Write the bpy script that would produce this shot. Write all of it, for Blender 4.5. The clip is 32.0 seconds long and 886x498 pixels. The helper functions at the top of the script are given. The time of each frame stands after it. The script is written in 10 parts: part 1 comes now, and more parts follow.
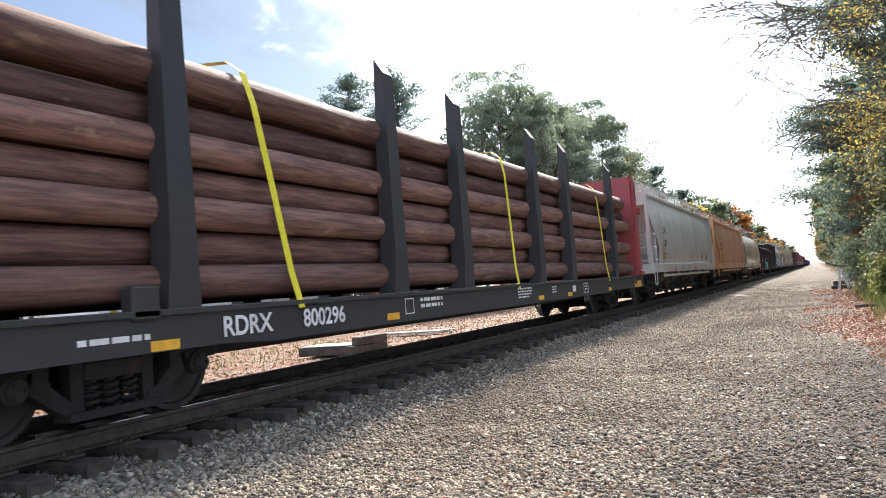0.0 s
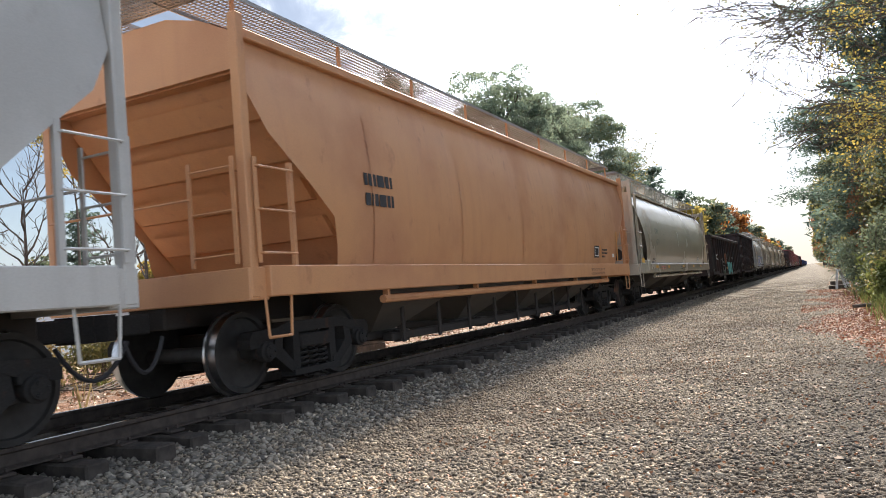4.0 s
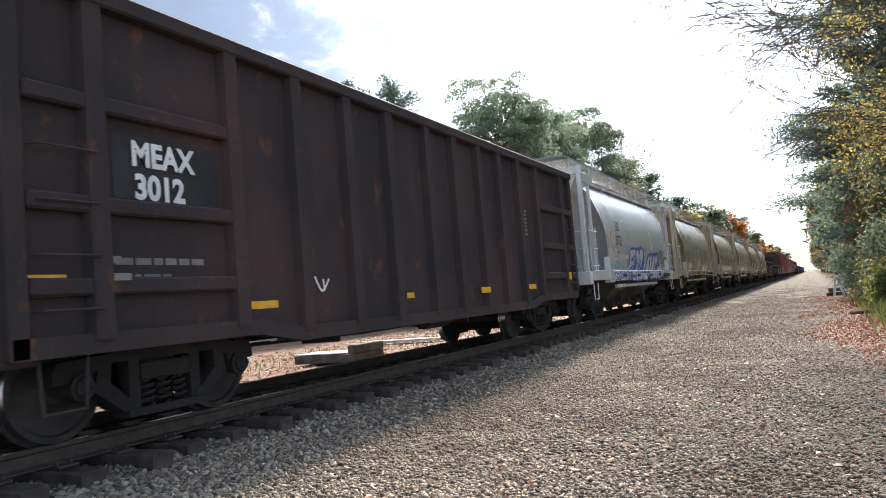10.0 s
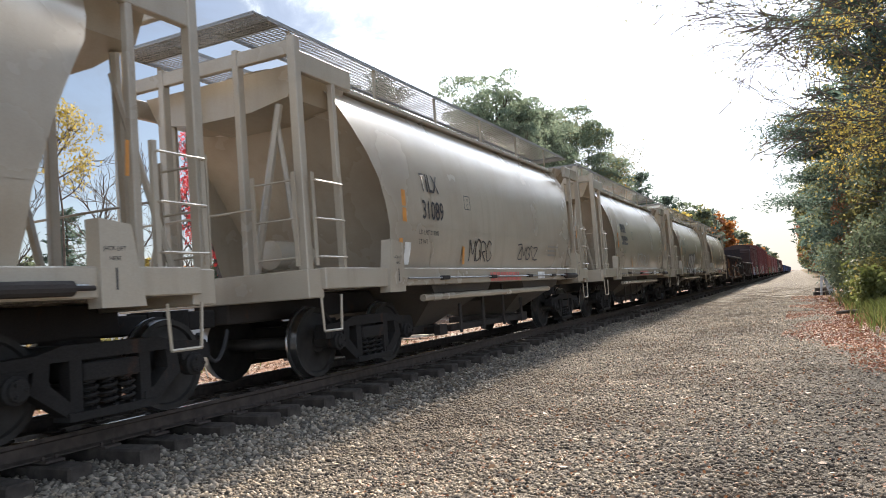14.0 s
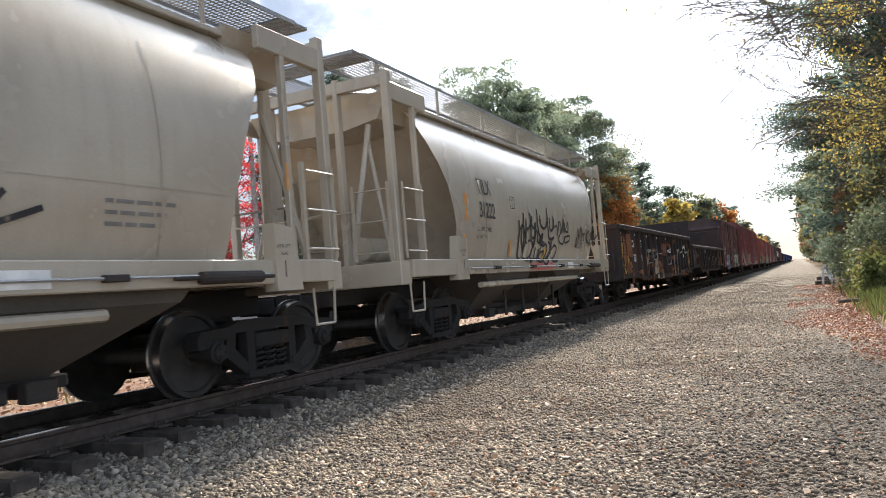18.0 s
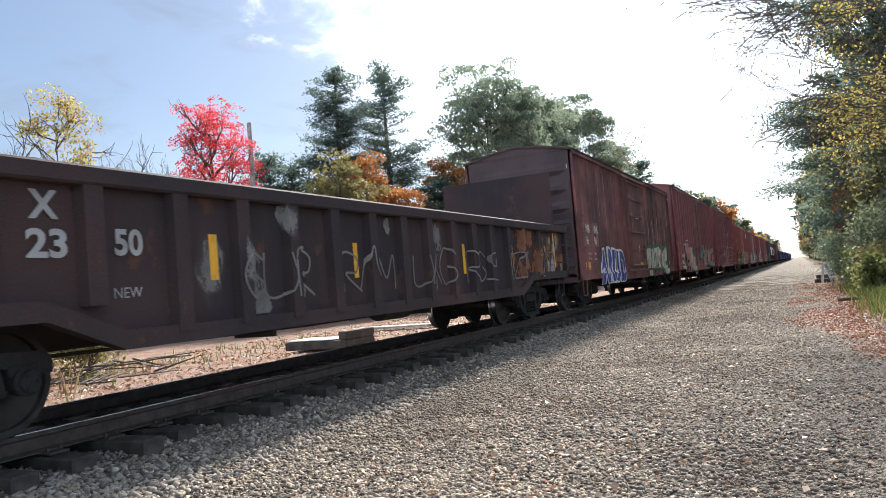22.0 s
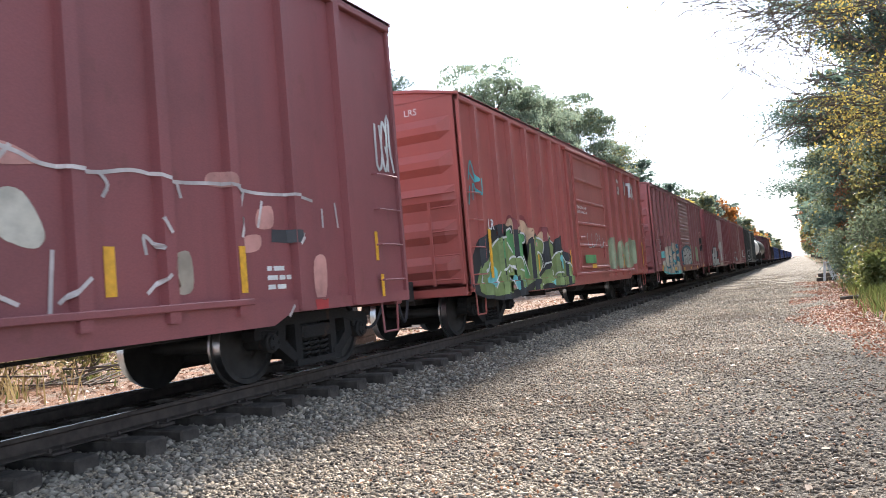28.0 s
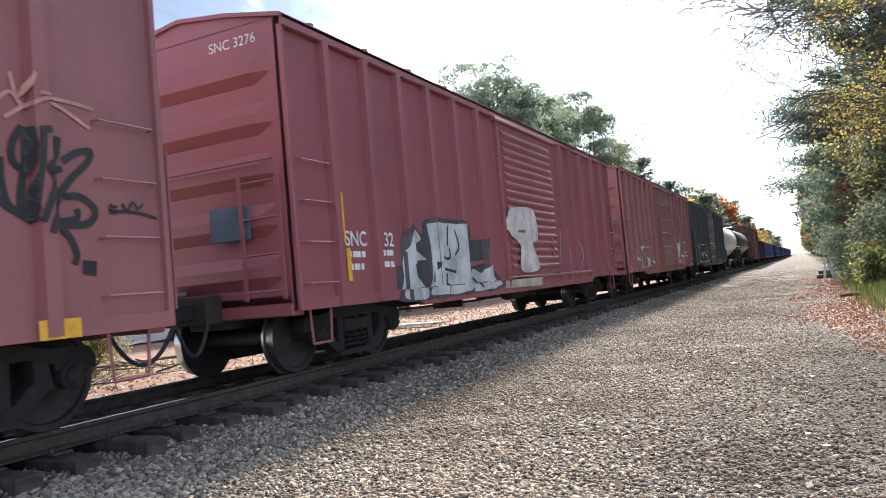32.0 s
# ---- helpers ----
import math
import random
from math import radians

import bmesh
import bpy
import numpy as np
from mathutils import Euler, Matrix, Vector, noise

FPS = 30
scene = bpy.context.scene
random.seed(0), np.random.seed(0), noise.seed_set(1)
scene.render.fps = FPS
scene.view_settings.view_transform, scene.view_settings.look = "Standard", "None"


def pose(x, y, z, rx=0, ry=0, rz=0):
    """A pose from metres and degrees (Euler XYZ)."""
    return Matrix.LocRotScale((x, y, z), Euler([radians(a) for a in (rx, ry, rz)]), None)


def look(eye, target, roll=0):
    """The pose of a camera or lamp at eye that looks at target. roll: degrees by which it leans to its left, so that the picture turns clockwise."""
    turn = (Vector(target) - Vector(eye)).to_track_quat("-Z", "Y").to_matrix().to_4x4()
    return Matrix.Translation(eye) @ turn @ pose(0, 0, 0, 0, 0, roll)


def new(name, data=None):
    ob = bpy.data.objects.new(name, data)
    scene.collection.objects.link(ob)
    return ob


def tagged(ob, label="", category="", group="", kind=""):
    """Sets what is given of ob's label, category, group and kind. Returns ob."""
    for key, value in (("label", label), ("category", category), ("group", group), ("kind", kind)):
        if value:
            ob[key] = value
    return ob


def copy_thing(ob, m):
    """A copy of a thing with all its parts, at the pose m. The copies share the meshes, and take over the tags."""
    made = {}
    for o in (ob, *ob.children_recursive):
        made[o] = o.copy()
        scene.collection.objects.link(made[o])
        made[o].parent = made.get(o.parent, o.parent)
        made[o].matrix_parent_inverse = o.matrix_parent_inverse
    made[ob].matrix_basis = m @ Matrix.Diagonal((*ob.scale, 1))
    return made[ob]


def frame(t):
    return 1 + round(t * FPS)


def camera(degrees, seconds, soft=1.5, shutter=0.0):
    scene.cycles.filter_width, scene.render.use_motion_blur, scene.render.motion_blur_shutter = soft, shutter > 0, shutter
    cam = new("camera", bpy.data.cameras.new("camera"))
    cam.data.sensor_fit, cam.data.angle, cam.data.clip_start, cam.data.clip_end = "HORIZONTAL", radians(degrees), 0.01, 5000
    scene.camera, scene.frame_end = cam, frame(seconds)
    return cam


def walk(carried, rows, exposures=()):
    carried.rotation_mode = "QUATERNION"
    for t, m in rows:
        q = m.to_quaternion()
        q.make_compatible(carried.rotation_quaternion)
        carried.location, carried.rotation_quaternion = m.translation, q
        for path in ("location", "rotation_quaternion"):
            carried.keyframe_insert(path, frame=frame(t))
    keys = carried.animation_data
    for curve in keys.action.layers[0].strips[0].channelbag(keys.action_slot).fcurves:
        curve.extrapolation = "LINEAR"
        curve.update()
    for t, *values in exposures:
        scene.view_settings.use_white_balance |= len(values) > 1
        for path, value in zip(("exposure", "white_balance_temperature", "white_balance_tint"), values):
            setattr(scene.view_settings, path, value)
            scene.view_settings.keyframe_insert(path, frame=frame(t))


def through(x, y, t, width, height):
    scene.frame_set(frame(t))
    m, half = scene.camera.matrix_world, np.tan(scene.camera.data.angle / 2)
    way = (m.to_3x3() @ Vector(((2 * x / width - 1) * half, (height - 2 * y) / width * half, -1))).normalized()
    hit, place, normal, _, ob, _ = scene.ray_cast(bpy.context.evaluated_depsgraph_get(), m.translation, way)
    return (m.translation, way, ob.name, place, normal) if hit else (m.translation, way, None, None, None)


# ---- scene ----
FOV = 62.19
EYE = (0.0, 0.0, 1.5)
# seconds and the three turns of the hand-held camera, in degrees
TURNS = (
    (0, 93.45, 4.66, 27.04),
    (0.5, 93.43, 4.61, 27.04),
    (1, 93.32, 4.62, 26.89),
    (1.5, 93.18, 4.64, 26.88),
    (2, 93.21, 4.62, 27.17),
    (2.5, 93.19, 4.69, 27.02),
    (3, 93.33, 4.82, 27.02),
    (3.5, 93.47, 4.80, 26.91),
    (5.5, 93.49, 4.57, 26.82),
    (6, 93.56, 4.53, 26.70),
    (6.5, 93.67, 4.64, 26.72),
    (7, 93.80, 4.76, 26.78),
    (7.5, 93.95, 4.78, 26.88),
    (8, 94.01, 4.87, 26.99),
    (8.5, 93.94, 4.86, 26.98),
    (9, 93.91, 4.81, 26.89),
    (9.5, 93.95, 4.80, 26.84),
    (10, 94.00, 4.74, 26.74),
    (10.5, 94.04, 4.71, 26.69),
    (11, 93.89, 4.67, 26.59),
    (11.5, 93.62, 4.53, 26.60),
    (12, 93.75, 4.30, 26.45),
    (12.5, 94.04, 4.14, 26.05),
    (13, 93.91, 4.28, 25.97),
    (13.5, 93.84, 4.34, 25.95),
    (14, 93.69, 4.34, 25.91),
    (14.5, 93.58, 4.40, 25.95),
    (16.5, 93.14, 4.66, 25.87),
    (17, 93.23, 4.76, 25.86),
    (17.5, 93.15, 4.72, 25.86),
    (18, 93.03, 4.69, 26.04),
    (18.5, 92.92, 4.71, 26.30),
    (19, 92.86, 4.64, 26.47),
    (19.5, 92.81, 4.65, 26.49),
    (20, 92.76, 4.59, 26.52),
    (20.5, 92.89, 4.58, 26.52),
    (21, 93.19, 4.66, 26.38),
    (21.5, 92.99, 4.79, 26.00),
    (22, 92.89, 4.70, 26.02),
    (22.5, 92.79, 4.63, 26.22),
    (23, 92.81, 4.64, 26.41),
    (23.5, 92.82, 4.67, 26.48),
    (24, 92.87, 4.76, 26.53),
    (24.5, 92.74, 4.91, 26.57),
    (25, 92.66, 4.92, 26.52),
    (25.5, 92.53, 4.92, 26.38),
    (27.5, 92.82, 4.89, 26.16),
    (28, 92.88, 4.88, 26.14),
    (28.5, 92.86, 4.81, 26.02),
    (29, 92.77, 4.70, 26.08),
    (29.5, 92.80, 4.65, 26.09),
    (30, 92.87, 4.66, 26.16),
    (30.5, 92.95, 4.79, 26.21),
    (31, 92.96, 4.86, 26.28),
    (31.5, 92.81, 5.00, 26.18),
    (32, 92.79, 5.11, 26.16),
)


def run_of(t):
    """How far the train has rolled since the clip's start, in metres."""
    return 9.7 * t + 0.0057 * t * t


RAIL_Z = 0.57        # top of the rails; the lot at the camera's feet is 0
TRACK_X = -6.6       # middle of the track
cam = camera(FOV, 32.0, soft=0.6, shutter=0.07)
walk(cam, [(t, pose(*EYE, rx, ry, rz)) for t, rx, ry, rz in TURNS],
     exposures=[(0, 1.62, 6150, 10), (2.5, 1.42, 6350, 10), (6, 1.3, 6500, 10), (8, 1.42, 6200, 10), (9.5, 1.42, 6200, 10), (12, 1.3, 6450, 10), (16, 1.35, 6450, 10), (19, 1.4, 6400, 10),
                (21, 1.4, 6150, 10), (23, 1.5, 6050, 10), (25, 1.75, 6100, 10), (28, 1.72, 6050, 10), (32, 1.65, 6050, 10)])

# ---- sky and sun ----
SUN_EL, SUN_AZ = radians(36), radians(-8)      # azimuth from the track's direction, to the left
sun_dir = Vector((math.sin(SUN_AZ) * math.cos(SUN_EL), math.cos(SUN_AZ) * math.cos(SUN_EL), math.sin(SUN_EL)))
world = bpy.data.worlds.new("world")
scene.world = world
world.use_nodes = True
wn, wl = world.node_tree.nodes, world.node_tree.links
wn.clear()
sky = wn.new("ShaderNodeTexSky")
sky.sky_type, sky.sun_disc, sky.sun_elevation, sky.sun_rotation = "NISHITA", False, SUN_EL, SUN_AZ
sky.air_density, sky.dust_density, sky.ozone_density = 1.0, 1.0, 1.5


def wnode(kind, **kw):
    n = wn.new(kind)
    for k, v in kw.items():
        n.inputs[k].default_value = v
    return n


wtc = wn.new("ShaderNodeTexCoord")
flat = wn.new("ShaderNodeMapping")
flat.inputs["Scale"].default_value = (1.0, 1.0, 2.6)
flat.inputs["Location"].default_value = (0.35, 0.1, 0.2)
wl.new(wtc.outputs["Generated"], flat.inputs["Vector"])
cl = wnode("ShaderNodeTexNoise", Scale=2.1, Detail=7.0, Roughness=0.55, Distortion=0.35)
wl.new(flat.outputs["Vector"], cl.inputs["Vector"])
wisps = wnode("ShaderNodeTexNoise", Scale=6.5, Detail=8.0, Roughness=0.62, Distortion=0.8)
wl.new(flat.outputs["Vector"], wisps.inputs["Vector"])
clouds = wn.new("ShaderNodeMix")
clouds.inputs["Factor"].default_value = 0.38
wl.new(cl.outputs["Fac"], clouds.inputs["A"])
wl.new(wisps.outputs["Fac"], clouds.inputs["B"])
veil = wn.new("ShaderNodeVectorMath")
veil.operation = "DOT_PRODUCT"
veil.inputs[1].default_value = sun_dir
wl.new(wtc.outputs["Generated"], veil.inputs[0])
glow = wn.new("ShaderNodeMapRange")       # thin cloud scatters most towards the sun
glow.interpolation_type = "SMOOTHSTEP"
for k, v in (("From Min", 0.86), ("From Max", 0.985), ("To Min", 0.0), ("To Max", 1.0)):
    glow.inputs[k].default_value = v
ragged = wn.new("ShaderNodeMath")          # its edge is broken by the clouds
ragged.operation = "MULTIPLY_ADD"
ragged.inputs[1].default_value = 0.5
wl.new(clouds.outputs["Result"], ragged.inputs[0])
wl.new(veil.outputs["Value"], ragged.inputs[2])
shift = wn.new("ShaderNodeMath")
shift.inputs[1].default_value = -0.245
wl.new(ragged.outputs["Value"], shift.inputs[0])
wl.new(shift.outputs["Value"], glow.inputs["Value"])
amt = wn.new("ShaderNodeMath")
amt.operation = "MULTIPLY_ADD"
amt.inputs[1].default_value = 0.42
wl.new(glow.outputs["Result"], amt.inputs[0])
wl.new(clouds.outputs["Result"], amt.inputs[2])
cover = wn.new("ShaderNodeMapRange")
cover.interpolation_type = "SMOOTHSTEP"
for k, v in (("From Min", 0.48), ("From Max", 0.72), ("To Min", 0.3), ("To Max", 1.0)):
    cover.inputs[k].default_value = v
wl.new(amt.outputs["Value"], cover.inputs["Value"])
lum = wn.new("ShaderNodeMath")
lum.operation = "MULTIPLY_ADD"
lum.inputs[1].default_value, lum.inputs[2].default_value = 30.0, 3.0
wl.new(glow.outputs["Result"], lum.inputs[0])
front = wn.new("ShaderNodeMapRange")      # clouds away from the sun are lit from the front
front.interpolation_type = "SMOOTHSTEP"
for k, v in (("From Min", 0.55), ("From Max", 0.05), ("To Min", 0.0), ("To Max", 15.0)):
    front.inputs[k].default_value = v
wl.new(veil.outputs["Value"], front.inputs["Value"])
both = wn.new("ShaderNodeMath")
both.operation = "ADD"
wl.new(front.outputs["Result"], both.inputs[1])
ccol = wn.new("ShaderNodeVectorMath")
ccol.operation = "SCALE"
ccol.inputs[0].default_value = (0.87, 0.955, 1.08)
wl.new(both.outputs["Value"], ccol.inputs["Scale"])
blend = wn.new("ShaderNodeMix")
blend.data_type = "RGBA"
updown = wn.new("ShaderNodeSeparateXYZ")
wl.new(wtc.outputs["Generated"], updown.inputs["Vector"])
haze = wn.new("ShaderNodeMapRange")       # pale haze over the horizon
haze.interpolation_type = "SMOOTHSTEP"
for k, v in (("From Min", 0.0), ("From Max", 0.26), ("To Min", 0.7), ("To Max", 0.0)):
    haze.inputs[k].default_value = v
wl.new(updown.outputs["Z"], haze.inputs["Value"])
thick = wn.new("ShaderNodeMath")
thick.operation = "MAXIMUM"
wl.new(cover.outputs["Result"], thick.inputs[0])
wl.new(haze.outputs["Result"], thick.inputs[1])
pale = wn.new("ShaderNodeMath")
pale.operation = "MULTIPLY_ADD"
pale.inputs[1].default_value = 3.6
wl.new(haze.outputs["Result"], pale.inputs[0])
wl.new(lum.outputs["Value"], pale.inputs[2])
wl.new(pale.outputs["Value"], both.inputs[0])
wl.new(thick.outputs["Value"], blend.inputs["Factor"])
wl.new(sky.outputs["Color"], blend.inputs["A"])
wl.new(ccol.outputs["Vector"], blend.inputs["B"])
bg = wn.new("ShaderNodeBackground")
bg.inputs["Strength"].default_value = 0.055
wl.new(blend.outputs["Result"], bg.inputs["Color"])
wo = wn.new("ShaderNodeOutputWorld")
wl.new(bg.outputs["Background"], wo.inputs["Surface"])

sun_data = bpy.data.lights.new("sun", "SUN")
sun_data.energy, sun_data.angle, sun_data.color = 5.0, radians(5.0), (1.0, 0.885, 0.74)
sun = new("sun", sun_data)
sun.matrix_world = look((0, 0, 60), Vector((0, 0, 60)) - sun_dir)


# ---- materials ----
def node_mat(name):
    m = bpy.data.materials.new(name)
    m.use_nodes = True
    nt = m.node_tree
    return m, nt, nt.nodes["Principled BSDF"]


def noise_node(nt, scale, detail=4.0, rough=0.55, stretch=None, coords="Object"):
    tc = nt.nodes.new("ShaderNodeTexCoord")
    n = nt.nodes.new("ShaderNodeTexNoise")
    n.inputs["Scale"].default_value, n.inputs["Detail"].default_value, n.inputs["Roughness"].default_value = scale, detail, rough
    src = tc.outputs[coords]
    if stretch:
        mp = nt.nodes.new("ShaderNodeMapping")
        mp.inputs["Scale"].default_value = stretch
        nt.links.new(src, mp.inputs["Vector"])
        src = mp.outputs["Vector"]
    nt.links.new(src, n.inputs["Vector"])
    return n.outputs["Fac"]


def ramp(nt, fac, lo, hi, to=(0.0, 1.0)):
    r = nt.nodes.new("ShaderNodeMapRange")
    r.interpolation_type = "SMOOTHSTEP"
    for k, v in (("From Min", lo), ("From Max", hi), ("To Min", to[0]), ("To Max", to[1])):
        r.inputs[k].default_value = v
    nt.links.new(fac, r.inputs["Value"])
    return r.outputs["Result"]


def mix(nt, fac, a, b, mode="MIX"):
    m = nt.nodes.new("ShaderNodeMix")
    m.data_type, m.blend_type = "RGBA", mode
    for sock, v in ((m.inputs["Factor"], fac), (m.inputs["A"], a), (m.inputs["B"], b)):
        if isinstance(v, bpy.types.NodeSocket):
            nt.links.new(v, sock)
        elif isinstance(v, (int, float)):
            sock.default_value = v
        else:
            sock.default_value = (*v, 1.0)
    return m.outputs["Result"]


def bump(nt, bsdf, fac, strength, dist=0.02):
    b = nt.nodes.new("ShaderNodeBump")
    b.inputs["Strength"].default_value, b.inputs["Distance"].default_value = strength, dist
    nt.links.new(fac, b.inputs["Height"])
    nt.links.new(b.outputs["Normal"], bsdf.inputs["Normal"])


def paint(name, base, dirt, rust=(0.10, 0.045, 0.025), dirty=0.5, rusty=0.25, rough=0.55, streaks=0.6, grit=0.12, metal=0.0, dent=0.0, gloss=0.5, cover=0.42):
    """Weathered paint: big patches of dirt, vertical streaks, spots of rust and fine grit."""
    m, nt, b = node_mat(name)
    big = ramp(nt, noise_node(nt, 0.55, 5), cover, cover + 0.3, (0.0, dirty))
    streak = ramp(nt, noise_node(nt, 1.0, 5, 0.6, (5.0, 5.0, 0.35)), cover + 0.03, cover + 0.33, (0.0, streaks))
    spots = ramp(nt, noise_node(nt, 3.2, 7, 0.65, (1.0, 1.0, 0.6)), 0.60, 0.68, (0.0, rusty))
    fine = noise_node(nt, 60.0, 3, 0.6)
    c = mix(nt, big, base, dirt)
    c = mix(nt, streak, c, tuple(0.55 * x + 0.45 * y for x, y in zip(dirt, base)))
    c = mix(nt, spots, c, rust)
    g = mix(nt, ramp(nt, fine, 0.3, 0.7), (1 - grit,) * 3, (1 + grit,) * 3)
    c = mix(nt, 1.0, c, g, "MULTIPLY")
    nt.links.new(c, b.inputs["Base Color"])
    nt.links.new(ramp(nt, big, 0.0, 1.0, (rough, min(1.0, rough + 0.25))), b.inputs["Roughness"])
    b.inputs["Metallic"].default_value = metal
    b.inputs["Specular IOR Level"].default_value = gloss
    hgt = fine
    if dent:
        hgt = noise_node(nt, 1.6, 3, 0.5)
    bump(nt, b, hgt, 0.25 + dent, 0.004 if not dent else 0.03)
    return m


def plain(name, base, rough=0.6, metal=0.0, vary=0.25, scale=8.0, bumps=0.2, island=False):
    m, nt, b = node_mat(name)
    f = noise_node(nt, scale, 5, 0.6)
    c = mix(nt, ramp(nt, f, 0.3, 0.7), tuple(x * (1 - vary) for x in base), tuple(min(1, x * (1 + vary)) for x in base))
    if island:
        geo = nt.nodes.new("ShaderNodeNewGeometry")
        c = mix(nt, 1.0, c, mix(nt, geo.outputs["Random Per Island"], (0.4, 0.4, 0.41), (1.65, 1.6, 1.5)), "MULTIPLY")
    nt.links.new(c, b.inputs["Base Color"])
    b.inputs["Roughness"].default_value, b.inputs["Metallic"].default_value = rough, metal
    bump(nt, b, noise_node(nt, scale * 6, 4), bumps, 0.01)
    return m


def leaf_mat(name, a, b_col, through=0.35):
    m, nt, b = node_mat(name)
    geo = nt.nodes.new("ShaderNodeNewGeometry")
    c = mix(nt, geo.outputs["Random Per Island"], a, b_col)
    c = mix(nt, ramp(nt, noise_node(nt, 0.35, 3), 0.35, 0.65, (0.0, 0.6)), c, tuple(0.6 * x for x in a))
    nt.links.new(c, b.inputs["Base Color"])
    b.inputs["Roughness"].default_value = 0.65
    tr = nt.nodes.new("ShaderNodeBsdfTranslucent")
    nt.links.new(c, tr.inputs["Color"])
    ms = nt.nodes.new("ShaderNodeMixShader")
    ms.inputs["Fac"].default_value = through
    out = nt.nodes["Material Output"]
    nt.links.new(b.outputs["BSDF"], ms.inputs[1])
    nt.links.new(tr.outputs["BSDF"], ms.inputs[2])
    nt.links.new(ms.outputs["Shader"], out.inputs["Surface"])
    return m


M_ = {}
M_["grey_hopper"] = paint("grey hopper paint", (0.50, 0.49, 0.47), (0.30, 0.285, 0.26), dirty=0.5, rusty=0.08, rough=0.3, streaks=0.35, grit=0.04)
M_["tan_hopper"] = paint("tan hopper paint", (0.42, 0.372, 0.305), (0.26, 0.21, 0.16), dirty=0.5, rusty=0.05, rough=0.22, streaks=0.35, grit=0.04)
M_["tilx_hopper"] = paint("beige hopper paint", (0.40, 0.355, 0.288), (0.24, 0.195, 0.148), dirty=0.55, rusty=0.05, rough=0.22, streaks=0.4, grit=0.04)
M_["grey_tilx"] = paint("pale grey hopper paint", (0.50, 0.505, 0.505), (0.33, 0.31, 0.28), dirty=0.4, rusty=0.04, rough=0.24, streaks=0.35, grit=0.04)
M_["orange_hopper"] = paint("faded orange hopper paint", (0.52, 0.26, 0.12), (0.38, 0.17, 0.09), rust=(0.2, 0.07, 0.035), dirty=0.7, rusty=0.3, rough=0.5, streaks=0.6, grit=0.05)
M_["under"] = paint("dirty underframe", (0.045, 0.04, 0.038), (0.028, 0.025, 0.024), dirty=0.7, rusty=0.3, rough=0.85, streaks=0.3, gloss=0.25)
M_["truck"] = paint("dusty cast steel", (0.026, 0.025, 0.025), (0.015, 0.014, 0.014), dirty=0.6, rusty=0.3, rough=0.85, streaks=0.2, grit=0.2, gloss=0.2)
# dirty body paint, its base colour darkened further for the shade under the car
M_["bay"] = paint("dusty shade-dark hopper bay", (0.102, 0.090, 0.078), (0.054, 0.048, 0.042), dirty=0.6, rusty=0.15, rough=0.75, streaks=0.4)
M_["wheel"] = plain("wheel steel", (0.032, 0.03, 0.029), 0.7, 0.3, 0.3, 6.0)
M_["tread"] = plain("polished tread", (0.42, 0.42, 0.43), 0.28, 1.0, 0.15, 20.0, 0.05)
M_["rail"] = plain("brown rail web", (0.055, 0.043, 0.037), 0.8, 0.2, 0.3, 9.0)
M_["railtop"] = plain("worn rail head", (0.5, 0.5, 0.52), 0.25, 1.0, 0.15, 3.0, 0.05)
M_["tie"] = plain("creosoted tie", (0.052, 0.043, 0.037), 0.9, 0.0, 0.5, 5.0, 0.8)
M_["boxred"] = paint("weathered maroon boxcar paint", (0.255, 0.078, 0.082), (0.145, 0.058, 0.062), dirty=0.55, rusty=0.2, rough=0.5, streaks=0.5, grit=0.08)
M_["boxbright"] = paint("red boxcar paint", (0.36, 0.098, 0.083), (0.22, 0.08, 0.073), dirty=0.45, rusty=0.12, rough=0.48, streaks=0.45, grit=0.07)
M_["boxmaroon"] = paint("purplish maroon boxcar paint", (0.265, 0.08, 0.09), (0.165, 0.062, 0.07), dirty=0.45, rusty=0.12, rough=0.46, streaks=0.45, grit=0.07)
M_["boxpink"] = paint("faded red boxcar paint", (0.295, 0.112, 0.112), (0.185, 0.082, 0.082), dirty=0.5, rusty=0.12, rough=0.5, streaks=0.5, grit=0.07)
M_["boxsoot"] = paint("soot-caked boxcar end", (0.075, 0.047, 0.047), (0.045, 0.034, 0.036), dirty=0.7, rusty=0.2, rough=0.7, streaks=0.6)
M_["boxbrown"] = paint("sooty brown boxcar paint", (0.25, 0.078, 0.074), (0.042, 0.03, 0.032), rust=(0.24, 0.15, 0.135), dirty=0.95, rusty=0.35, rough=0.6, streaks=0.95, cover=0.34)
M_["boxgreen"] = paint("dark green grey boxcar paint", (0.06, 0.07, 0.068), (0.035, 0.038, 0.038), dirty=0.6, rusty=0.15, rough=0.6)
M_["gon_black"] = paint("rusty black gondola steel", (0.03, 0.026, 0.028), (0.085, 0.048, 0.042), rust=(0.15, 0.06, 0.032), dirty=0.9, rusty=0.3, rough=0.82, streaks=0.5, dent=0.5, gloss=0.25)
M_["gon_brown"] = paint("rusty brown gondola steel", (0.034, 0.028, 0.03), (0.075, 0.046, 0.042), rust=(0.17, 0.07, 0.03), dirty=0.85, rusty=0.35, rough=0.82, streaks=0.5, dent=0.6, gloss=0.25)
M_["gon_rust"] = paint("badly rusted gondola steel", (0.026, 0.024, 0.026), (0.085, 0.047, 0.034), rust=(0.26, 0.10, 0.035), dirty=0.55, rusty=0.7, rough=0.85, streaks=0.55, dent=0.25, gloss=0.25)
M_["flat_black"] = paint("black flat car paint", (0.035, 0.036, 0.038), (0.055, 0.05, 0.047), dirty=0.5, rusty=0.1, rough=0.6, streaks=0.3, gloss=0.3)
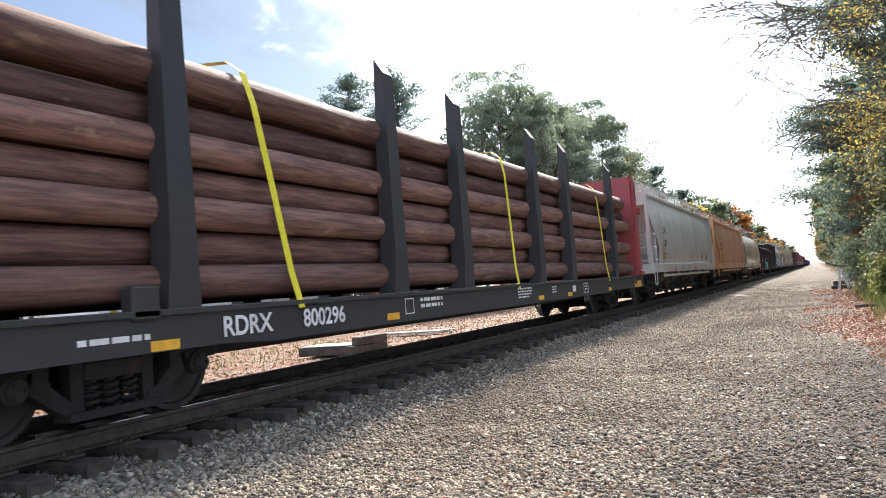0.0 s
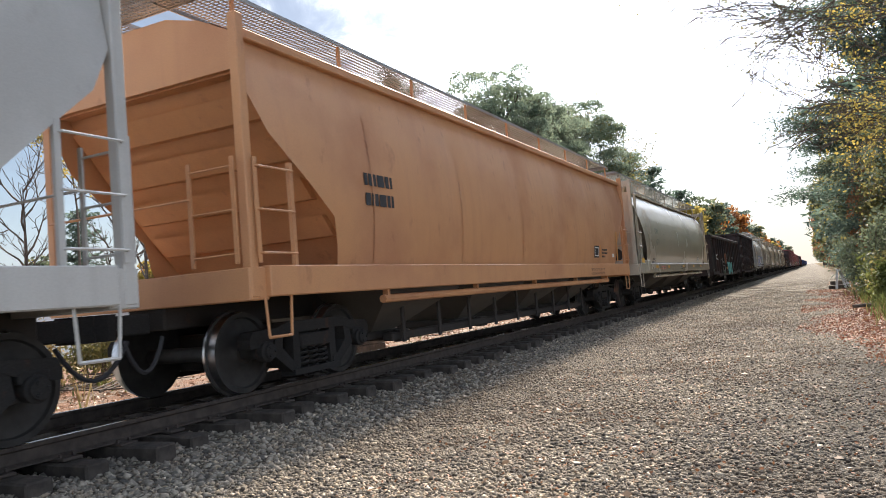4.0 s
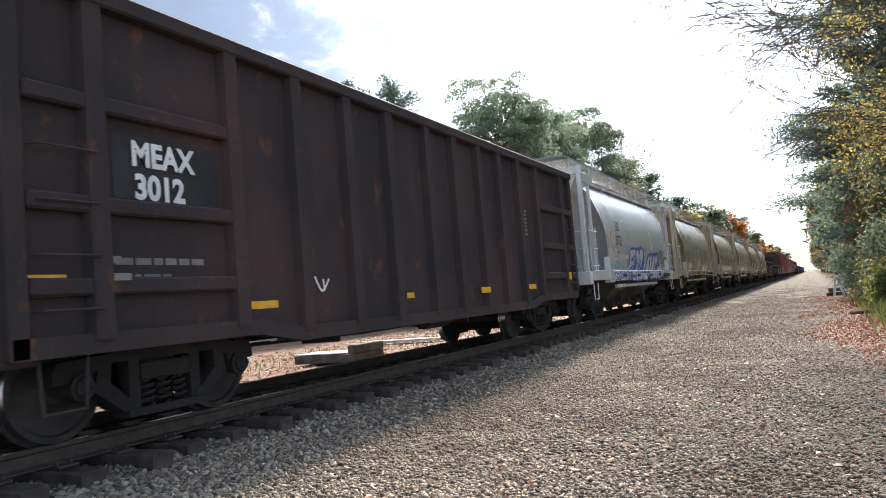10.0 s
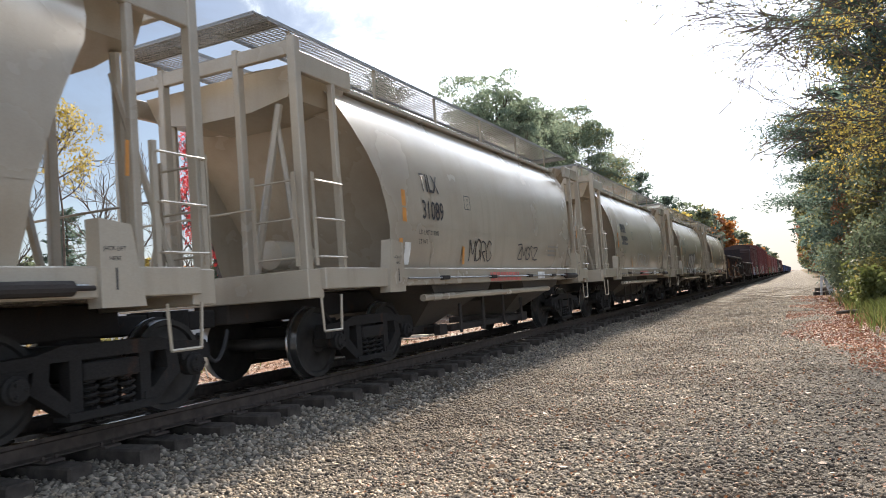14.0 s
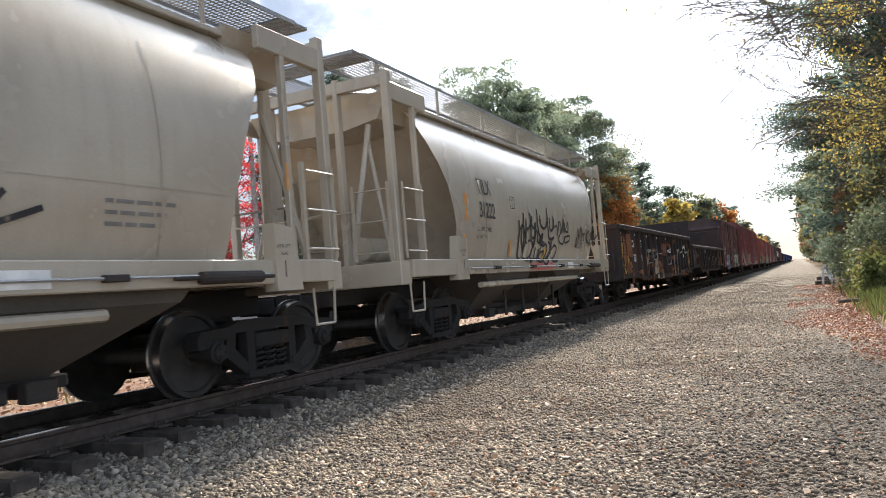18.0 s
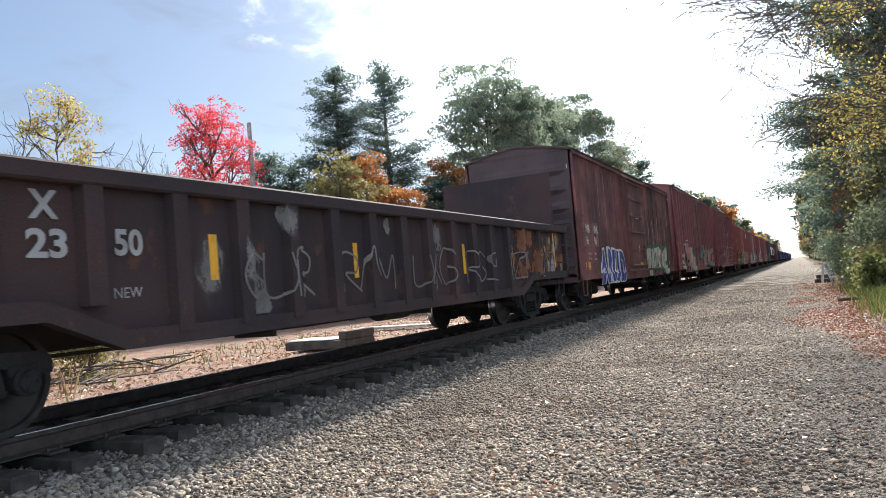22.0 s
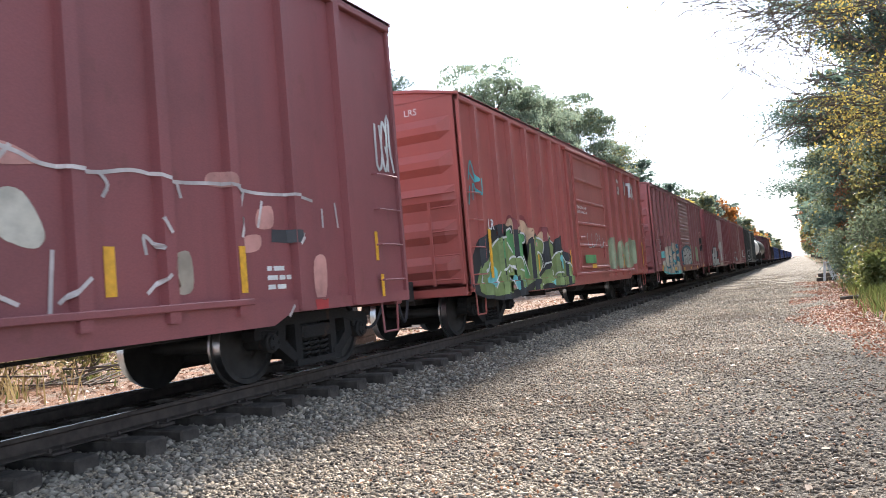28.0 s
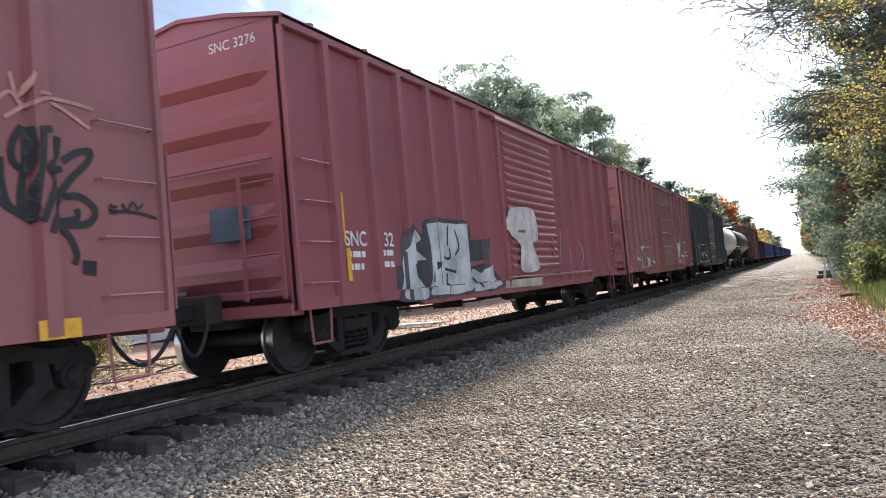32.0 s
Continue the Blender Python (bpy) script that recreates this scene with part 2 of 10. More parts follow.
M_["bulkhead_red"] = paint("red bulkhead paint", (0.32, 0.045, 0.05), (0.20, 0.045, 0.045), dirty=0.5, rusty=0.15, rough=0.45)
M_["blue_gon"] = paint("blue gondola paint", (0.03, 0.06, 0.20), (0.04, 0.05, 0.1), dirty=0.4, rusty=0.1, rough=0.55)
M_["tank_white"] = paint("white tank paint", (0.62, 0.62, 0.61), (0.3, 0.28, 0.26), dirty=0.4, rusty=0.1, rough=0.4)
M_["tank_black"] = paint("black tank paint", (0.04, 0.04, 0.042), (0.06, 0.05, 0.045), dirty=0.5, rusty=0.15, rough=0.4)
M_["galv"] = paint("galvanised grating", (0.30, 0.31, 0.32), (0.2, 0.19, 0.18), dirty=0.4, rusty=0.1, rough=0.5, metal=0.4)
M_["yellow"] = plain("yellow reflective tape", (0.72, 0.38, 0.03), 0.4, 0, 0.15, 12.0, 0.05)
M_["orange_tape"] = plain("orange weld stripe", (0.55, 0.24, 0.05), 0.5, 0, 0.15, 5.0, 0.05)
M_["strap"] = plain("yellow webbing", (0.75, 0.66, 0.03), 0.7, 0, 0.1, 30.0, 0.2)
M_["white_paint"] = plain("white stencil paint", (0.68, 0.68, 0.67), 0.6, 0, 0.15, 4.0, 0.05)
M_["black_paint"] = plain("black stencil paint", (0.03, 0.03, 0.034), 0.8, 0, 0.2, 4.0, 0.0)
M_["red_paint"] = plain("red stencil paint", (0.5, 0.14, 0.12), 0.6, 0, 0.2, 4.0, 0.05)


# ---- geometry helpers ----
class Geo:
    """Collects vertices and faces of one mesh."""

    def __init__(self):
        self.v, self.f = [], []

    def add(self, verts, faces):
        n = len(self.v)
        self.v += verts
        self.f += [tuple(n + i for i in q) for q in faces]
        return self

    def box(self, x0, x1, y0, y1, z0, z1, c=0.0):
        if not c:
            v = [(x, y, z) for x in (x0, x1) for y in (y0, y1) for z in (z0, z1)]
            return self.add(v, [(0, 1, 3, 2), (4, 6, 7, 5), (0, 4, 5, 1), (2, 3, 7, 6), (0, 2, 6, 4), (1, 5, 7, 3)])
        b = bmesh.new()
        bmesh.ops.create_cube(b, size=1.0)
        for q in b.verts:
            q.co = ((x0 + x1) / 2 + q.co.x * (x1 - x0), (y0 + y1) / 2 + q.co.y * (y1 - y0), (z0 + z1) / 2 + q.co.z * (z1 - z0))
        bmesh.ops.bevel(b, geom=b.edges[:], offset=c, segments=1, affect="EDGES")
        b.verts.index_update()
        self.add([tuple(q.co) for q in b.verts], [tuple(q.index for q in f.verts) for f in b.faces])
        b.free()
        return self

    def prism(self, poly, axis, a0, a1):
        """A polygon, (y, z), (x, z) or (x, y) by axis, pushed along the axis."""
        place = {"x": lambda p, a: (a, p[0], p[1]), "y": lambda p, a: (p[0], a, p[1]), "z": lambda p, a: (p[0], p[1], a)}[axis]
        n = len(poly)
        v = [place(p, a0) for p in poly] + [place(p, a1) for p in poly]
        f = [tuple(range(n))[::-1], tuple(range(n, 2 * n))]
        f += [(i, (i + 1) % n, n + (i + 1) % n, n + i) for i in range(n)]
        return self.add(v, f)

    def ring_loft(self, rings, closed=True, caps=True):
        n = len(rings[0])
        v = [p for r in rings for p in r]
        f = []
        for k in range(len(rings) - 1):
            for i in range(n if closed else n - 1):
                j = (i + 1) % n
                f.append((k * n + i, k * n + j, (k + 1) * n + j, (k + 1) * n + i))
        if caps and closed:
            f += [tuple(range(n))[::-1], tuple(range((len(rings) - 1) * n, len(rings) * n))]
        return self.add(v, f)

    def lathe(self, profile, axis, centre, n=20):
        """profile: (along the axis, radius)."""
        cx, cy, cz = centre
        rings = []
        for a, r in profile:
            ring = []
            for i in range(n):
                t = 2 * math.pi * i / n
                p, q = r * math.cos(t), r * math.sin(t)
                ring.append({"x": (cx + a, cy + p, cz + q), "y": (cx + q, cy + a, cz + p), "z": (cx + p, cy + q, cz + a)}[axis])
            rings.append(ring)
        return self.ring_loft(rings)

    def tube(self, pts, r, n=6):
        pts = [Vector(p) for p in pts]
        rings = []
        for i, p in enumerate(pts):
            d = (pts[min(i + 1, len(pts) - 1)] - pts[max(i - 1, 0)]).normalized()
            a = d.cross(Vector((0, 0, 1)) if abs(d.z) < 0.9 else Vector((1, 0, 0))).normalized()
            b = d.cross(a)
            rr = r[i] if isinstance(r, (list, tuple)) else r
            rings.append([tuple(p + rr * (a * math.cos(t) + b * math.sin(t))) for t in [2 * math.pi * k / n for k in range(n)]])
        return self.ring_loft(rings)

    def mesh(self, name, mat, smooth=False):
        me = bpy.data.meshes.new(name)
        me.from_pydata(self.v, [], self.f)
        for m in mat if isinstance(mat, (list, tuple)) else [mat]:
            me.materials.append(m)
        if smooth:
            me.shade_smooth()
            me.set_sharp_from_angle(angle=radians(38))
        me.update()
        b = bmesh.new()
        b.from_mesh(me)
        bmesh.ops.recalc_face_normals(b, faces=b.faces[:])
        b.to_mesh(me)
        b.free()
        return me


def quick_mesh(name, v, f, mat):
    """A mesh from arrays; all faces have the same number of corners."""
    n, k = f.shape
    me = bpy.data.meshes.new(name)
    me.vertices.add(len(v))
    me.vertices.foreach_set("co", np.ascontiguousarray(v, dtype=np.float32).ravel())
    me.loops.add(n * k)
    me.loops.foreach_set("vertex_index", np.ascontiguousarray(f, dtype=np.int32).ravel())
    me.polygons.add(n)
    me.polygons.foreach_set("loop_start", np.arange(0, n * k, k, dtype=np.int32))
    me.materials.append(mat)
    me.update(calc_edges=True)
    return me


def part(name, geo, mat, parent, label="", smooth=False):
    """Links a Geo, or a ready mesh, as one mesh object under a thing or a part."""
    me = geo.mesh(name, mat, smooth) if isinstance(geo, Geo) else geo
    ob = new(name, me)
    ob.parent = parent
    return tagged(ob, label=label)


def thing(name, label, category, group="", kind="", at=(0, 0, 0)):
    ob = new(name)
    ob.empty_display_size = 0.3
    ob.location = at
    return tagged(ob, label, category, group, kind)


STORE = {}


def stored(key, make):
    if key not in STORE:
        STORE[key] = make()
    return STORE[key]


# ---- ground and track ----
def ground_z(x, y):
    """The lot is nearly flat, the track lies on a low bank of ballast."""
    d = abs(x - TRACK_X)
    h = 0.26
    if d < 1.15:
        z = h
    elif x > TRACK_X:
        s = min(1.0, max(0.0, (d - 1.15) / 2.3))
        z = h * (1 - s) ** 1.35
    else:
        s = min(1.0, max(0.0, (d - 1.15) / 1.6))
        z = h - 0.22 * s * s * (3 - 2 * s)
    if x > 1.5:
        z += 0.05 * min(4.0, x - 1.5)
    return z


def gravel_material():
    m, nt, b = node_mat("gravel lot")
    tc = nt.nodes.new("ShaderNodeTexCoord")
    vo = nt.nodes.new("ShaderNodeTexVoronoi")
    vo.inputs["Scale"].default_value = 34.0
    nt.links.new(tc.outputs["Object"], vo.inputs["Vector"])
    stone = mix(nt, vo.outputs["Color"], (0.11, 0.093, 0.076), (0.33, 0.285, 0.23))
    sep = nt.nodes.new("ShaderNodeSeparateXYZ")
    nt.links.new(tc.outputs["Object"], sep.inputs["Vector"])
    big = noise_node(nt, 0.35, 5)
    c = mix(nt, ramp(nt, big, 0.4, 0.65, (0.0, 0.6)), stone, (0.115, 0.10, 0.087))
    # shade between the stones put into the colour: cell middles lighter, edges darker
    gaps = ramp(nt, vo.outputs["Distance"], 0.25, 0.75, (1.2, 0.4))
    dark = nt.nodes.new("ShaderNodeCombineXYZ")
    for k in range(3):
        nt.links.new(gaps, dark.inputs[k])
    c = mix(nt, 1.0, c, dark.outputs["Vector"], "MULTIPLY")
    fine = noise_node(nt, 90.0, 3)
    c = mix(nt, 1.0, c, mix(nt, fine, (0.6, 0.6, 0.6), (1.35, 1.35, 1.35)), "MULTIPLY")
    # trodden earth on the right-hand side of the lot, fallen leaves and grass past it and across the track
    earth = ramp(nt, sep.outputs["X"], -0.4, 1.6, (0.0, 0.85))
    c = mix(nt, earth, c, mix(nt, fine, (0.11, 0.092, 0.074), (0.23, 0.20, 0.165)))
    edge = nt.nodes.new("ShaderNodeMath")
    edge.operation = "MULTIPLY_ADD"
    edge.inputs[1].default_value = 2.2
    nt.links.new(noise_node(nt, 0.7, 5, 0.6), edge.inputs[0])
    nt.links.new(sep.outputs["X"], edge.inputs[2])
    shoulder = ramp(nt, sep.outputs["X"], -8.2, -7.8, (1.0, 0.0))
    c = mix(nt, shoulder, c, mix(nt, vo.outputs["Color"], (0.20, 0.185, 0.165), (0.42, 0.385, 0.34)))
    across = ramp(nt, edge.outputs["Value"], -9.6, -8.9, (1.0, 0.0))
    soil = mix(nt, ramp(nt, noise_node(nt, 0.8, 6, 0.65), 0.42, 0.6), (0.27, 0.215, 0.175), (0.24, 0.13, 0.088))
    soil = mix(nt, ramp(nt, noise_node(nt, 14.0, 4, 0.6), 0.5, 0.62), soil, (0.22, 0.115, 0.065))
    c = mix(nt, across, c, soil)
    woods = ramp(nt, sep.outputs["X"], 1.6, 3.0)
    c = mix(nt, woods, c, mix(nt, ramp(nt, noise_node(nt, 1.6, 5), 0.4, 0.6), (0.06, 0.075, 0.03), (0.17, 0.075, 0.03)))
    nt.links.new(c, b.inputs["Base Color"])
    b.inputs["Roughness"].default_value = 0.95
    b.inputs["Specular IOR Level"].default_value = 0.15
    hgt = nt.nodes.new("ShaderNodeMath")
    hgt.operation = "ADD"
    nt.links.new(vo.outputs["Distance"], hgt.inputs[0])
    nt.links.new(fine, hgt.inputs[1])
    bump(nt, b, hgt.outputs["Value"], 0.9, 0.03)
    return m


def wave(x, y):
    """Shallow unevenness of the lot."""
    return 0.0 if -8.2 < x < -4.8 else 0.03 * noise.noise((x * 0.6, y * 0.6, 0.0))


def build_ground():
    xs = [-2500, -400, -120, -60, -30, -20, -14, -11, -9.6, -9.0, -8.4, -8.05]
    xs += list(np.linspace(-5.45, -2.6, 20)) + list(np.linspace(-2.3, 1.6, 14)) + [2.2, 3, 4, 5.5, 8, 14, 30, 80, 300, 2500]
    ys = [-300, -60, -20, -6] + list(np.linspace(0, 40, 81)) + [45, 50, 60, 75, 90, 110, 140, 180, 240, 320, 450, 700, 1200, 3500]
    g = Geo()
    nx = len(xs)
    v = []
    for y in ys:
        for x in xs:
            near = abs(x) < 20 and -10 < y < 120
            w = wave(x, y) if near else 0.0
            v.append((float(x), float(y), ground_z(x, y) + w))
    f = [(j * nx + i, j * nx + i + 1, (j + 1) * nx + i + 1, (j + 1) * nx + i) for j in range(len(ys) - 1) for i in range(nx - 1)]
    g.add(v, f)
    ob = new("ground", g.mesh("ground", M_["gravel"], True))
    tagged(ob, "grey crushed-stone lot with a bank of ballast and leaf-strewn edges", "ground", kind="structure")


def scatter_stones(name, label, count, region, size, mat, seed, lift=0.0, kind="stuff", category="gravel"):
    """Loose stones, each a squashed and turned octahedron with its own shape."""
    rng = np.random.default_rng(seed)
    base = np.array([(1, 0, 0), (-1, 0, 0), (0, 1, 0), (0, -1, 0), (0, 0, 1), (0, 0, -1)], float)
    tri = np.array([(0, 2, 4), (2, 1, 4), (1, 3, 4), (3, 0, 4), (2, 0, 5), (1, 2, 5), (3, 1, 5), (0, 3, 5)])
    x, y = region(rng, count)
    count = len(x)
    z = np.array([ground_z(a, b) + wave(a, b) for a, b in zip(x, y)])
    s = (size[0] + (size[1] - size[0]) * rng.uniform(0, 1, (count, 1, 1)) ** 2.2) * rng.uniform(0.6, 1.3, (count, 1, 3)) * np.array((1.0, 1.0, 0.62))
    v = base[None] * s * rng.uniform(0.65, 1.2, (count, 6, 1)) + rng.normal(0, 0.12, (count, 6, 3)) * s
    a, t = rng.uniform(0, 6.28, count), rng.uniform(-0.45, 0.45, count)
    ca, sa, ct, st = np.cos(a), np.sin(a), np.cos(t), np.sin(t)
    vy, vz = v[:, :, 1] * ct[:, None] - v[:, :, 2] * st[:, None], v[:, :, 1] * st[:, None] + v[:, :, 2] * ct[:, None]
    vx = v[:, :, 0] * ca[:, None] - vy * sa[:, None]
    vy = v[:, :, 0] * sa[:, None] + vy * ca[:, None]
    v = np.stack([vx + x[:, None], vy + y[:, None], vz + (z + lift)[:, None] + s[:, :, 2] * 0.35], 2)
    f = (tri[None] + 6 * np.arange(count)[:, None, None]).reshape(-1, 3)
    return tagged(new(name, quick_mesh(name, v.reshape(-1, 3), f, mat)), label, category, kind=kind)


def gravel_region(x0, x1, y0, y1, fall):
    def pick(rng, n):
        u = rng.uniform(0, 1, n * 3)
        y = y0 * (y1 / y0) ** (u ** fall)
        x = rng.uniform(x0, x1, n * 3)
        keep = (x < 0.1 * y + 0.3) & (x > -1.75 * y) & (rng.uniform(0, 1, n * 3) > (y - 0.5 * y1) / (0.5 * y1)) & (rng.uniform(-1.3, 2.2, n * 3) > x)
        return x[keep][:n], y[keep][:n]
    return pick


RAIL_PROFILE = ((-0.07, 0.0), (0.07, 0.0), (0.07, 0.012), (0.012, 0.03), (0.009, 0.12), (0.035, 0.138), (0.036, 0.165), (0.028, 0.172),
                (-0.028, 0.172), (-0.036, 0.165), (-0.035, 0.138), (-0.009, 0.12), (-0.012, 0.03), (-0.07, 0.012))


def build_track():
    track = thing("railroad_track", "single standard-gauge track on creosoted wooden ties", "track", kind="structure", at=(TRACK_X, 0, 0))
    for side in (1, -1):
        g = Geo()
        cx = side * 0.7525
        g.prism([(cx + x, RAIL_Z - 0.172 + z) for x, z in RAIL_PROFILE], "y", -60, 1500)
        ob = part("rail", g, [M_["rail"], M_["railtop"]], track, "brown steel rail with a polished head")
        for p in ob.data.polygons:
            if p.normal.z > 0.8 and p.center.z > RAIL_Z - 0.01:
                p.material_index = 1
    tie = Geo().box(-1.295, 1.295, -0.115, 0.115, RAIL_Z - 0.40, RAIL_Z - 0.195, 0.018).mesh("tie", M_["tie"])
    plate = Geo()
    for side in (1, -1):
        plate.box(side * 0.7525 - 0.18, side * 0.7525 + 0.18, -0.09, 0.09, RAIL_Z - 0.195, RAIL_Z - 0.17, 0.004)
        for dx in (-0.1, 0.1):
            for dy in (-0.06, 0.06):
                plate.box(side * 0.7525 + dx - 0.012, side * 0.7525 + dx + 0.012, dy - 0.01, dy + 0.01, RAIL_Z - 0.17, RAIL_Z - 0.14)
    plate = plate.mesh("tie_plate", M_["rail"])
    rng = random.Random(4)
    y = -9.7
    k = 0
    far = Geo()
    while y < 620:
        dx, turn, dz = rng.uniform(-0.09, 0.09), rng.uniform(-2.2, 2.2), rng.uniform(-0.012, 0.008)
        if k < 290:
            ob = part("tie", tie, None, track)
            ob.matrix_basis = pose(dx, y, dz, 0, rng.uniform(-0.4, 0.4), turn)
            if y < 60:
                pl = part("tie_plate", plate, None, track)
                pl.matrix_basis = pose(0, y, 0)
        else:
            far.box(-1.295, 1.295, y - 0.115, y + 0.115, RAIL_Z - 0.40, RAIL_Z - 0.2)
        y += 0.58 + rng.uniform(-0.025, 0.025)
        k += 1
    tagged(part("far_ties", far, M_["tie"], track), kind="stuff")


def stone_material():
    """Crushed stone, every piece its own tone, browner and darker in worn patches of the lot."""
    m, nt, b = node_mat("crushed stone")
    geo = nt.nodes.new("ShaderNodeNewGeometry")
    pick = geo.outputs["Random Per Island"]
    tone = mix(nt, ramp(nt, pick, 0.0, 0.45), (0.06, 0.052, 0.045), (0.225, 0.192, 0.158))
    tone = mix(nt, ramp(nt, pick, 0.4, 0.8), tone, (0.41, 0.335, 0.245))
    tone = mix(nt, ramp(nt, pick, 0.86, 1.0), tone, (0.68, 0.58, 0.46))
    worn = ramp(nt, noise_node(nt, 0.32, 5, 0.6), 0.45, 0.6, (0.0, 0.75))
    c = mix(nt, worn, tone, (0.13, 0.098, 0.072))
    c = mix(nt, ramp(nt, noise_node(nt, 1.7, 4), 0.5, 0.7, (0.0, 0.45)), c, (0.10, 0.085, 0.075))
    c = mix(nt, ramp(nt, noise_node(nt, 0.5, 6, 0.65), 0.54, 0.66, (0.0, 0.6)), c, (0.50, 0.42, 0.32))
    c = mix(nt, 1.0, c, mix(nt, noise_node(nt, 60.0, 3), (0.7, 0.7, 0.7), (1.3, 1.3, 1.3)), "MULTIPLY")
    nt.links.new(c, b.inputs["Base Color"])
    b.inputs["Roughness"].default_value = 0.9
    b.inputs["Specular IOR Level"].default_value = 0.2
    return m


M_["gravel"] = gravel_material()
M_["stone"] = stone_material()
M_["stone_dark"] = plain("ballast stone", (0.21, 0.19, 0.165), 0.9, 0, 0.3, 20.0, 0.5, island=True)
build_ground()
build_track()
scatter_stones("lot_gravel", "loose grey and tan crushed stone covering the lot", 178000, gravel_region(-5.3, 1.9, 3.0, 80, 0.92), (0.006, 0.031), M_["stone"], 1)
scatter_stones("ballast", "grey ballast stones along the tie ends and between the rails", 26000, gravel_region(-8.1, -4.3, 1.6, 40, 0.8), (0.016, 0.052), M_["stone_dark"], 2)


# ---- rolling stock ----
# A car's own space: x towards the lot, y from its leading end to its trailing end, z up from the rail heads.
WHEEL_R = 0.457
TRAIN, WHEELSETS = [], []


def wheelset_mesh():
    g = Geo()
    for s in (1, -1):
        o = s * 0.7525
        prof = [(-0.095, 0.10), (-0.095, 0.485), (-0.062, 0.487), (-0.055, 0.458), (0.05, 0.452), (0.05, 0.40), (0.018, 0.385),
                (0.0, 0.24), (0.03, 0.15), (0.06, 0.13), (0.06, 0.09)]
        g.lathe([(o + s * a, r) for a, r in prof], "x", (0, 0, 0), 36)
    g.lathe([(-1.05, 0.075), (-0.7, 0.09), (0.7, 0.09), (1.05, 0.075)], "x", (0, 0, 0), 12)
    me = g.mesh("wheelset", [M_["wheel"], M_["tread"]], True)
    for p in me.polygons:
        r = math.hypot(p.center.y, p.center.z)
        if r > 0.44 and abs(p.normal.x) < 0.5:
            p.material_index = 1
    return me


def side_frame_mesh():
    """Cast frame: top member, tension member, two windows round the spring nest, pedestals over the axles."""
    g = Geo()
    top = [(-1.17, 0.60), (-1.12, 0.68), (-0.72, 0.70), (-0.5, 0.76), (0.5, 0.76), (0.72, 0.70), (1.12, 0.68), (1.17, 0.60), (1.17, 0.50), (1.06, 0.50),
           (1.04, 0.57), (0.78, 0.57), (0.6, 0.63), (-0.6, 0.63), (-0.78, 0.57), (-1.04, 0.57), (-1.06, 0.50), (-1.17, 0.50)]
    g.prism(top, "x", 0.94, 1.12)
    for s in (1, -1):
        arm = [(s * 0.72, 0.68), (s * 0.78, 0.40), (s * 0.46, 0.17), (s * 0.34, 0.14), (s * 0.34, 0.27), (s * 0.44, 0.30), (s * 0.62, 0.46), (s * 0.60, 0.66)]
        g.prism(arm, "x", 0.95, 1.11)
        col = [(s * 0.30, 0.15), (s * 0.42, 0.15), (s * 0.42, 0.70), (s * 0.30, 0.70)]
        g.prism(col, "x", 0.97, 1.10)
        g.box(0.96, 1.13, s * 0.925 - 0.13, s * 0.925 + 0.13, 0.50, 0.60, 0.012)
    g.prism([(-0.46, 0.13), (0.46, 0.13), (0.46, 0.20), (-0.46, 0.20)], "x", 0.93, 1.14)
    return g.mesh("side_frame", M_["truck"])


def spring_mesh():
    g = Geo()
    for y in (-0.19, 0.0, 0.19):
        pts = [(1.04 + 0.065 * math.cos(a), y + 0.065 * math.sin(a), 0.20 + 0.24 * a / 25.1) for a in [25.1 * k / 40 for k in range(41)]]
        g.tube(pts, 0.017, 5)
    g.box(0.95, 1.12, -0.29, 0.29, 0.44, 0.60, 0.015)
    return g.mesh("spring_nest", M_["truck"])


def cap_mesh():
    g = Geo().lathe([(1.04, 0.11), (1.16, 0.115), (1.175, 0.09), (1.205, 0.085), (1.21, 0.03)], "x", (0, 0, 0), 16)
    for k in range(3):
        a = 2 * math.pi * k / 3
        g.lathe([(1.205, 0.02), (1.225, 0.018)], "x", (0, 0.055 * math.cos(a), 0.055 * math.sin(a)), 6)
    return g.mesh("bearing_cap", M_["truck"], True)


def mirror_x(me, name):
    m2 = me.copy()
    m2.name = name
    m2.transform(Matrix.Diagonal((-1, 1, 1, 1)))
    m2.flip_normals()
    return m2


def truck(car, y, base=1.85, mark=""):
    """A two-axle truck with its wheelsets."""
    body = stored("bolster", lambda: Geo().box(-1.0, 1.0, -0.22, 0.22, 0.42, 0.66, 0.03).box(-0.3, 0.3, -0.3, 0.3, 0.66, 0.74, 0.02)
                  .box(-0.9, 0.9, -0.55, -0.45, 0.36, 0.46).box(-0.9, 0.9, 0.45, 0.55, 0.36, 0.46).box(-0.92, 0.92, -0.26, 0.26, 0.2, 0.42, 0.02).mesh("truck", M_["truck"]))
    t = part("truck", body, None, car)
    t.matrix_basis = pose(0, y, 0)
    sf = stored("side_frame", side_frame_mesh)
    part("side_frame", sf, None, t)
    part("side_frame", stored("side_frame_far", lambda: mirror_x(sf, "side_frame_far")), None, t)
    sp = stored("spring", spring_mesh)
    part("spring_nest", sp, None, t)
    for s in (-1, 1):
        w = part("wheelset", stored("wheelset", wheelset_mesh), None, t, "steel wheelset with a bright worn tread")
        w.matrix_basis = pose(0, s * base / 2, WHEEL_R)
        WHEELSETS.append((w, s * base / 2))
        c = part("bearing_cap", stored("cap", cap_mesh), None, t)
        c.matrix_basis = pose(0, s * base / 2, WHEEL_R)
    return t


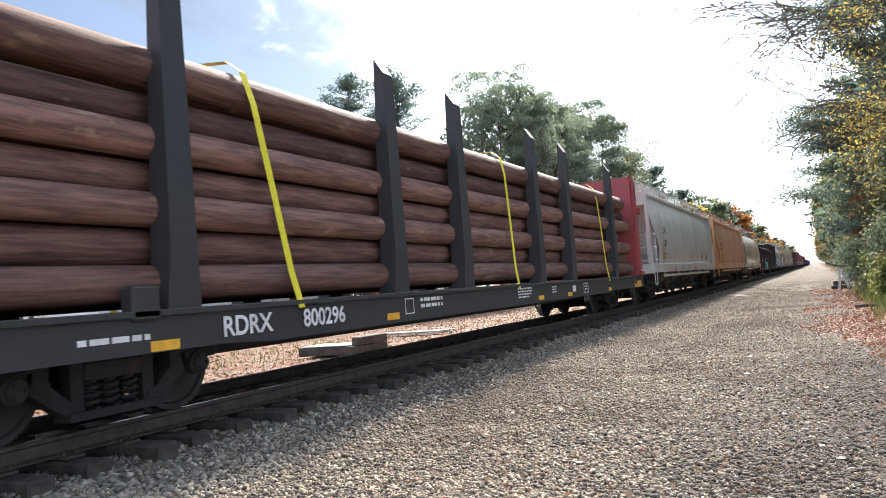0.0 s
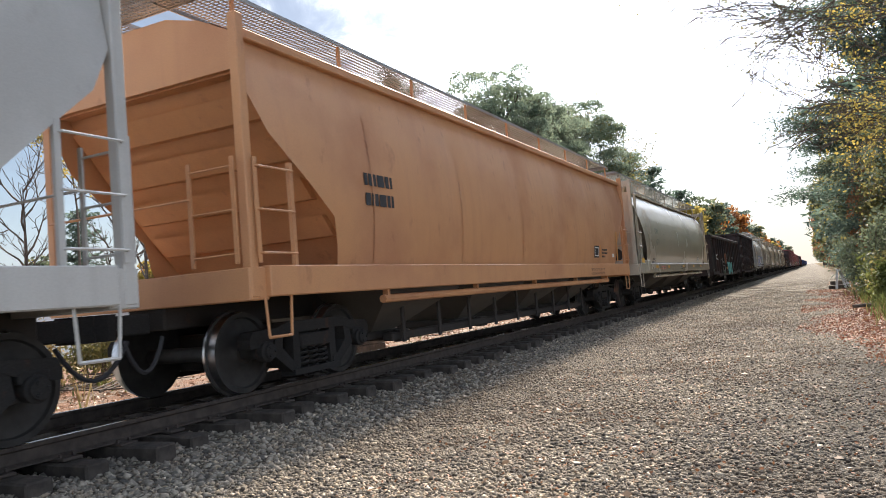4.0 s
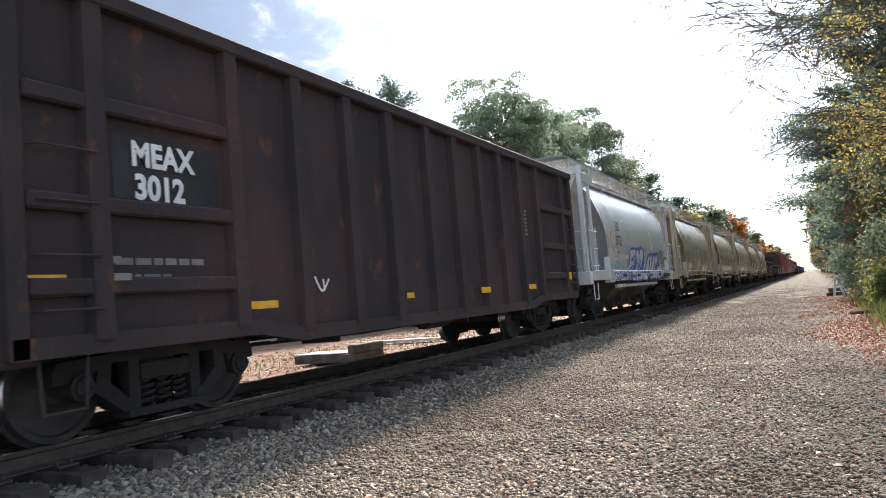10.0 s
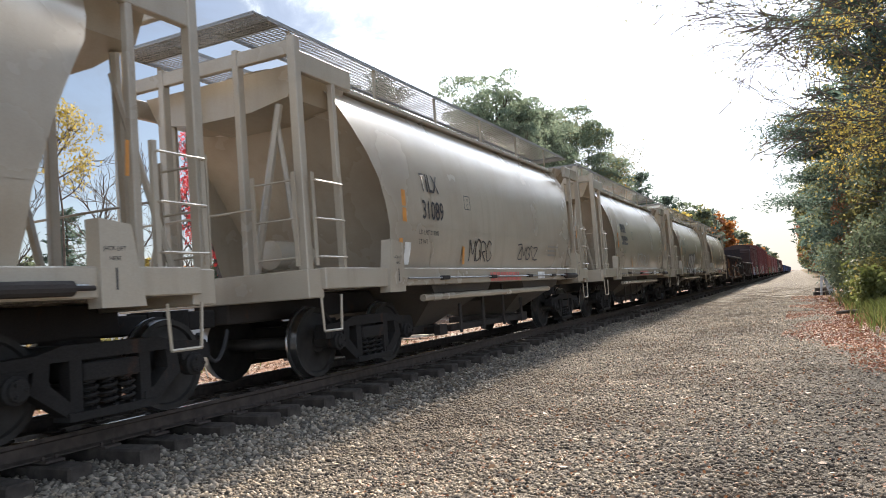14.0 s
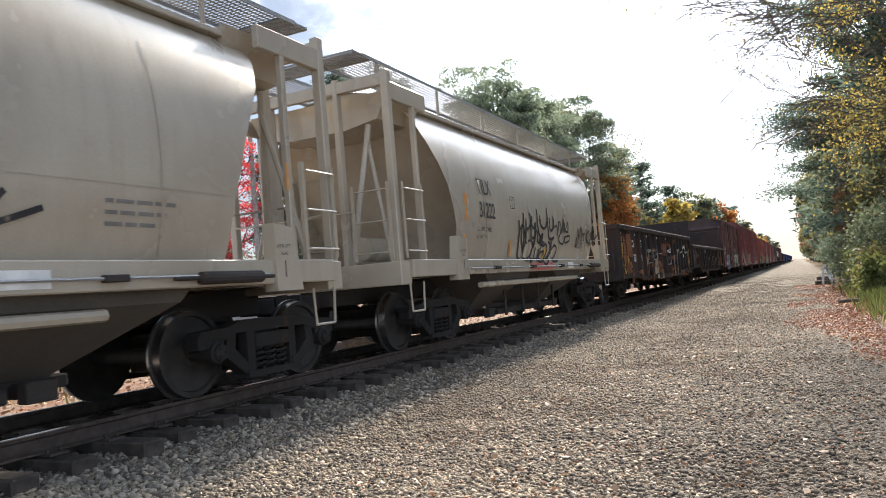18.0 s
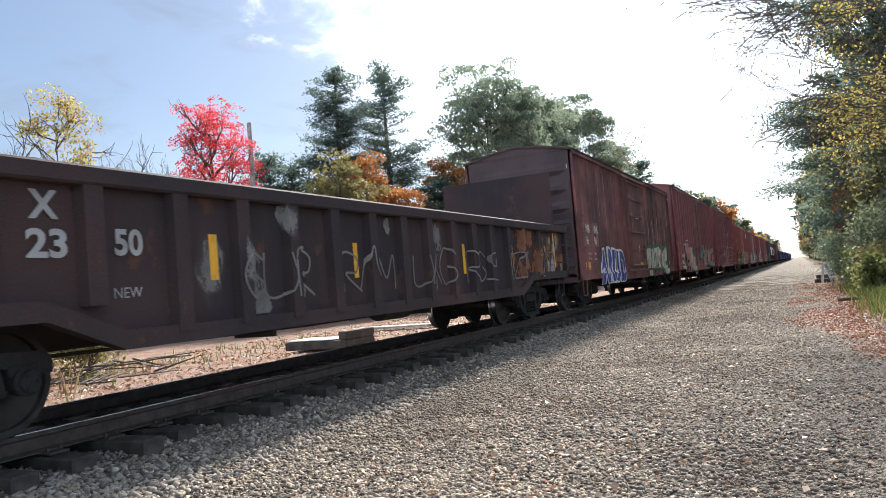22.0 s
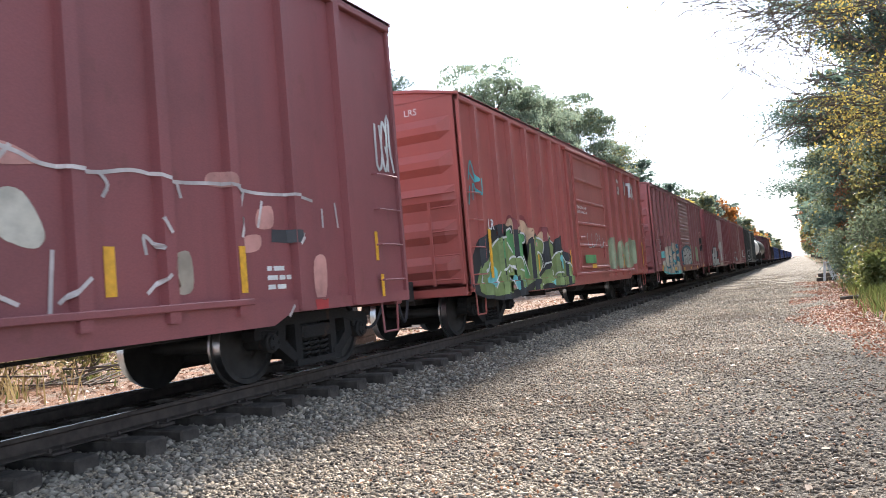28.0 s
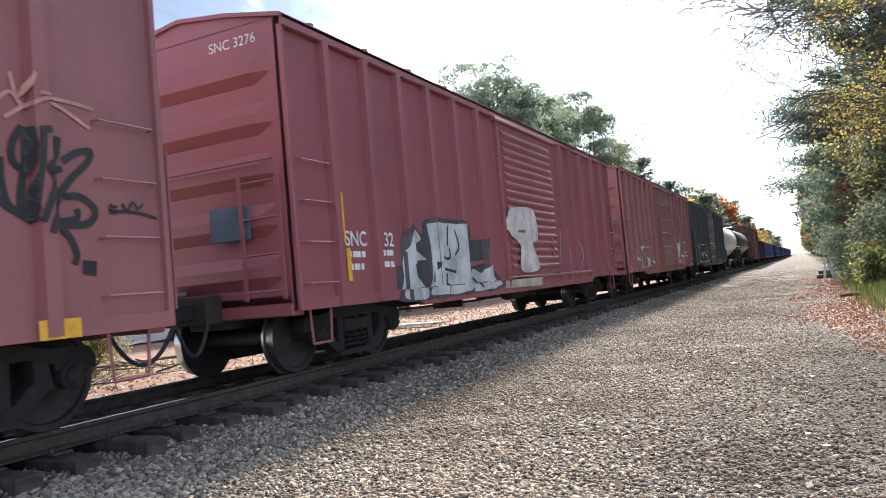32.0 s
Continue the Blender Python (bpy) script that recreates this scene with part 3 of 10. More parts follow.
def coupler(car, y, s):
    """s: -1 at the leading end, +1 at the trailing end."""
    g = Geo()
    g.box(-0.13, 0.13, min(y, y + s * 0.45), max(y, y + s * 0.45), 0.76, 0.98, 0.02)
    k = y + s * 0.45
    g.prism([(-0.2, k), (0.14, k), (0.2, k + s * 0.14), (0.05, k + s * 0.27), (0.0, k + s * 0.16), (-0.12, k + s * 0.14), (-0.2, k + s * 0.24)], "z", 0.73, 1.0)
    part("coupler", g, M_["truck"], car)
    pts = [(0.35 + 0.18 * a, y + s * (0.05 + 0.65 * a), 0.72 - 1.5 * a * (1 - a) * 0.9) for a in [k / 10 for k in range(11)]]
    part("air_hose", Geo().tube(pts, 0.024, 6), M_["black_paint"], car, "black rubber air hose", True)


def ladder(car, x, y0, y1, zs, mat, rails=True, r=0.013, name="ladder"):
    """Rungs standing off the side between two stiles."""
    for z in zs:
        part("grab_iron" if not rails else "rung", Geo().tube([(x - 0.07, y0, z), (x, y0 + 0.015, z), (x, y1 - 0.015, z), (x - 0.07, y1, z)], r, 5), mat, car)
    if rails:
        for y in (y0, y1):
            part("ladder_stile", Geo().box(x - 0.045, x - 0.035, y - 0.03, y + 0.03, zs[0] - 0.1, zs[-1] + 0.1), mat, car)


def end_ladder(car, y, x0, x1, zs, mat, r=0.013):
    for z in zs:
        part("end_rung", Geo().tube([(x0, y, z), (x1, y, z)], r, 5), mat, car)
    for x in (x0, x1):
        part("end_stile", Geo().box(x - 0.025, x + 0.025, y - 0.01, y + 0.01, zs[0] - 0.1, zs[-1] + 0.1), mat, car)


def stirrup(car, x, y, z, mat, w=0.42, h=0.42):
    g = Geo()
    for a, b in (((y - w / 2, z), (y - w / 2 + 0.03, z - h)), ((y - w / 2 + 0.03, z - h), (y + w / 2 - 0.03, z - h)), ((y + w / 2 - 0.03, z - h), (y + w / 2, z))):
        g.tube([(x, *a), (x, *b)], 0.016, 5)
    part("sill_step", g, mat, car)


def tape(car, x, y0, y1, z0, z1, mat="yellow", lean=0.0, name="reflector"):
    g = Geo().add([(x, y0, z0), (x, y1, z0), (x, y1 + lean, z1), (x, y0 + lean, z1)], [(0, 1, 2, 3)])
    g.add([(x - 0.003, y0, z0), (x - 0.003, y1, z0), (x - 0.003, y1 + lean, z1), (x - 0.003, y0 + lean, z1)], [(3, 2, 1, 0)])
    return part(name, g, M_[mat], car)


def slice_up(me, step):
    """Cuts a flat lettering mesh into narrow upright strips, so that it can follow ribs."""
    b = bmesh.new()
    b.from_mesh(me)
    lo, hi = min(v.co.x for v in b.verts), max(v.co.x for v in b.verts)
    q = lo + step
    while q < hi:
        bmesh.ops.bisect_plane(b, geom=b.verts[:] + b.edges[:] + b.faces[:], plane_co=(q, 0, 0), plane_no=(1, 0, 0), dist=1e-5)
        q += step
    b.to_mesh(me)
    b.free()


def piece(car, surf, word, y0, y1, z0, z1, fill, line, fat=0.04, edge=0.05, lean=0.0, wave=0.06, lift=0.006, back=None, seed=1, step=0.045):
    """A spray-painted word: fat letters with an outline, leaning and uneven."""
    rng = random.Random(seed)
    ph = [rng.uniform(0, 6.28) for _ in range(4)]

    def text(off):
        c = bpy.data.curves.new("words", "FONT")
        c.body, c.size, c.offset, c.resolution_u = word, 1.0, off, 3
        ob = bpy.data.objects.new("words", c)
        me = bpy.data.meshes.new_from_object(ob)
        bpy.data.objects.remove(ob)
        return me
    base = text(fat)
    xs, ys = [v.co.x for v in base.vertices], [v.co.y for v in base.vertices]
    ax, bx, ay, by = min(xs), max(xs), min(ys), max(ys)
    ky, kz = (y1 - y0) / (bx - ax), (z1 - z0) / (by - ay)
    s = over(surf)
    top = None
    coats = [(text(fat + edge / kz), line, lift), (base, fill, lift + 0.004)]
    if back:
        coats.insert(0, (text(fat + 2.6 * edge / kz), back, lift - 0.003))
    for me, mat, up in coats:
        slice_up(me, step / ky)
        for v in me.vertices:
            a, b = (v.co.x - ax) * ky, (v.co.y - ay) * kz
            h = b / (z1 - z0)
            yy = y0 + a + lean * (h - 0.5) + wave * 0.6 * math.sin(5 * h + ph[0] + 1.7 * a)
            zz = z0 + b * (1 + wave * math.sin(2.6 * a + ph[1])) + wave * math.sin(1.9 * a + ph[2])
            yy, zz = max(0.06, yy), max(z0 - 0.02, zz)
            v.co = (s(yy, zz) + up, yy, zz)
        me.materials.append(M_[mat])
        top = part("graffiti" if top is None else "graffiti_coat", me, None, car if top is None else top, "spray-painted graffiti letters" if top is None else "")
    return top


def over(surf, reach=0.03):
    return lambda y, z: max(surf(y - reach, z), surf(y, z), surf(y + reach, z))


def lettering(car, body, size, y, z, mat, surf, bold=0.0, name="lettering", wide=1.0):
    """Painted words that follow the side: surf(y, z) is the side's x."""
    def make():
        c = bpy.data.curves.new("words", "FONT")
        c.body, c.size, c.offset = body, size, bold
        return c
    c = make()
    ob = bpy.data.objects.new("words", c)
    me = bpy.data.meshes.new_from_object(ob)
    bpy.data.objects.remove(ob)
    if size > 0.2:
        slice_up(me, 0.04 / wide)
    for v in me.vertices:
        yy, zz = y + v.co.x * wide, z + v.co.y
        v.co = (surf(yy, zz) + (0.02 if size > 0.2 else 0.004), yy, zz)
    me.materials.append(M_[mat])
    return part(name, me, None, car)


def end_lettering(car, body, size, x, z, y, mat):
    """Words across a car's end wall."""
    ob = lettering(car, body, size, 0, 0, mat, lambda a, b: 0)
    for v in ob.data.vertices:
        v.co = (x + v.co.y, y, z + v.co.z)
    return ob


def bars(car, y, z, rows, mat, surf, h=0.035, gap=0.03, name="small_print", seed=1):
    """Print too small to read: rows of short bars. rows: lengths in metres."""
    rng = random.Random(seed)
    g = Geo()
    for k, length in enumerate(rows):
        yy, zz = y, z - k * (h + gap)
        while yy < y + length:
            w = min(rng.uniform(0.06, 0.2), y + length - yy)
            a, b = surf(yy, zz) + 0.004, surf(yy, zz + h) + 0.004
            g.add([(a, yy, zz), (a, yy + w, zz), (b, yy + w, zz + h), (b, yy, zz + h)], [(0, 1, 2, 3)])
            yy += w + 0.03
    return part(name, g, M_[mat], car)


def frame_box(car, y0, y1, z0, z1, t, mat, surf, name="stencil_box"):
    g = Geo()
    for a0, a1, b0, b1 in ((y0, y1, z0, z0 + t), (y0, y1, z1 - t, z1), (y0, y0 + t, z0 + t, z1 - t), (y1 - t, y1, z0 + t, z1 - t)):
        g.add([(surf(a, b) + 0.004, a, b) for a, b in ((a0, b0), (a1, b0), (a1, b1), (a0, b1))], [(0, 1, 2, 3)])
    return part(name, g, M_[mat], car)


def stroke(g, pts, width, surf, lift=0.004, step=0.05, across=2):
    """A painted band along a curve through (y, z) points, laid on the side."""
    pts = [Vector((p[0], p[1])) for p in pts]
    path = []
    n = len(pts)
    for i in range(n - 1):
        p0, p1, p2, p3 = pts[max(i - 1, 0)], pts[i], pts[i + 1], pts[min(i + 2, n - 1)]
        k = max(2, int((p2 - p1).length / step))
        for j in range(k):
            t = j / k
            path.append(0.5 * ((2 * p1) + (p2 - p0) * t + (2 * p0 - 5 * p1 + 4 * p2 - p3) * t * t + (3 * p1 - p0 - 3 * p2 + p3) * t ** 3))
    path.append(pts[-1])
    rows = []
    for i, p in enumerate(path):
        d = path[min(i + 1, len(path) - 1)] - path[max(i - 1, 0)]
        d = d.normalized() if d.length > 1e-6 else Vector((1, 0))
        nrm = Vector((-d.y, d.x))
        row = []
        for a in range(across + 1):
            q = p + nrm * width * (a / across - 0.5)
            row.append((surf(q.x, q.y) + lift, q.x, q.y))
        rows.append(row)
    g.ring_loft(rows, closed=False, caps=False)


# ---------------- covered hopper ----------------
def hopper_profile(kind, n=9):
    """Half section, from the sill up to the roof's middle: (x, z)."""
    if kind == "eave":
        pts = [(1.51, 1.36), (1.565, 1.6), (1.60, 1.95), (1.605, 2.3), (1.58, 2.8), (1.53, 3.2), (1.47, 3.55), (1.42, 3.8)]
        roof = [(1.43, 3.86), (1.2, 3.98), (0.9, 4.1), (0.5, 4.2), (0.0, 4.23)]
    else:
        pts = [(1.47, 1.36), (1.545, 1.62), (1.595, 1.95), (1.612, 2.25), (1.6, 2.6), (1.545, 2.95), (1.46, 3.27), (1.34, 3.55), (1.17, 3.8)]
        roof = [(0.95, 4.0), (0.68, 4.13), (0.36, 4.2), (0.0, 4.22)]
    return pts + roof


def hopper_surf(kind):
    prof = hopper_profile(kind)

    def surf(y, z):
        if z < 1.36:
            return 1.625
        for (x0, z0), (x1, z1) in zip(prof, prof[1:]):
            if z0 <= z <= z1:
                return x0 + (x1 - x0) * (z - z0) / (z1 - z0)
        return prof[-1][0]
    return surf


def hopper(label, u, length, kind, mat, end="cage", top=0.75, bottom=1.75, bays=3, truck_in=1.6, category="hopper car", group="", weld=(), seams=(), tail_in=None):
    """A covered hopper. top, bottom: how far in the side sheet begins at the roof and at the sill."""
    car = thing("covered_hopper", label, category, group)
    TRAIN.append((car, u))
    paint_m = M_[mat]
    prof = hopper_profile(kind)
    full = prof + [(-x, z) for x, z in prof[-2::-1]]

    def inset(z):
        t = min(1.0, max(0.0, (3.9 - z) / (3.9 - 1.36)))
        bend = {"ribs": ((0, 0.36, 0.76, 1), (0, 0, 0.92, 1)), "cage": ((0, 0.23, 0.47, 0.76, 1), (0, 0.26, 0.66, 0.93, 1))}[end if bays != 3 else "cage"]
        return top + (bottom - top) * (float(np.interp(t, *bend)) if bays != 3 else t ** 1.15)
    rings = []
    ny = 64 if seams else 14
    # the sheets bow out a little between the seams
    for k in range(ny + 1):
        ring = []
        for x, z in full:
            a, b = inset(z), length - inset(z)
            yy = a + (b - a) * k / ny
            pinch = max([(0.022 if kind == "eave" else 0.003) * max(0.0, 1 - abs(yy - q) / 0.55) ** 2 for q in seams] + [0.0]) if 1.5 < z < 3.8 else 0.0
            ring.append((x - math.copysign(pinch, x), yy, z))
        rings.append(ring)
    # the slope sheets lie back behind the side sheets' edges
    def slope(z):
        if end == "cage":
            return inset(z) + 0.06 + 1.0 * min(1.0, max(0.0, (3.85 - z) / 2.5)) ** 1.2
        return max(inset(z) + 0.04, 0.25 + 1.9 * min(1.0, max(0.0, (3.45 - z) / 2.09)))

    def lip(s):
        return [(x * 0.97, slope(z) if s > 0 else length - slope(z), z) for x, z in full]
    rings = [lip(1)] + rings + [lip(-1)]
    g = Geo()
    g.ring_loft(rings, closed=True, caps=False)
    n = len(full)
    for ring in (rings[0], rings[-1]):
        g.add(ring, [(i, i + 1, n - 2 - i, n - 1 - i) for i in range(n // 2 - 1)] + [(n // 2 - 1, n // 2, n // 2 + 1)])
    part("body", g, paint_m, car, smooth=True)
    # side sill, bolster webs and centre sill
    for s in (1, -1):
        x0, x1 = (1.45, 1.62) if s > 0 else (-1.62, -1.45)
        part("side_sill", Geo().box(x0, x1, 0.25, length - 0.25, 1.05 if bays != 2 else 1.12, 1.375, 0.012), paint_m, car)
    part("centre_sill", Geo().box(-0.28, 0.28, 0.05, length - 0.05, 0.78, 1.12, 0.02), M_["under"], car)
    for y, s in ((0.0, 1), (length, -1)):
        g = Geo()
        a, b = sorted((y, y + s * 0.3))
        g.box(-1.55, 1.55, a, b, 1.02, 1.36, 0.012)
        a, b = sorted((y, y + s * 1.9))
        g.box(-1.5, 1.5, a + 0.02, b - 0.02, 1.12, 1.16)
        part("end_sill", g, paint_m, car)
        # posts and the sloping sheet's stiffeners
        xs = (1.47, 0.62) if end == "cage" else (1.5,)
        for x in xs:
            for q in (x, -x):
                a, b = sorted((y + s * 0.03, y + s * 0.15))
                part("corner_post" if x > 1 else "end_post", Geo().box(q - (0.06 if x > 1 else 0.045), q + (0.06 if x > 1 else 0.045), a, b, 1.05, 4.14 if end == "cage" else 4.02, 0.012), paint_m, car)
        if end == "cage":
            for q in (1.47, -1.47):
                a, b = sorted((y + s * 0.78, y + s * 0.90))
                part("ladder_post", Geo().box(q - 0.04, q + 0.04, a + 0.02, b - 0.02, 1.2, 3.75, 0.01), paint_m, car)
            a, b = sorted((y + s * 0.04, y + s * 0.12))
            part("end_beam", Geo().box(-1.5, 1.5, a, b, 3.92, 4.1, 0.01), paint_m, car)
            a, b = sorted((y + s * 0.1, y + s * (top + 0.25)))
            for q in (1.47, -1.47):
                part("side_beam", Geo().box(q - 0.045, q + 0.045, a, b, 3.72, 3.98, 0.01), paint_m, car)
            for q in (1, -1):
                part("end_brace", Geo().tube([(q * 0.62, y + s * 0.2, 1.3), (q * 0.9, y + s * 0.5, 3.5)], 0.05, 6), paint_m, car)
                part("end_brace", Geo().tube([(q * 1.3, y + s * 0.25, 1.25), (q * 0.85, y + s * 0.5, 3.3)], 0.035, 6), paint_m, car)
            bx = Geo()
            bx.prism([(-1.3, 3.95), (1.3, 3.95), (1.1, 3.55), (0.5, 3.45), (-0.5, 3.45), (-1.1, 3.55)], "y", *sorted((y + s * 0.42, y + s * (top + 0.5))))
            part("end_hood", bx, paint_m, car)
        else:
            for k in range(5):
                z = 1.75 + 0.42 * k
                y0, y1 = y + s * (slope(z) - 0.1), y + s * (slope(z + 0.24) - 0.1)
                rib = Geo().prism([(y0, z), (y0 + s * 0.25, z), (y1 + s * 0.25, z + 0.24), (y1, z + 0.24)], "x", -1.42, 1.42)
                part("end_rib", rib, paint_m, car)
            gable = Geo()
            gable.prism([(-1.44, 3.45), (1.44, 3.45), (1.44, 3.84), (1.0, 4.06), (0.5, 4.19), (-0.5, 4.19), (-1.0, 4.06), (-1.44, 3.84)], "y", *sorted((y + s * 0.1, y + s * 0.3)))
            part("end_gable", gable, paint_m, car)
        zs = [1.5, 1.95, 2.4]
        a, b = sorted((y + s * 0.14, y + s * 0.72))
        ladder(car, 1.63, a, b, zs, paint_m, name="side_ladder")
        part("ladder_stile", Geo().box(1.55, 1.60, (a if s < 0 else b) - 0.025, (a if s < 0 else b) + 0.025, 1.3, 2.5), paint_m, car)
        end_ladder(car, y - s * 0.04, 0.85, 1.45, zs, paint_m)
        part("end_rail", Geo().tube([(-1.4, y - s * 0.05, 2.12), (0.85, y - s * 0.05, 2.12)], 0.015, 5), paint_m, car)
        stirrup(car, 1.56, y + s * 0.42, 1.05, paint_m)
        coupler(car, y, -s)
        truck(car, y + s * (truck_in if s > 0 else tail_in or truck_in))
    # hopper bays
    span = length - 2 * (bottom + 0.9)
    for k in range(bays):
        y0 = bottom + 0.9 + span * k / bays
        y1 = y0 + span / bays
        if bays == 2:
            y0, y1 = ((3.1, 6.1), (7.3, 10.3))[k]
        m = (y0 + y1) / 2
        g = Geo()
        r0 = [(-1.45, y0 + 0.03, 1.36), (1.45, y0 + 0.03, 1.36), (1.45, y1 - 0.03, 1.36), (-1.45, y1 - 0.03, 1.36)]
        t, w = (0.1, 0.42) if bays == 3 else (0.38, 0.3)
        r1 = [(-1.4, y0 + t, 1.0), (1.4, y0 + t, 1.0), (1.4, y1 - t, 1.0), (-1.4, y1 - t, 1.0)]
        r2 = [(-0.55, m - w, 0.42), (0.55, m - w, 0.42), (0.55, m + w, 0.42), (-0.55, m + w, 0.42)]
        g.ring_loft([r0, r1, r2])
        part("hopper_bay", g, M_["bay"], car)
        gate = Geo().box(-0.62, 0.62, m - 0.5, m + 0.5, 0.33, 0.45, 0.015)
        gate.lathe([(-0.9, 0.07), (0.95, 0.07)], "x", (0, m, 0.36), 10)
        gate.box(0.85, 0.98, m - 0.14, m + 0.14, 0.27, 0.45, 0.01)
        part("outlet_gate", gate, M_["under"], car)
    reach = (bottom + 1.0, length - bottom - 1.0) if bays != 2 else (2.9, 9.0)
    pipe = Geo().tube([(1.5, reach[0], 0.93), (1.5, reach[1], 0.93)], 0.055, 8)
    if bays != 3:
        a, b = (4.9, 8.5) if bays == 2 else (bottom + 2.0, length - bottom - 2.0)
        part("outlet_pipe", Geo().box(0.82, 1.0, a, b, 0.3, 0.42, 0.02), M_["under"], car)
        for k in range(4 if bays == 2 else 9):
            y = a + 0.2 + (b - a - 0.4) * k / (3 if bays == 2 else 8)
            part("pipe_hanger", Geo().box(1.06, 1.1, y - 0.04, y + 0.04, 0.27, 1.1, 0.008), M_["under"], car)
    for k in range(5 if bays != 2 else 0):
        y = bottom + 1.1 + (length - 2 * bottom - 2.2) * k / 4
        pipe.box(1.46, 1.54, y - 0.03, y + 0.03, 0.9, 1.08)
    part("brake_pipe", pipe, paint_m if end == "cage" or bays == 4 else M_["under"], car)
    # weld lines and seams on the side
    surf = hopper_surf(kind)
    for z in weld:
        g = Geo()
        stroke(g, [(inset(z) + 0.05, z), (length - inset(z) - 0.05, z)], 0.022, surf, 0.006, 0.8, 1)
        part("weld_seam", g, paint_m, car)
    for y in seams:
        g = Geo()
        stroke(g, [(y, 1.4 + 0.2 * k) for k in range(11)], 0.03, surf, 0.006, 0.2, 1)
        part("sheet_seam", g, paint_m, car)
    # roof: running boards on brackets, hatches
    if kind == "eave":
        for s in (1, -1):
            part("eave_angle", Geo().box(s * 1.44 - 0.06, s * 1.44 + 0.06, 0.12, length - 0.12, 3.79, 3.9, 0.012), paint_m, car)
    for s in (1, -1):
        part("running_board", stored(("board", round(length, 1), s), lambda: board_mesh(length, s)), None, car, "galvanised steel grating running board")
        k = 0.5
        while k < length:
            g = Geo().box(*sorted((s * 1.10, s * 1.13)), k - 0.025, k + 0.025, 3.86, 4.4)
            part("board_post", g, paint_m, car)
            k += 2.05
        if kind != "eave":
            part("roof_angle", Geo().box(*sorted((s * 1.10, s * 1.24)), top + 0.1, length - top - 0.1, 3.83, 3.9, 0.012), paint_m, car)
    part("roof_hatches", Geo().box(-0.28, 0.28, 1.6, length - 1.6, 4.2, 4.33, 0.03), paint_m, car)
    for y in (0.05, length - 0.05):
        pf = part("end_platform", stored("end_grate", end_grate), None, car, "galvanised steel grating platform")
        pf.matrix_basis = pose(0, y, 0)
    return car, surf, inset


def end_grate():
    g = Geo()
    for q in (-0.25, 0.23):
        g.box(-1.15, 1.15, q, q + 0.02, 4.395, 4.44)
    for k in range(39):
        g.box(-1.15 + 0.06 * k, -1.125 + 0.06 * k, -0.25, 0.25, 4.41, 4.43)
    for k in range(7):
        g.box(-1.15, 1.15, -0.2 + 0.065 * k, -0.175 + 0.065 * k, 4.405, 4.425)
    return g.mesh("end_platform", M_["galv"])


def board_mesh(length, s):
    g = Geo()
    x0, x1 = (0.36, 1.16) if s > 0 else (-1.16, -0.36)
    for x in (x0, x1 - 0.02):
        g.box(x, x + 0.02, 0.05, length - 0.05, 4.395, 4.445)
    y = 0.08
    while y < length - 0.06:
        g.add([(x0, y, 4.43), (x0, y + 0.03, 4.43), (x1, y + 0.03, 4.43), (x1, y, 4.43)], [(0, 1, 2, 3)])
        y += 0.06
    x = x0 + 0.07
    while x < x1 - 0.03:
        g.add([(x, 0.05, 4.425), (x + 0.03, 0.05, 4.425), (x + 0.03, length - 0.05, 4.425), (x, length - 0.05, 4.425)], [(0, 1, 2, 3)])
        x += 0.075
    return g.mesh("running_board", M_["galv"])


# ---------------- boxcar ----------------
def rib_offset(ribs, y, w=0.07, proud=0.06):
    for r in ribs:
        d = abs(y - r)
        if d < w:
            return proud * min(1.0, (w - d) / 0.025)
    return 0.0


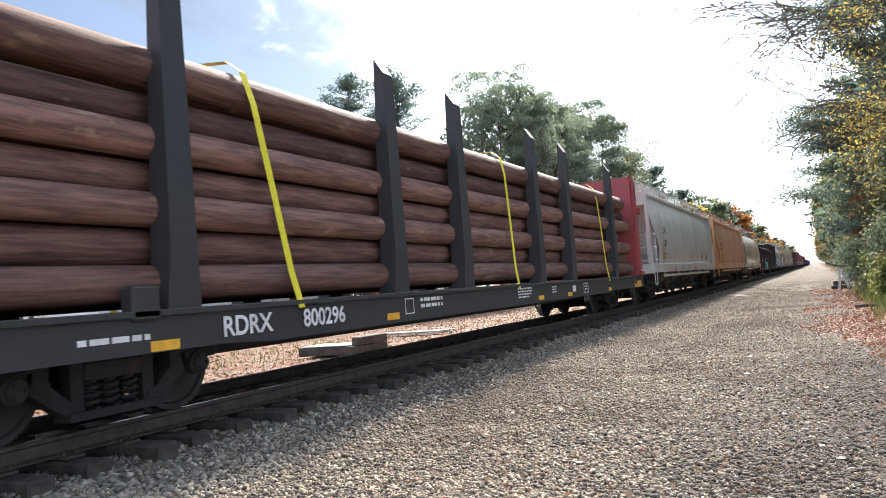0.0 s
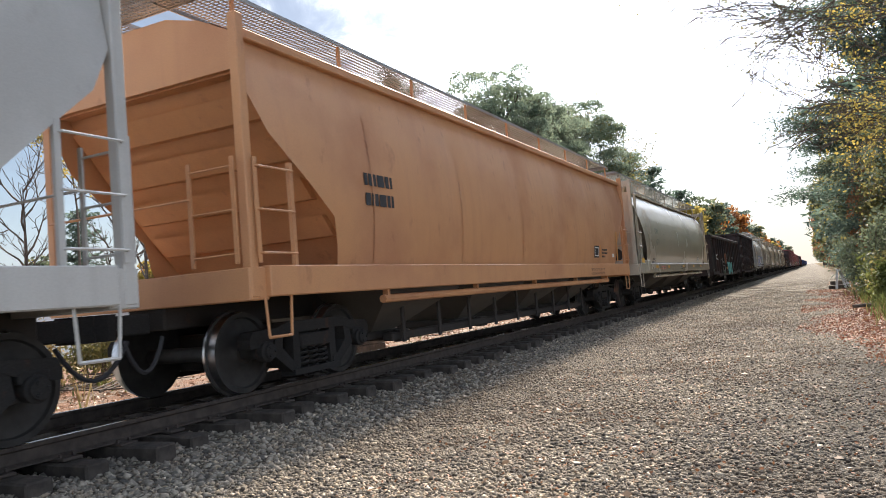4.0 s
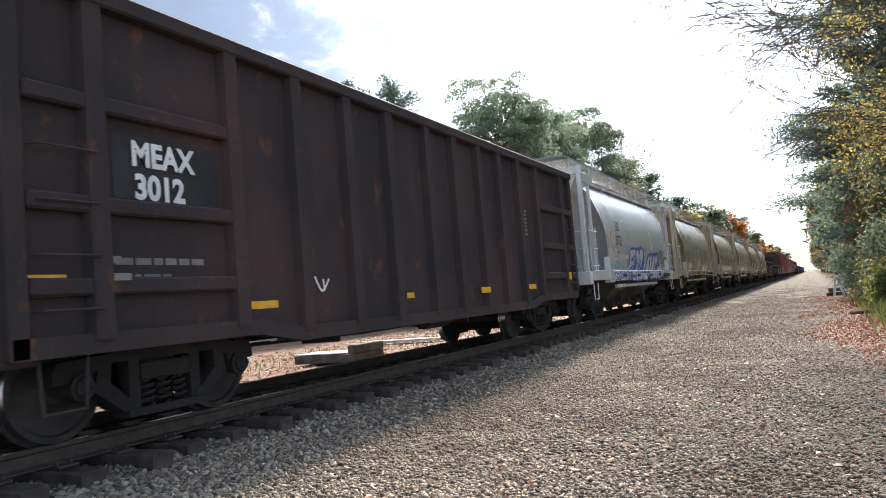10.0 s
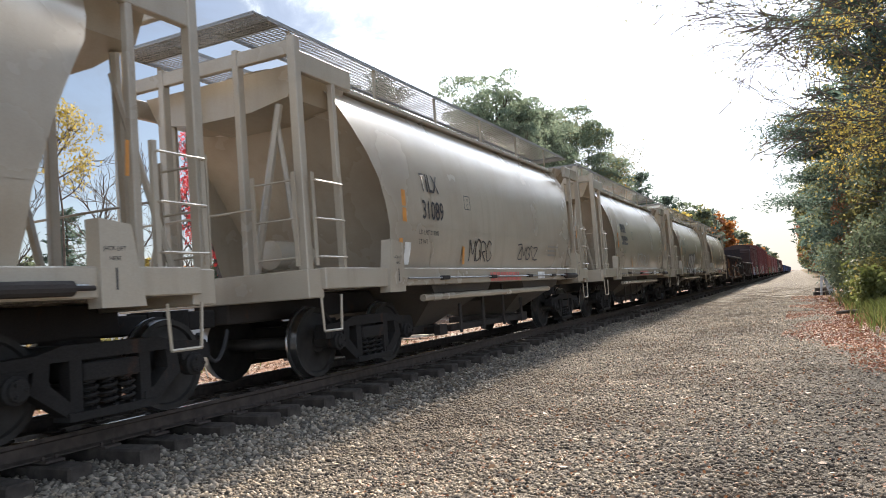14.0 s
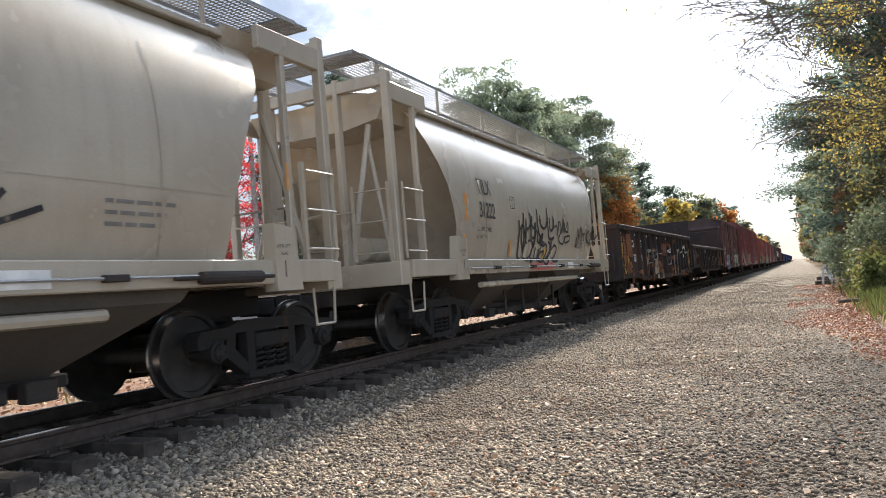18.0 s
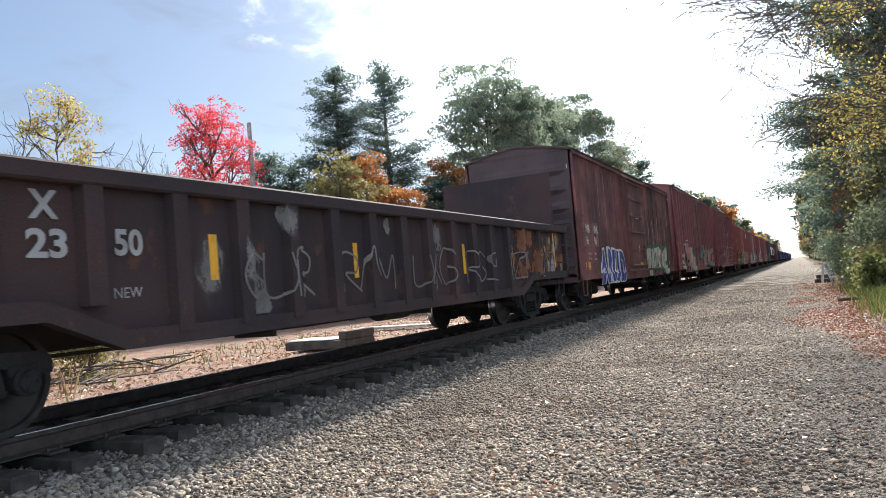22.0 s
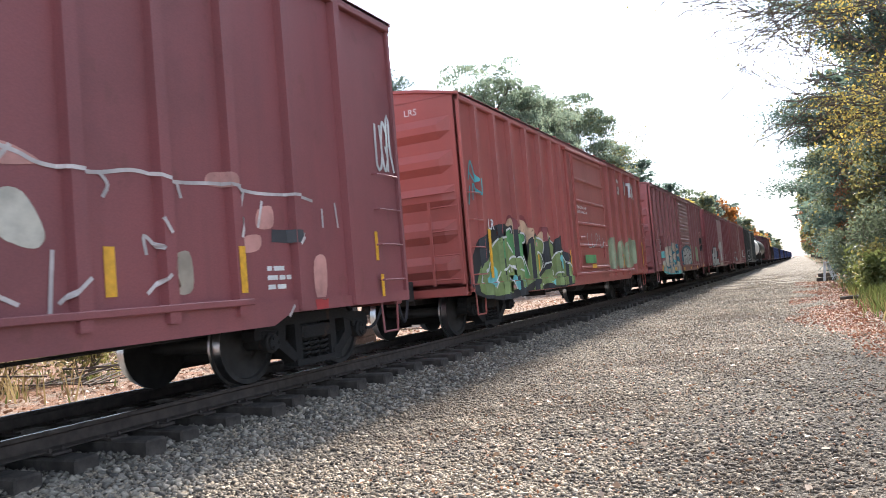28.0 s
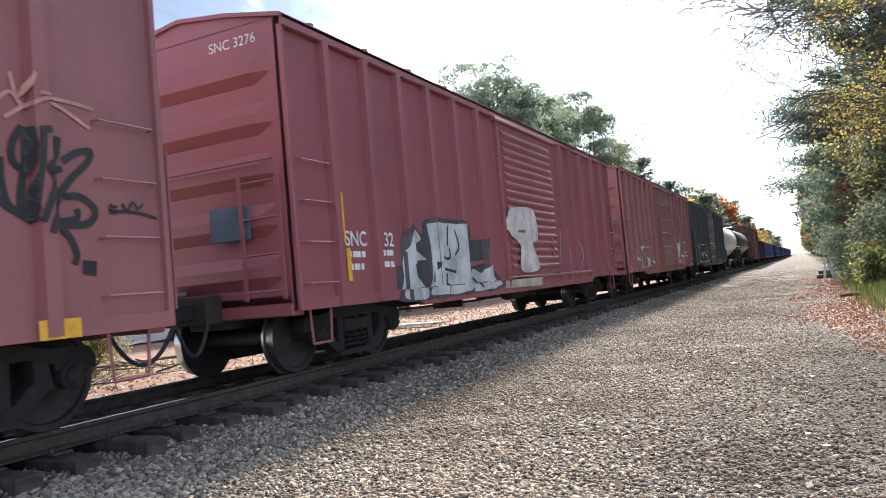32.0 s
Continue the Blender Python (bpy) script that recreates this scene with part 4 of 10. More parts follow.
def boxcar(label, u, length, high, mat, ribs, door, door_kind="plug", end_mat=None, sill=0.78, low=0.66, truck_in=1.7, roof="ridge", group="", end_ribs=5, proud=0.10):
    car = thing("boxcar", label, "boxcar", group)
    TRAIN.append((car, u))
    p = M_[mat]
    pe = M_[end_mat] if end_mat else p
    W = 1.47
    d0, d1 = door
    # side sheets stop at the door opening
    for s in (1, -1):
        for a, b in ((0.0, d0), (d1, length)):
            g = Geo()
            x0, x1 = (W - 0.06, W) if s > 0 else (-W, -W + 0.06)
            g.box(x0, x1, a, b, sill, high - 0.06)
            part("side_sheet", g, p, car)
        g = Geo()
        x0, x1 = (W - 0.05, W + 0.05) if s > 0 else (-W - 0.05, -W + 0.05)
        g.prism([(0.02, sill + 0.14), (0.02, sill), (2.7, sill), (3.0, low), (length - 3.0, low), (length - 2.7, sill), (length - 0.02, sill), (length - 0.02, sill + 0.14)], "x", x0, x1)
        part("side_sill", g, p, car)
        g = Geo().box(x0, x1 + (0.03 if s > 0 else -0.03), 0.0, length, high - 0.14, high, 0.012)
        part("top_chord", g, p, car)
    part("inner_wall", Geo().box(-W + 0.08, W - 0.08, 0.08, length - 0.08, sill + 0.12, high - 0.08), p, car)
    for y in ribs:
        g = Geo()
        pr = [(W - 0.005, y - 0.075), (W - 0.005, y + 0.075), (W + proud, y + 0.062), (W + proud, y - 0.062)]
        g.prism(pr, "z", sill + 0.02, high - 0.14)
        part("side_post", g, p, car)
    # door
    dg = Geo()
    x = W + 0.055
    dg.box(W - 0.02, x, d0 + 0.03, d1 - 0.03, sill + 0.2, high - 0.2)
    dr = part("door", dg, p, car)
    if door_kind == "plug":
        zz = [sill + 0.26 + (high - sill - 0.6) * k / 5 for k in range(6)]
        for z in zz:
            part("door_stiffener", Geo().prism([(x, z), (x + 0.05, z + 0.03), (x + 0.05, z + 0.07), (x, z + 0.10)], "y", d0 + 0.26, d1 - 0.06), p, dr)
        for y in (d0 + 0.09, d0 + 0.2):
            part("lock_rod", Geo().tube([(x + 0.075, y, sill + 0.25), (x + 0.075, y, high - 0.3)], 0.022, 5), p, dr)
    elif door_kind == "panel":
        for k in range(4):
            z = sill + 0.3 + (high - sill - 0.7) * k / 3.3
            part("door_stiffener", Geo().box(x - 0.01, x + 0.03, d0 + 0.1, d1 - 0.1, z, z + 0.07, 0.01), p, dr)
        for y in (d0 + 0.08, d0 + (d1 - d0) * 0.52, d1 - 0.16):
            part("door_stile", Geo().box(x - 0.01, x + 0.04, y, y + 0.09, sill + 0.22, high - 0.24, 0.01), p, dr)
    else:
        n = 17
        for k in range(n):
            z = sill + 0.3 + (high - sill - 0.62) * k / n
            h = (high - sill - 0.62) / n
            g = Geo().prism([(x, z), (x + 0.05, z + 0.3 * h), (x + 0.05, z + 0.55 * h), (x, z + 0.85 * h)], "y", d0 + 0.12, d1 - 0.12)
            part("door_corrugation", g, p, dr)
    g = Geo().box(x + 0.0, x + 0.06, d0 + 0.5, d0 + 0.95, sill + 1.05, sill + 1.12, 0.01)
    g.box(x, x + 0.05, d1 - 0.5, d1 - 0.42, sill + 0.55, sill + 1.0, 0.01)
    part("door_latch", g, p, dr)
    for z, nm in ((sill + 0.12, "door_track"), (high - 0.2, "door_track")):
        a = d0 - 0.2
        b = min(length - 0.3, d1 + (d1 - d0) * 0.95) if z < 2 else d1 + 0.3
        part(nm, Geo().box(W - 0.01, W + 0.115, a, b, z, z + 0.07, 0.01), p, car)
    for y in (d0, d1):
        part("door_post", Geo().box(W - 0.02, W + 0.07, y - 0.07, y + 0.02, sill, high - 0.14, 0.01), p, car)
    # ends with pressed corrugations
    for y, s in ((0.0, 1), (length, -1)):
        a, b = sorted((y, y + s * 0.06))
        g = Geo().box(-W + 0.061, W - 0.061, a, b, sill + 0.1, high - 0.02)
        rise = 0.27 if roof == "ridge" else 0.4
        g.prism([(-W + 0.061, high - 0.03), (W - 0.061, high - 0.03), (0.75, high + rise * 0.5), (0, high + rise - 0.03), (-0.75, high + rise * 0.5)], "y", a, b)
        part("end_wall", g, pe, car)
        hgt = (high - sill - 0.45) / end_ribs
        for k in range(end_ribs):
            z = sill + 0.28 + hgt * k
            prof = [(z, 0.0), (z + 0.22 * hgt, 0.085), (z + 0.42 * hgt, 0.085), (z + 0.66 * hgt, 0.0)]
            g = Geo()
            ring = []
            for xx, sc in ((-1.34, 0.05), (-1.1, 1.0), (1.1, 1.0), (1.34, 0.05)):
                ring.append([(xx, y - s * o * sc + s * 0.002, zz) for zz, o in prof] + [(xx, y + s * 0.03, z + 0.66 * hgt), (xx, y + s * 0.03, z)])
            g.ring_loft(ring)
            part("end_corrugation", g, pe, car)
        for q in (1, -1):
            part("corner_post", Geo().box(q * W - 0.06, q * W + 0.06, a, b, sill, high, 0.01), p, car)
        part("end_sill", Geo().box(-1.4, 1.4, *sorted((y, y + s * 0.2)), sill - 0.05, sill + 0.2, 0.015), pe, car)
        zs = [sill + 0.3 + 0.48 * k for k in range(4)]
        la, lb = sorted((y + s * 0.14, y + s * 0.72))
        ladder(car, W + 0.09, la, lb, zs, p, rails=False, name="side_grab_irons")
        end_ladder(car, y - s * 0.12, 0.85, 1.4, [sill + 0.25 + 0.42 * k for k in range(4)], pe)
        part("end_rail", Geo().tube([(-1.3, y - s * 0.13, sill + 1.75), (0.8, y - s * 0.13, sill + 1.75), (1.38, y - s * 0.13, sill + 1.75)], 0.015, 5), pe, car)
        stirrup(car, W - 0.02, y + s * 0.45, sill + 0.02, p)
        part("cushion_pocket", Geo().box(-0.35, 0.35, *sorted((y - s * 0.25, y + s * 0.3)), 0.7, 1.05, 0.02), M_["under"], car)
        coupler(car, y - s * 0.2, -s)
        truck(car, y + s * truck_in)
        part("brake_step", Geo().box(-1.2, -0.1, *sorted((y - s * 0.1, y - s * 0.32)), sill + 0.3, sill + 0.34), M_["galv"], car) if s > 0 else None
    # roof of ribbed sheets
    rise = 0.27 if roof == "ridge" else 0.4
    g = Geo()
    sect = [(W + 0.08, high), (0.75, high + rise * 0.62), (0.0, high + rise), (-0.75, high + rise * 0.62), (-W - 0.08, high)]
    g.ring_loft([[(x, y, z) for x, z in sect] + [(x, y, z - 0.05) for x, z in sect[::-1]] for y in (-0.04, length + 0.04)])
    part("roof", g, M_["galv"] if roof == "galv" else pe, car)
    for k in range(int(length / 1.25)):
        y = 0.6 + 1.25 * k
        g = Geo()
        g.ring_loft([[(x, yy, z + 0.035) for x, z in sect] + [(x, yy, z) for x, z in sect[::-1]] for yy in (y - 0.03, y + 0.03)])
        part("roof_rib", g, pe, car)
    # underframe
    part("centre_sill", Geo().box(-0.3, 0.3, 0.1, length - 0.1, 0.62, 0.95, 0.02), M_["under"], car)
    part("underfloor", Geo().box(-1.38, 1.38, 0.15, length - 0.15, sill + 0.1, sill + 0.2), M_["under"], car)
    under_gear(car, length, sill)

    def surf(y, z):
        if d0 + 0.03 < y < d1 - 0.03:
            return x + 0.052
        return W + rib_offset(ribs, y, 0.075, proud) + (0.05 if z < sill + 0.14 else 0.0)
    return car, surf


def under_gear(car, length, sill):
    m = length / 2
    part("brake_cylinder", Geo().lathe([(m - 0.9, 0.16), (m - 0.3, 0.16)], "y", (0.75, 0, 0.72), 14), M_["under"], car)
    part("air_reservoir", Geo().lathe([(m + 0.3, 0.1), (m + 0.34, 0.2), (m + 1.15, 0.2), (m + 1.2, 0.1)], "y", (0.8, 0, 0.68), 14), M_["under"], car)
    g = Geo().tube([(0.5, 2.6, 0.6), (0.5, m - 1, 0.55), (0.45, length - 2.6, 0.6)], 0.02, 5)
    for y in (m - 2.2, m + 1.9):
        g.box(0.3, 0.9, y - 0.03, y + 0.03, 0.5, sill + 0.1)
    part("brake_rod", g, M_["under"], car)


# ---------------- gondola ----------------
def gondola(label, u, length, high, mat, ribs, low=0.62, truck_in=1.55, group="", end_kind="flat", chord=0.16, belly=False, name="gondola_car", wheels=True):
    car = thing(name, label, "gondola car", group)
    TRAIN.append((car, u))
    p = M_[mat]
    W = 1.45
    end_low = low + (0.28 if belly else 0.12)
    for s in (1, -1):
        x0, x1 = (W - 0.05, W) if s > 0 else (-W, -W + 0.05)
        g = Geo().prism([(0.0, high - 0.02), (0.0, end_low), (2.6, end_low), (3.3, low), (length - 3.3, low), (length - 2.6, end_low), (length, end_low), (length, high - 0.02)], "x", x0, x1)
        part("side_sheet", g, p, car)
        c0, c1 = (W - 0.1, W + 0.13) if s > 0 else (-W - 0.13, -W + 0.1)
        part("top_chord", Geo().box(c0, c1, -0.02, length + 0.02, high - chord, high, 0.02), p, car)
        b0, b1 = (W - 0.02, W + 0.09) if s > 0 else (-W - 0.09, -W + 0.02)
        g = Geo().prism([(0.0, end_low + 0.16), (0.0, end_low), (2.6, end_low), (3.3, low), (length - 3.3, low), (length - 2.6, end_low), (length, end_low), (length, end_low + 0.16),
                         (length - 2.6, end_low + 0.16), (length - 3.3, low + 0.16), (3.3, low + 0.16), (2.6, end_low + 0.16)], "x", b0, b1)
        part("side_sill", g, p, car)
    for y in ribs:
        zb = low if 3.3 < y < length - 3.3 else end_low
        g = Geo().prism([(W - 0.005, y - 0.11), (W - 0.005, y + 0.11), (W + 0.11, y + 0.09), (W + 0.11, y - 0.09)], "z", zb + 0.1, high - chord + 0.01)
        part("side_stake", g, p, car)
    part("floor", Geo().box(-W + 0.05, W - 0.05, 0.05, length - 0.05, 1.0, 1.08), p, car)
    for y, s in ((0.0, 1), (length, -1)):
        part("end_wall", Geo().box(-W + 0.051, W - 0.051, *sorted((y, y + s * 0.05)), end_low, high - 0.03), p, car)
        g = Geo().box(-W - 0.05, W + 0.05, *sorted((y - s * 0.09, y + s * 0.1)), high - chord, high + 0.004, 0.02)
        part("end_chord", g, p, car)
        if end_kind == "ribs":
            for k in range(4):
                z = end_low + 0.25 + (high - end_low - 0.6) * k / 3.4
                g = Geo().prism([(y, z), (y - s * 0.09, z + 0.07), (y - s * 0.09, z + 0.17), (y, z + 0.24)], "x", -1.3, 1.3)
                part("end_rib", g, p, car)
        else:
            for q in (-0.9, 0.0, 0.9):
                part("end_stake", Geo().box(q - 0.08, q + 0.08, *sorted((y, y - s * 0.1)), end_low + 0.1, high - chord, 0.012), p, car)
        for q in (1, -1):
            part("corner_post", Geo().box(q * W - 0.07, q * W + 0.09, *sorted((y - s * 0.02, y + s * 0.14)), end_low, high - chord, 0.012), p, car)
        part("end_sill", Geo().box(-1.45, 1.45, *sorted((y - s * 0.06, y + s * 0.25)), end_low - 0.05, end_low + 0.28, 0.02), p, car)
        zs = [end_low + 0.35 + 0.42 * k for k in range(4 if high > 2.6 else 3)]
        la, lb = sorted((y + s * 0.2, y + s * 0.75))
        ladder(car, W + 0.12, la, lb, zs, p, rails=False, name="side_grab_irons")
        end_ladder(car, y - s * 0.14, 0.8, 1.3, zs, p)
        if wheels:
            stirrup(car, W, y + s * 0.45, end_low, p)
            coupler(car, y, -s)
        truck(car, y + s * truck_in) if wheels else None
    part("centre_sill", Geo().box(-0.3, 0.3, 0.1, length - 0.1, 0.62, 1.0, 0.02), M_["under"], car)
    if wheels:
        under_gear(car, length, 0.85)
        for k in range(int(length / 1.3)):
            part("cross_bearer", Geo().box(-W + 0.06, W - 0.06, 0.9 + 1.3 * k, 1.0 + 1.3 * k, 0.84, 1.0), M_["under"], car)

    def surf(y, z):
        return W + rib_offset(ribs, y, 0.11, 0.11)
    return car, surf


# ---- the train, from its leading car back ----
FLAT_U, FLAT_L = 1.5, 23.2


def log_pile(car):
    """Debarked poles stacked between the stakes."""
    rng = random.Random(11)
    z0 = 1.23
    rows = 7
    for row in range(rows):
        n = 7 if row % 2 == 0 else 6
        for k in range(n):
            x = (k - (n - 1) / 2) * 0.40
            r = rng.uniform(0.175, 0.2)
            z = z0 + row * 0.335
            a, b = 0.75 + rng.uniform(0, 0.25), FLAT_L - 0.95 - rng.uniform(0, 0.9)
            if row == rows - 1:
                z += 0.02
            pts, rad = [], []
            bend = rng.uniform(-0.03, 0.03)
            for i in range(13):
                t = i / 12
                pts.append((x + bend * math.sin(3.1 * t) + 0.012 * math.sin(9 * t + k), a + (b - a) * t, z + 0.02 * math.sin(2.5 * t + row)))
                rad.append(r * (1.06 - 0.16 * t) if (k + row) % 2 else r * (0.92 + 0.14 * t))
            ob = part("pole", Geo().tube(pts, rad, 12), M_["log"], LOGS, smooth=True)


def bark_material():
    m, nt, b = node_mat("brown debarked poles")
    oi = nt.nodes.new("ShaderNodeObjectInfo")
    grain = noise_node(nt, 3.0, 6, 0.65, (6.0, 0.5, 6.0))
    knots = noise_node(nt, 1.3, 4, 0.6, (2.5, 1.0, 2.5))
    c = mix(nt, ramp(nt, grain, 0.3, 0.7), (0.085, 0.043, 0.034), (0.24, 0.13, 0.10))
    c = mix(nt, ramp(nt, knots, 0.62, 0.72, (0.0, 0.8)), c, (0.36, 0.24, 0.17))
    c = mix(nt, 1.0, c, mix(nt, oi.outputs["Random"], (0.62, 0.6, 0.6), (1.25, 1.2, 1.2)), "MULTIPLY")
    nt.links.new(c, b.inputs["Base Color"])
    b.inputs["Roughness"].default_value = 0.75
    bump(nt, b, grain, 0.6, 0.02)
    return m


M_["log"] = bark_material()


def flatcar():
    car = thing("bulkhead_flat_car", "black bulkhead flat car with steel stakes, loaded with brown poles", "flat car")
    TRAIN.append((car, FLAT_U))
    p = M_["flat_black"]
    L = FLAT_L
    for s in (1, -1):
        x0, x1 = (1.33, 1.45) if s > 0 else (-1.45, -1.33)
        g = Geo().prism([(0.0, 0.95), (0.0, 0.62), (3.9, 0.62), (4.6, 0.58), (L - 4.6, 0.58), (L - 3.9, 0.62), (L, 0.62), (L, 0.95)], "x", x0, x1)
        g.box(x0 - 0.02, x1 + 0.05, 0.0, L, 0.93, 0.99, 0.008)
        part("side_sill", g, p, car)
    part("deck", Geo().box(-1.33, 1.33, 0.0, L, 0.86, 0.93), p, car)
    part("centre_sill", Geo().box(-0.35, 0.35, 0.1, L - 0.1, 0.45, 0.85, 0.02), M_["under"], car)
    for u in (4.9, 8.83, 11.05, 14.75, 17.0, 21.2):
        y = u - FLAT_U
        for s in (1, -1):
            g = Geo()
            # tapered stake: wide foot, slanting top
            foot = [(1.22, y - 0.2), (1.47, y - 0.2), (1.47, y + 0.2), (1.22, y + 0.2)]
            mid = [(1.25, y - 0.16), (1.50, y - 0.16), (1.50, y + 0.16), (1.25, y + 0.16)]
            topp = [(1.36, y - 0.13), (1.50, y - 0.13), (1.50, y + 0.13), (1.36, y + 0.13)]
            rings = [[(s * x, q, 0.99) for x, q in foot], [(s * x, q, 1.5) for x, q in mid], [(s * x, q, 4.28 - (0.22 if x > 1.45 else 0.0)) for x, q in topp]]
            g.ring_loft(rings)
            part("stake", g, p, car, "black tapered steel stake", False)
    for u in (4.45,):
        y = u - FLAT_U
        part("stake_pocket", Geo().box(1.34, 1.5, y - 0.15, y + 0.15, 0.9, 1.2, 0.02), p, car)
    for y, s in ((0.62, -1), (L - 0.75, 1)):
        for q in (-1.15, -0.4, 0.4, 1.15):
            g = Geo().prism([(y, 0.95), (y + s * 0.62, 0.95), (y + s * 0.3, 4.15), (y, 4.2)], "x", q - 0.09, q + 0.09)
            part("bulkhead_rib", g, M_["bulkhead_red"], car, "red tapered bulkhead rib")
        part("bulkhead_sheet", Geo().box(-1.45, 1.45, *sorted((y - s * 0.06, y)), 0.95, 4.2, 0.01), M_["bulkhead_red"], car)
        for q in (1.445, -1.445):
            part("bulkhead_side", Geo().prism([(y - s * 0.08, 0.95), (y + s * 0.75, 0.95), (y + s * 0.34, 4.24), (y - s * 0.08, 4.24)], "x", q - 0.025, q + 0.025), M_["bulkhead_red"], car)
        part("bulkhead_column", Geo().box(1.44, 1.56, *sorted((y + s * 0.04, y + s * 0.34)), 0.99, 4.1, 0.035), M_["bulkhead_red"], car)
        part("column_foot", Geo().box(1.42, 1.6, *sorted((y + s * 0.02, y + s * 0.52)), 0.99, 1.16, 0.03), M_["bulkhead_red"], car)
        bow = [(1.45, y), (1.45, y + s * 0.62)] + [(1.45 + 0.2 * math.sin(a), y + s * (0.31 + 0.31 * math.cos(a))) for a in [math.pi * k / 8 for k in range(9)]]
        part("rub_bracket", Geo().prism(bow, "z", 2.98, 3.16), M_["bulkhead_red"], car)
        part("tarp_bracket", Geo().box(1.4, 1.56, *sorted((y + s * 0.1, y + s * 0.55)), 3.05, 3.13, 0.02), M_["bulkhead_red"], car)
        part("end_sill", Geo().box(-1.45, 1.45, *sorted((0.0 if s < 0 else L, 0.25 if s < 0 else L - 0.25)), 0.6, 0.99, 0.015), p, car)
        ye = 0.0 if s < 0 else L
        coupler(car, ye, s)
        truck(car, ye - s * 2.9)
        ladder(car, 1.55, *sorted((ye - s * 0.2, ye - s * 0.6)), [1.5, 1.95, 2.4], M_["bulkhead_red"], rails=False, name="bulkhead_grab_irons")
    surf = lambda y, z: 1.45
    for y in (3.0, 6.9, 12.9, 14.9, 21.9, 18.6):
        tape(car, 1.458, y, y + 0.32, 0.63, 0.72)
    frame_box(car, 16.2, 16.62, 0.66, 0.9, 0.02, "white_paint", surf)
    bars(car, 16.28, 0.8, [0.25, 0.25], "white_paint", surf)
    lettering(car, "RDRX", 0.27, 3.85, 0.69, "white_paint", surf, 0.006)
    lettering(car, "800296", 0.27, 5.1, 0.69, "white_paint", surf, 0.006)
    bars(car, 2.3, 0.74, [0.7], "white_paint", surf, 0.05)
    bars(car, 11.75, 0.88, [0.8, 0.8, 0.75, 0.6], "white_paint", surf, 0.03, 0.025)
    bars(car, 7.85, 0.84, [0.7, 0.7], "white_paint", surf, 0.05, 0.04)
    bars(car, 13.8, 0.86, [0.3, 0.25, 0.3], "white_paint", surf, 0.03, 0.025)
    frame_box(car, 7.4, 7.65, 0.68, 0.9, 0.015, "white_paint", surf)
    tape(car, 1.455, 15.3, 15.55, 0.72, 0.86, "white_paint", name="placard")
    tape(car, 1.458, L - 0.95, L - 0.35, 0.63, 0.83)
    lettering(car, "L 76-00", 0.1, L - 1.35, 0.83, "white_paint", surf)
    lettering(car, "IL 70-00", 0.1, L - 1.38, 0.7, "white_paint", surf)
    return car


FLAT = flatcar()
LOGS = thing("pole_load", "stack of brown debarked wooden poles on the flat car", "logs")
TRAIN.append((LOGS, FLAT_U))
log_pile(FLAT)


def strap_over(u, lean):
    y = u - FLAT_U
    st = thing("load_strap", "yellow webbing strap over the pole load", "strap", "load straps")
    TRAIN.append((st, FLAT_U))
    pts = [(1.5, 0.9), (1.455, 1.3), (1.44, 2.2), (1.42, 3.1), (1.36, 3.45), (1.2, 3.58), (0.6, 3.66), (0, 3.68), (-0.6, 3.66), (-1.2, 3.58), (-1.4, 3.3), (-1.44, 2), (-1.5, 0.9)]
    g = Geo()
    g.ring_loft([[(x, y - 0.05 + lean * (z - 0.9) / 2.78, z), (x, y + 0.05 + lean * (z - 0.9) / 2.78, z)] for x, z in pts], closed=False, caps=False)
    g.ring_loft([[(x * 1.003, y - 0.05 + lean * (z - 0.9) / 2.78, z + 0.003), (x * 1.003, y + 0.05 + lean * (z - 0.9) / 2.78, z + 0.003)] for x, z in pts], closed=False, caps=False)
    part("webbing", g, M_["strap"], st)


for u_strap, lean_strap in ((6.55, -0.62), (13.25, -0.12), (20.15, -0.4)):
    strap_over(u_strap, lean_strap)

H1, s1, i1 = hopper("light grey covered hopper with ribbed ends and roof running boards", 26.0, 17.25, "eave", "grey_hopper", "ribs", 0.16, 1.38, 4, 1.6, seams=(3.06, 4.9, 6.75, 8.6, 10.45, 12.3, 14.15))
H2, s2, i2 = hopper("faded orange covered hopper with rust stains and roof running boards", 44.6, 17.0, "eave", "orange_hopper", "ribs", 0.16, 1.6, 4, 1.6, seams=(2.4, 5.1, 7.9, 10.6, 12.9, 14.6))
H3, s3, i3 = hopper("dusty tan covered hopper with a smooth rounded body", 62.9, 17.75, "round", "tan_hopper", "cage", 0.35, 1.85, 3, 1.55, weld=(1.98, 2.9), seams=(9.0,))
G5, s5 = gondola("rusty black high-sided gondola car", 82.65, 16.7, 3.02, "gon_black", (1.68, 2.76, 3.83, 4.97, 6.16, 7.33, 8.35, 9.35, 10.44, 11.57, 12.67, 13.85, 15.05), truck_in=1.6)
G6, s6 = gondola("tall dark brown scrap gondola car with dented ribs", 100.85, 14.15, 3.76, "gon_brown", (0.76, 2.37, 3.43, 4.47, 5.5, 6.65, 7.6, 8.6, 9.55, 10.55, 11.6, 13.3), truck_in=1.75, end_kind="ribs")
TILX = []
for k in range(6):
    mt = "grey_tilx" if k == 0 else "tilx_hopper"
    TILX.append(hopper("pale grey two-bay covered hopper with open end cages" if k == 0 else "dusty beige two-bay covered hopper with open end cages", 116.05 + 13.89 * k, 12.4, "round", mt, "cage", 1.0, 1.95, 2, 2.05, tail_in=0.85,
                       group="beige covered hoppers", weld=(2.02,), seams=(3.2, 5.5, 7.6, 9.6)))
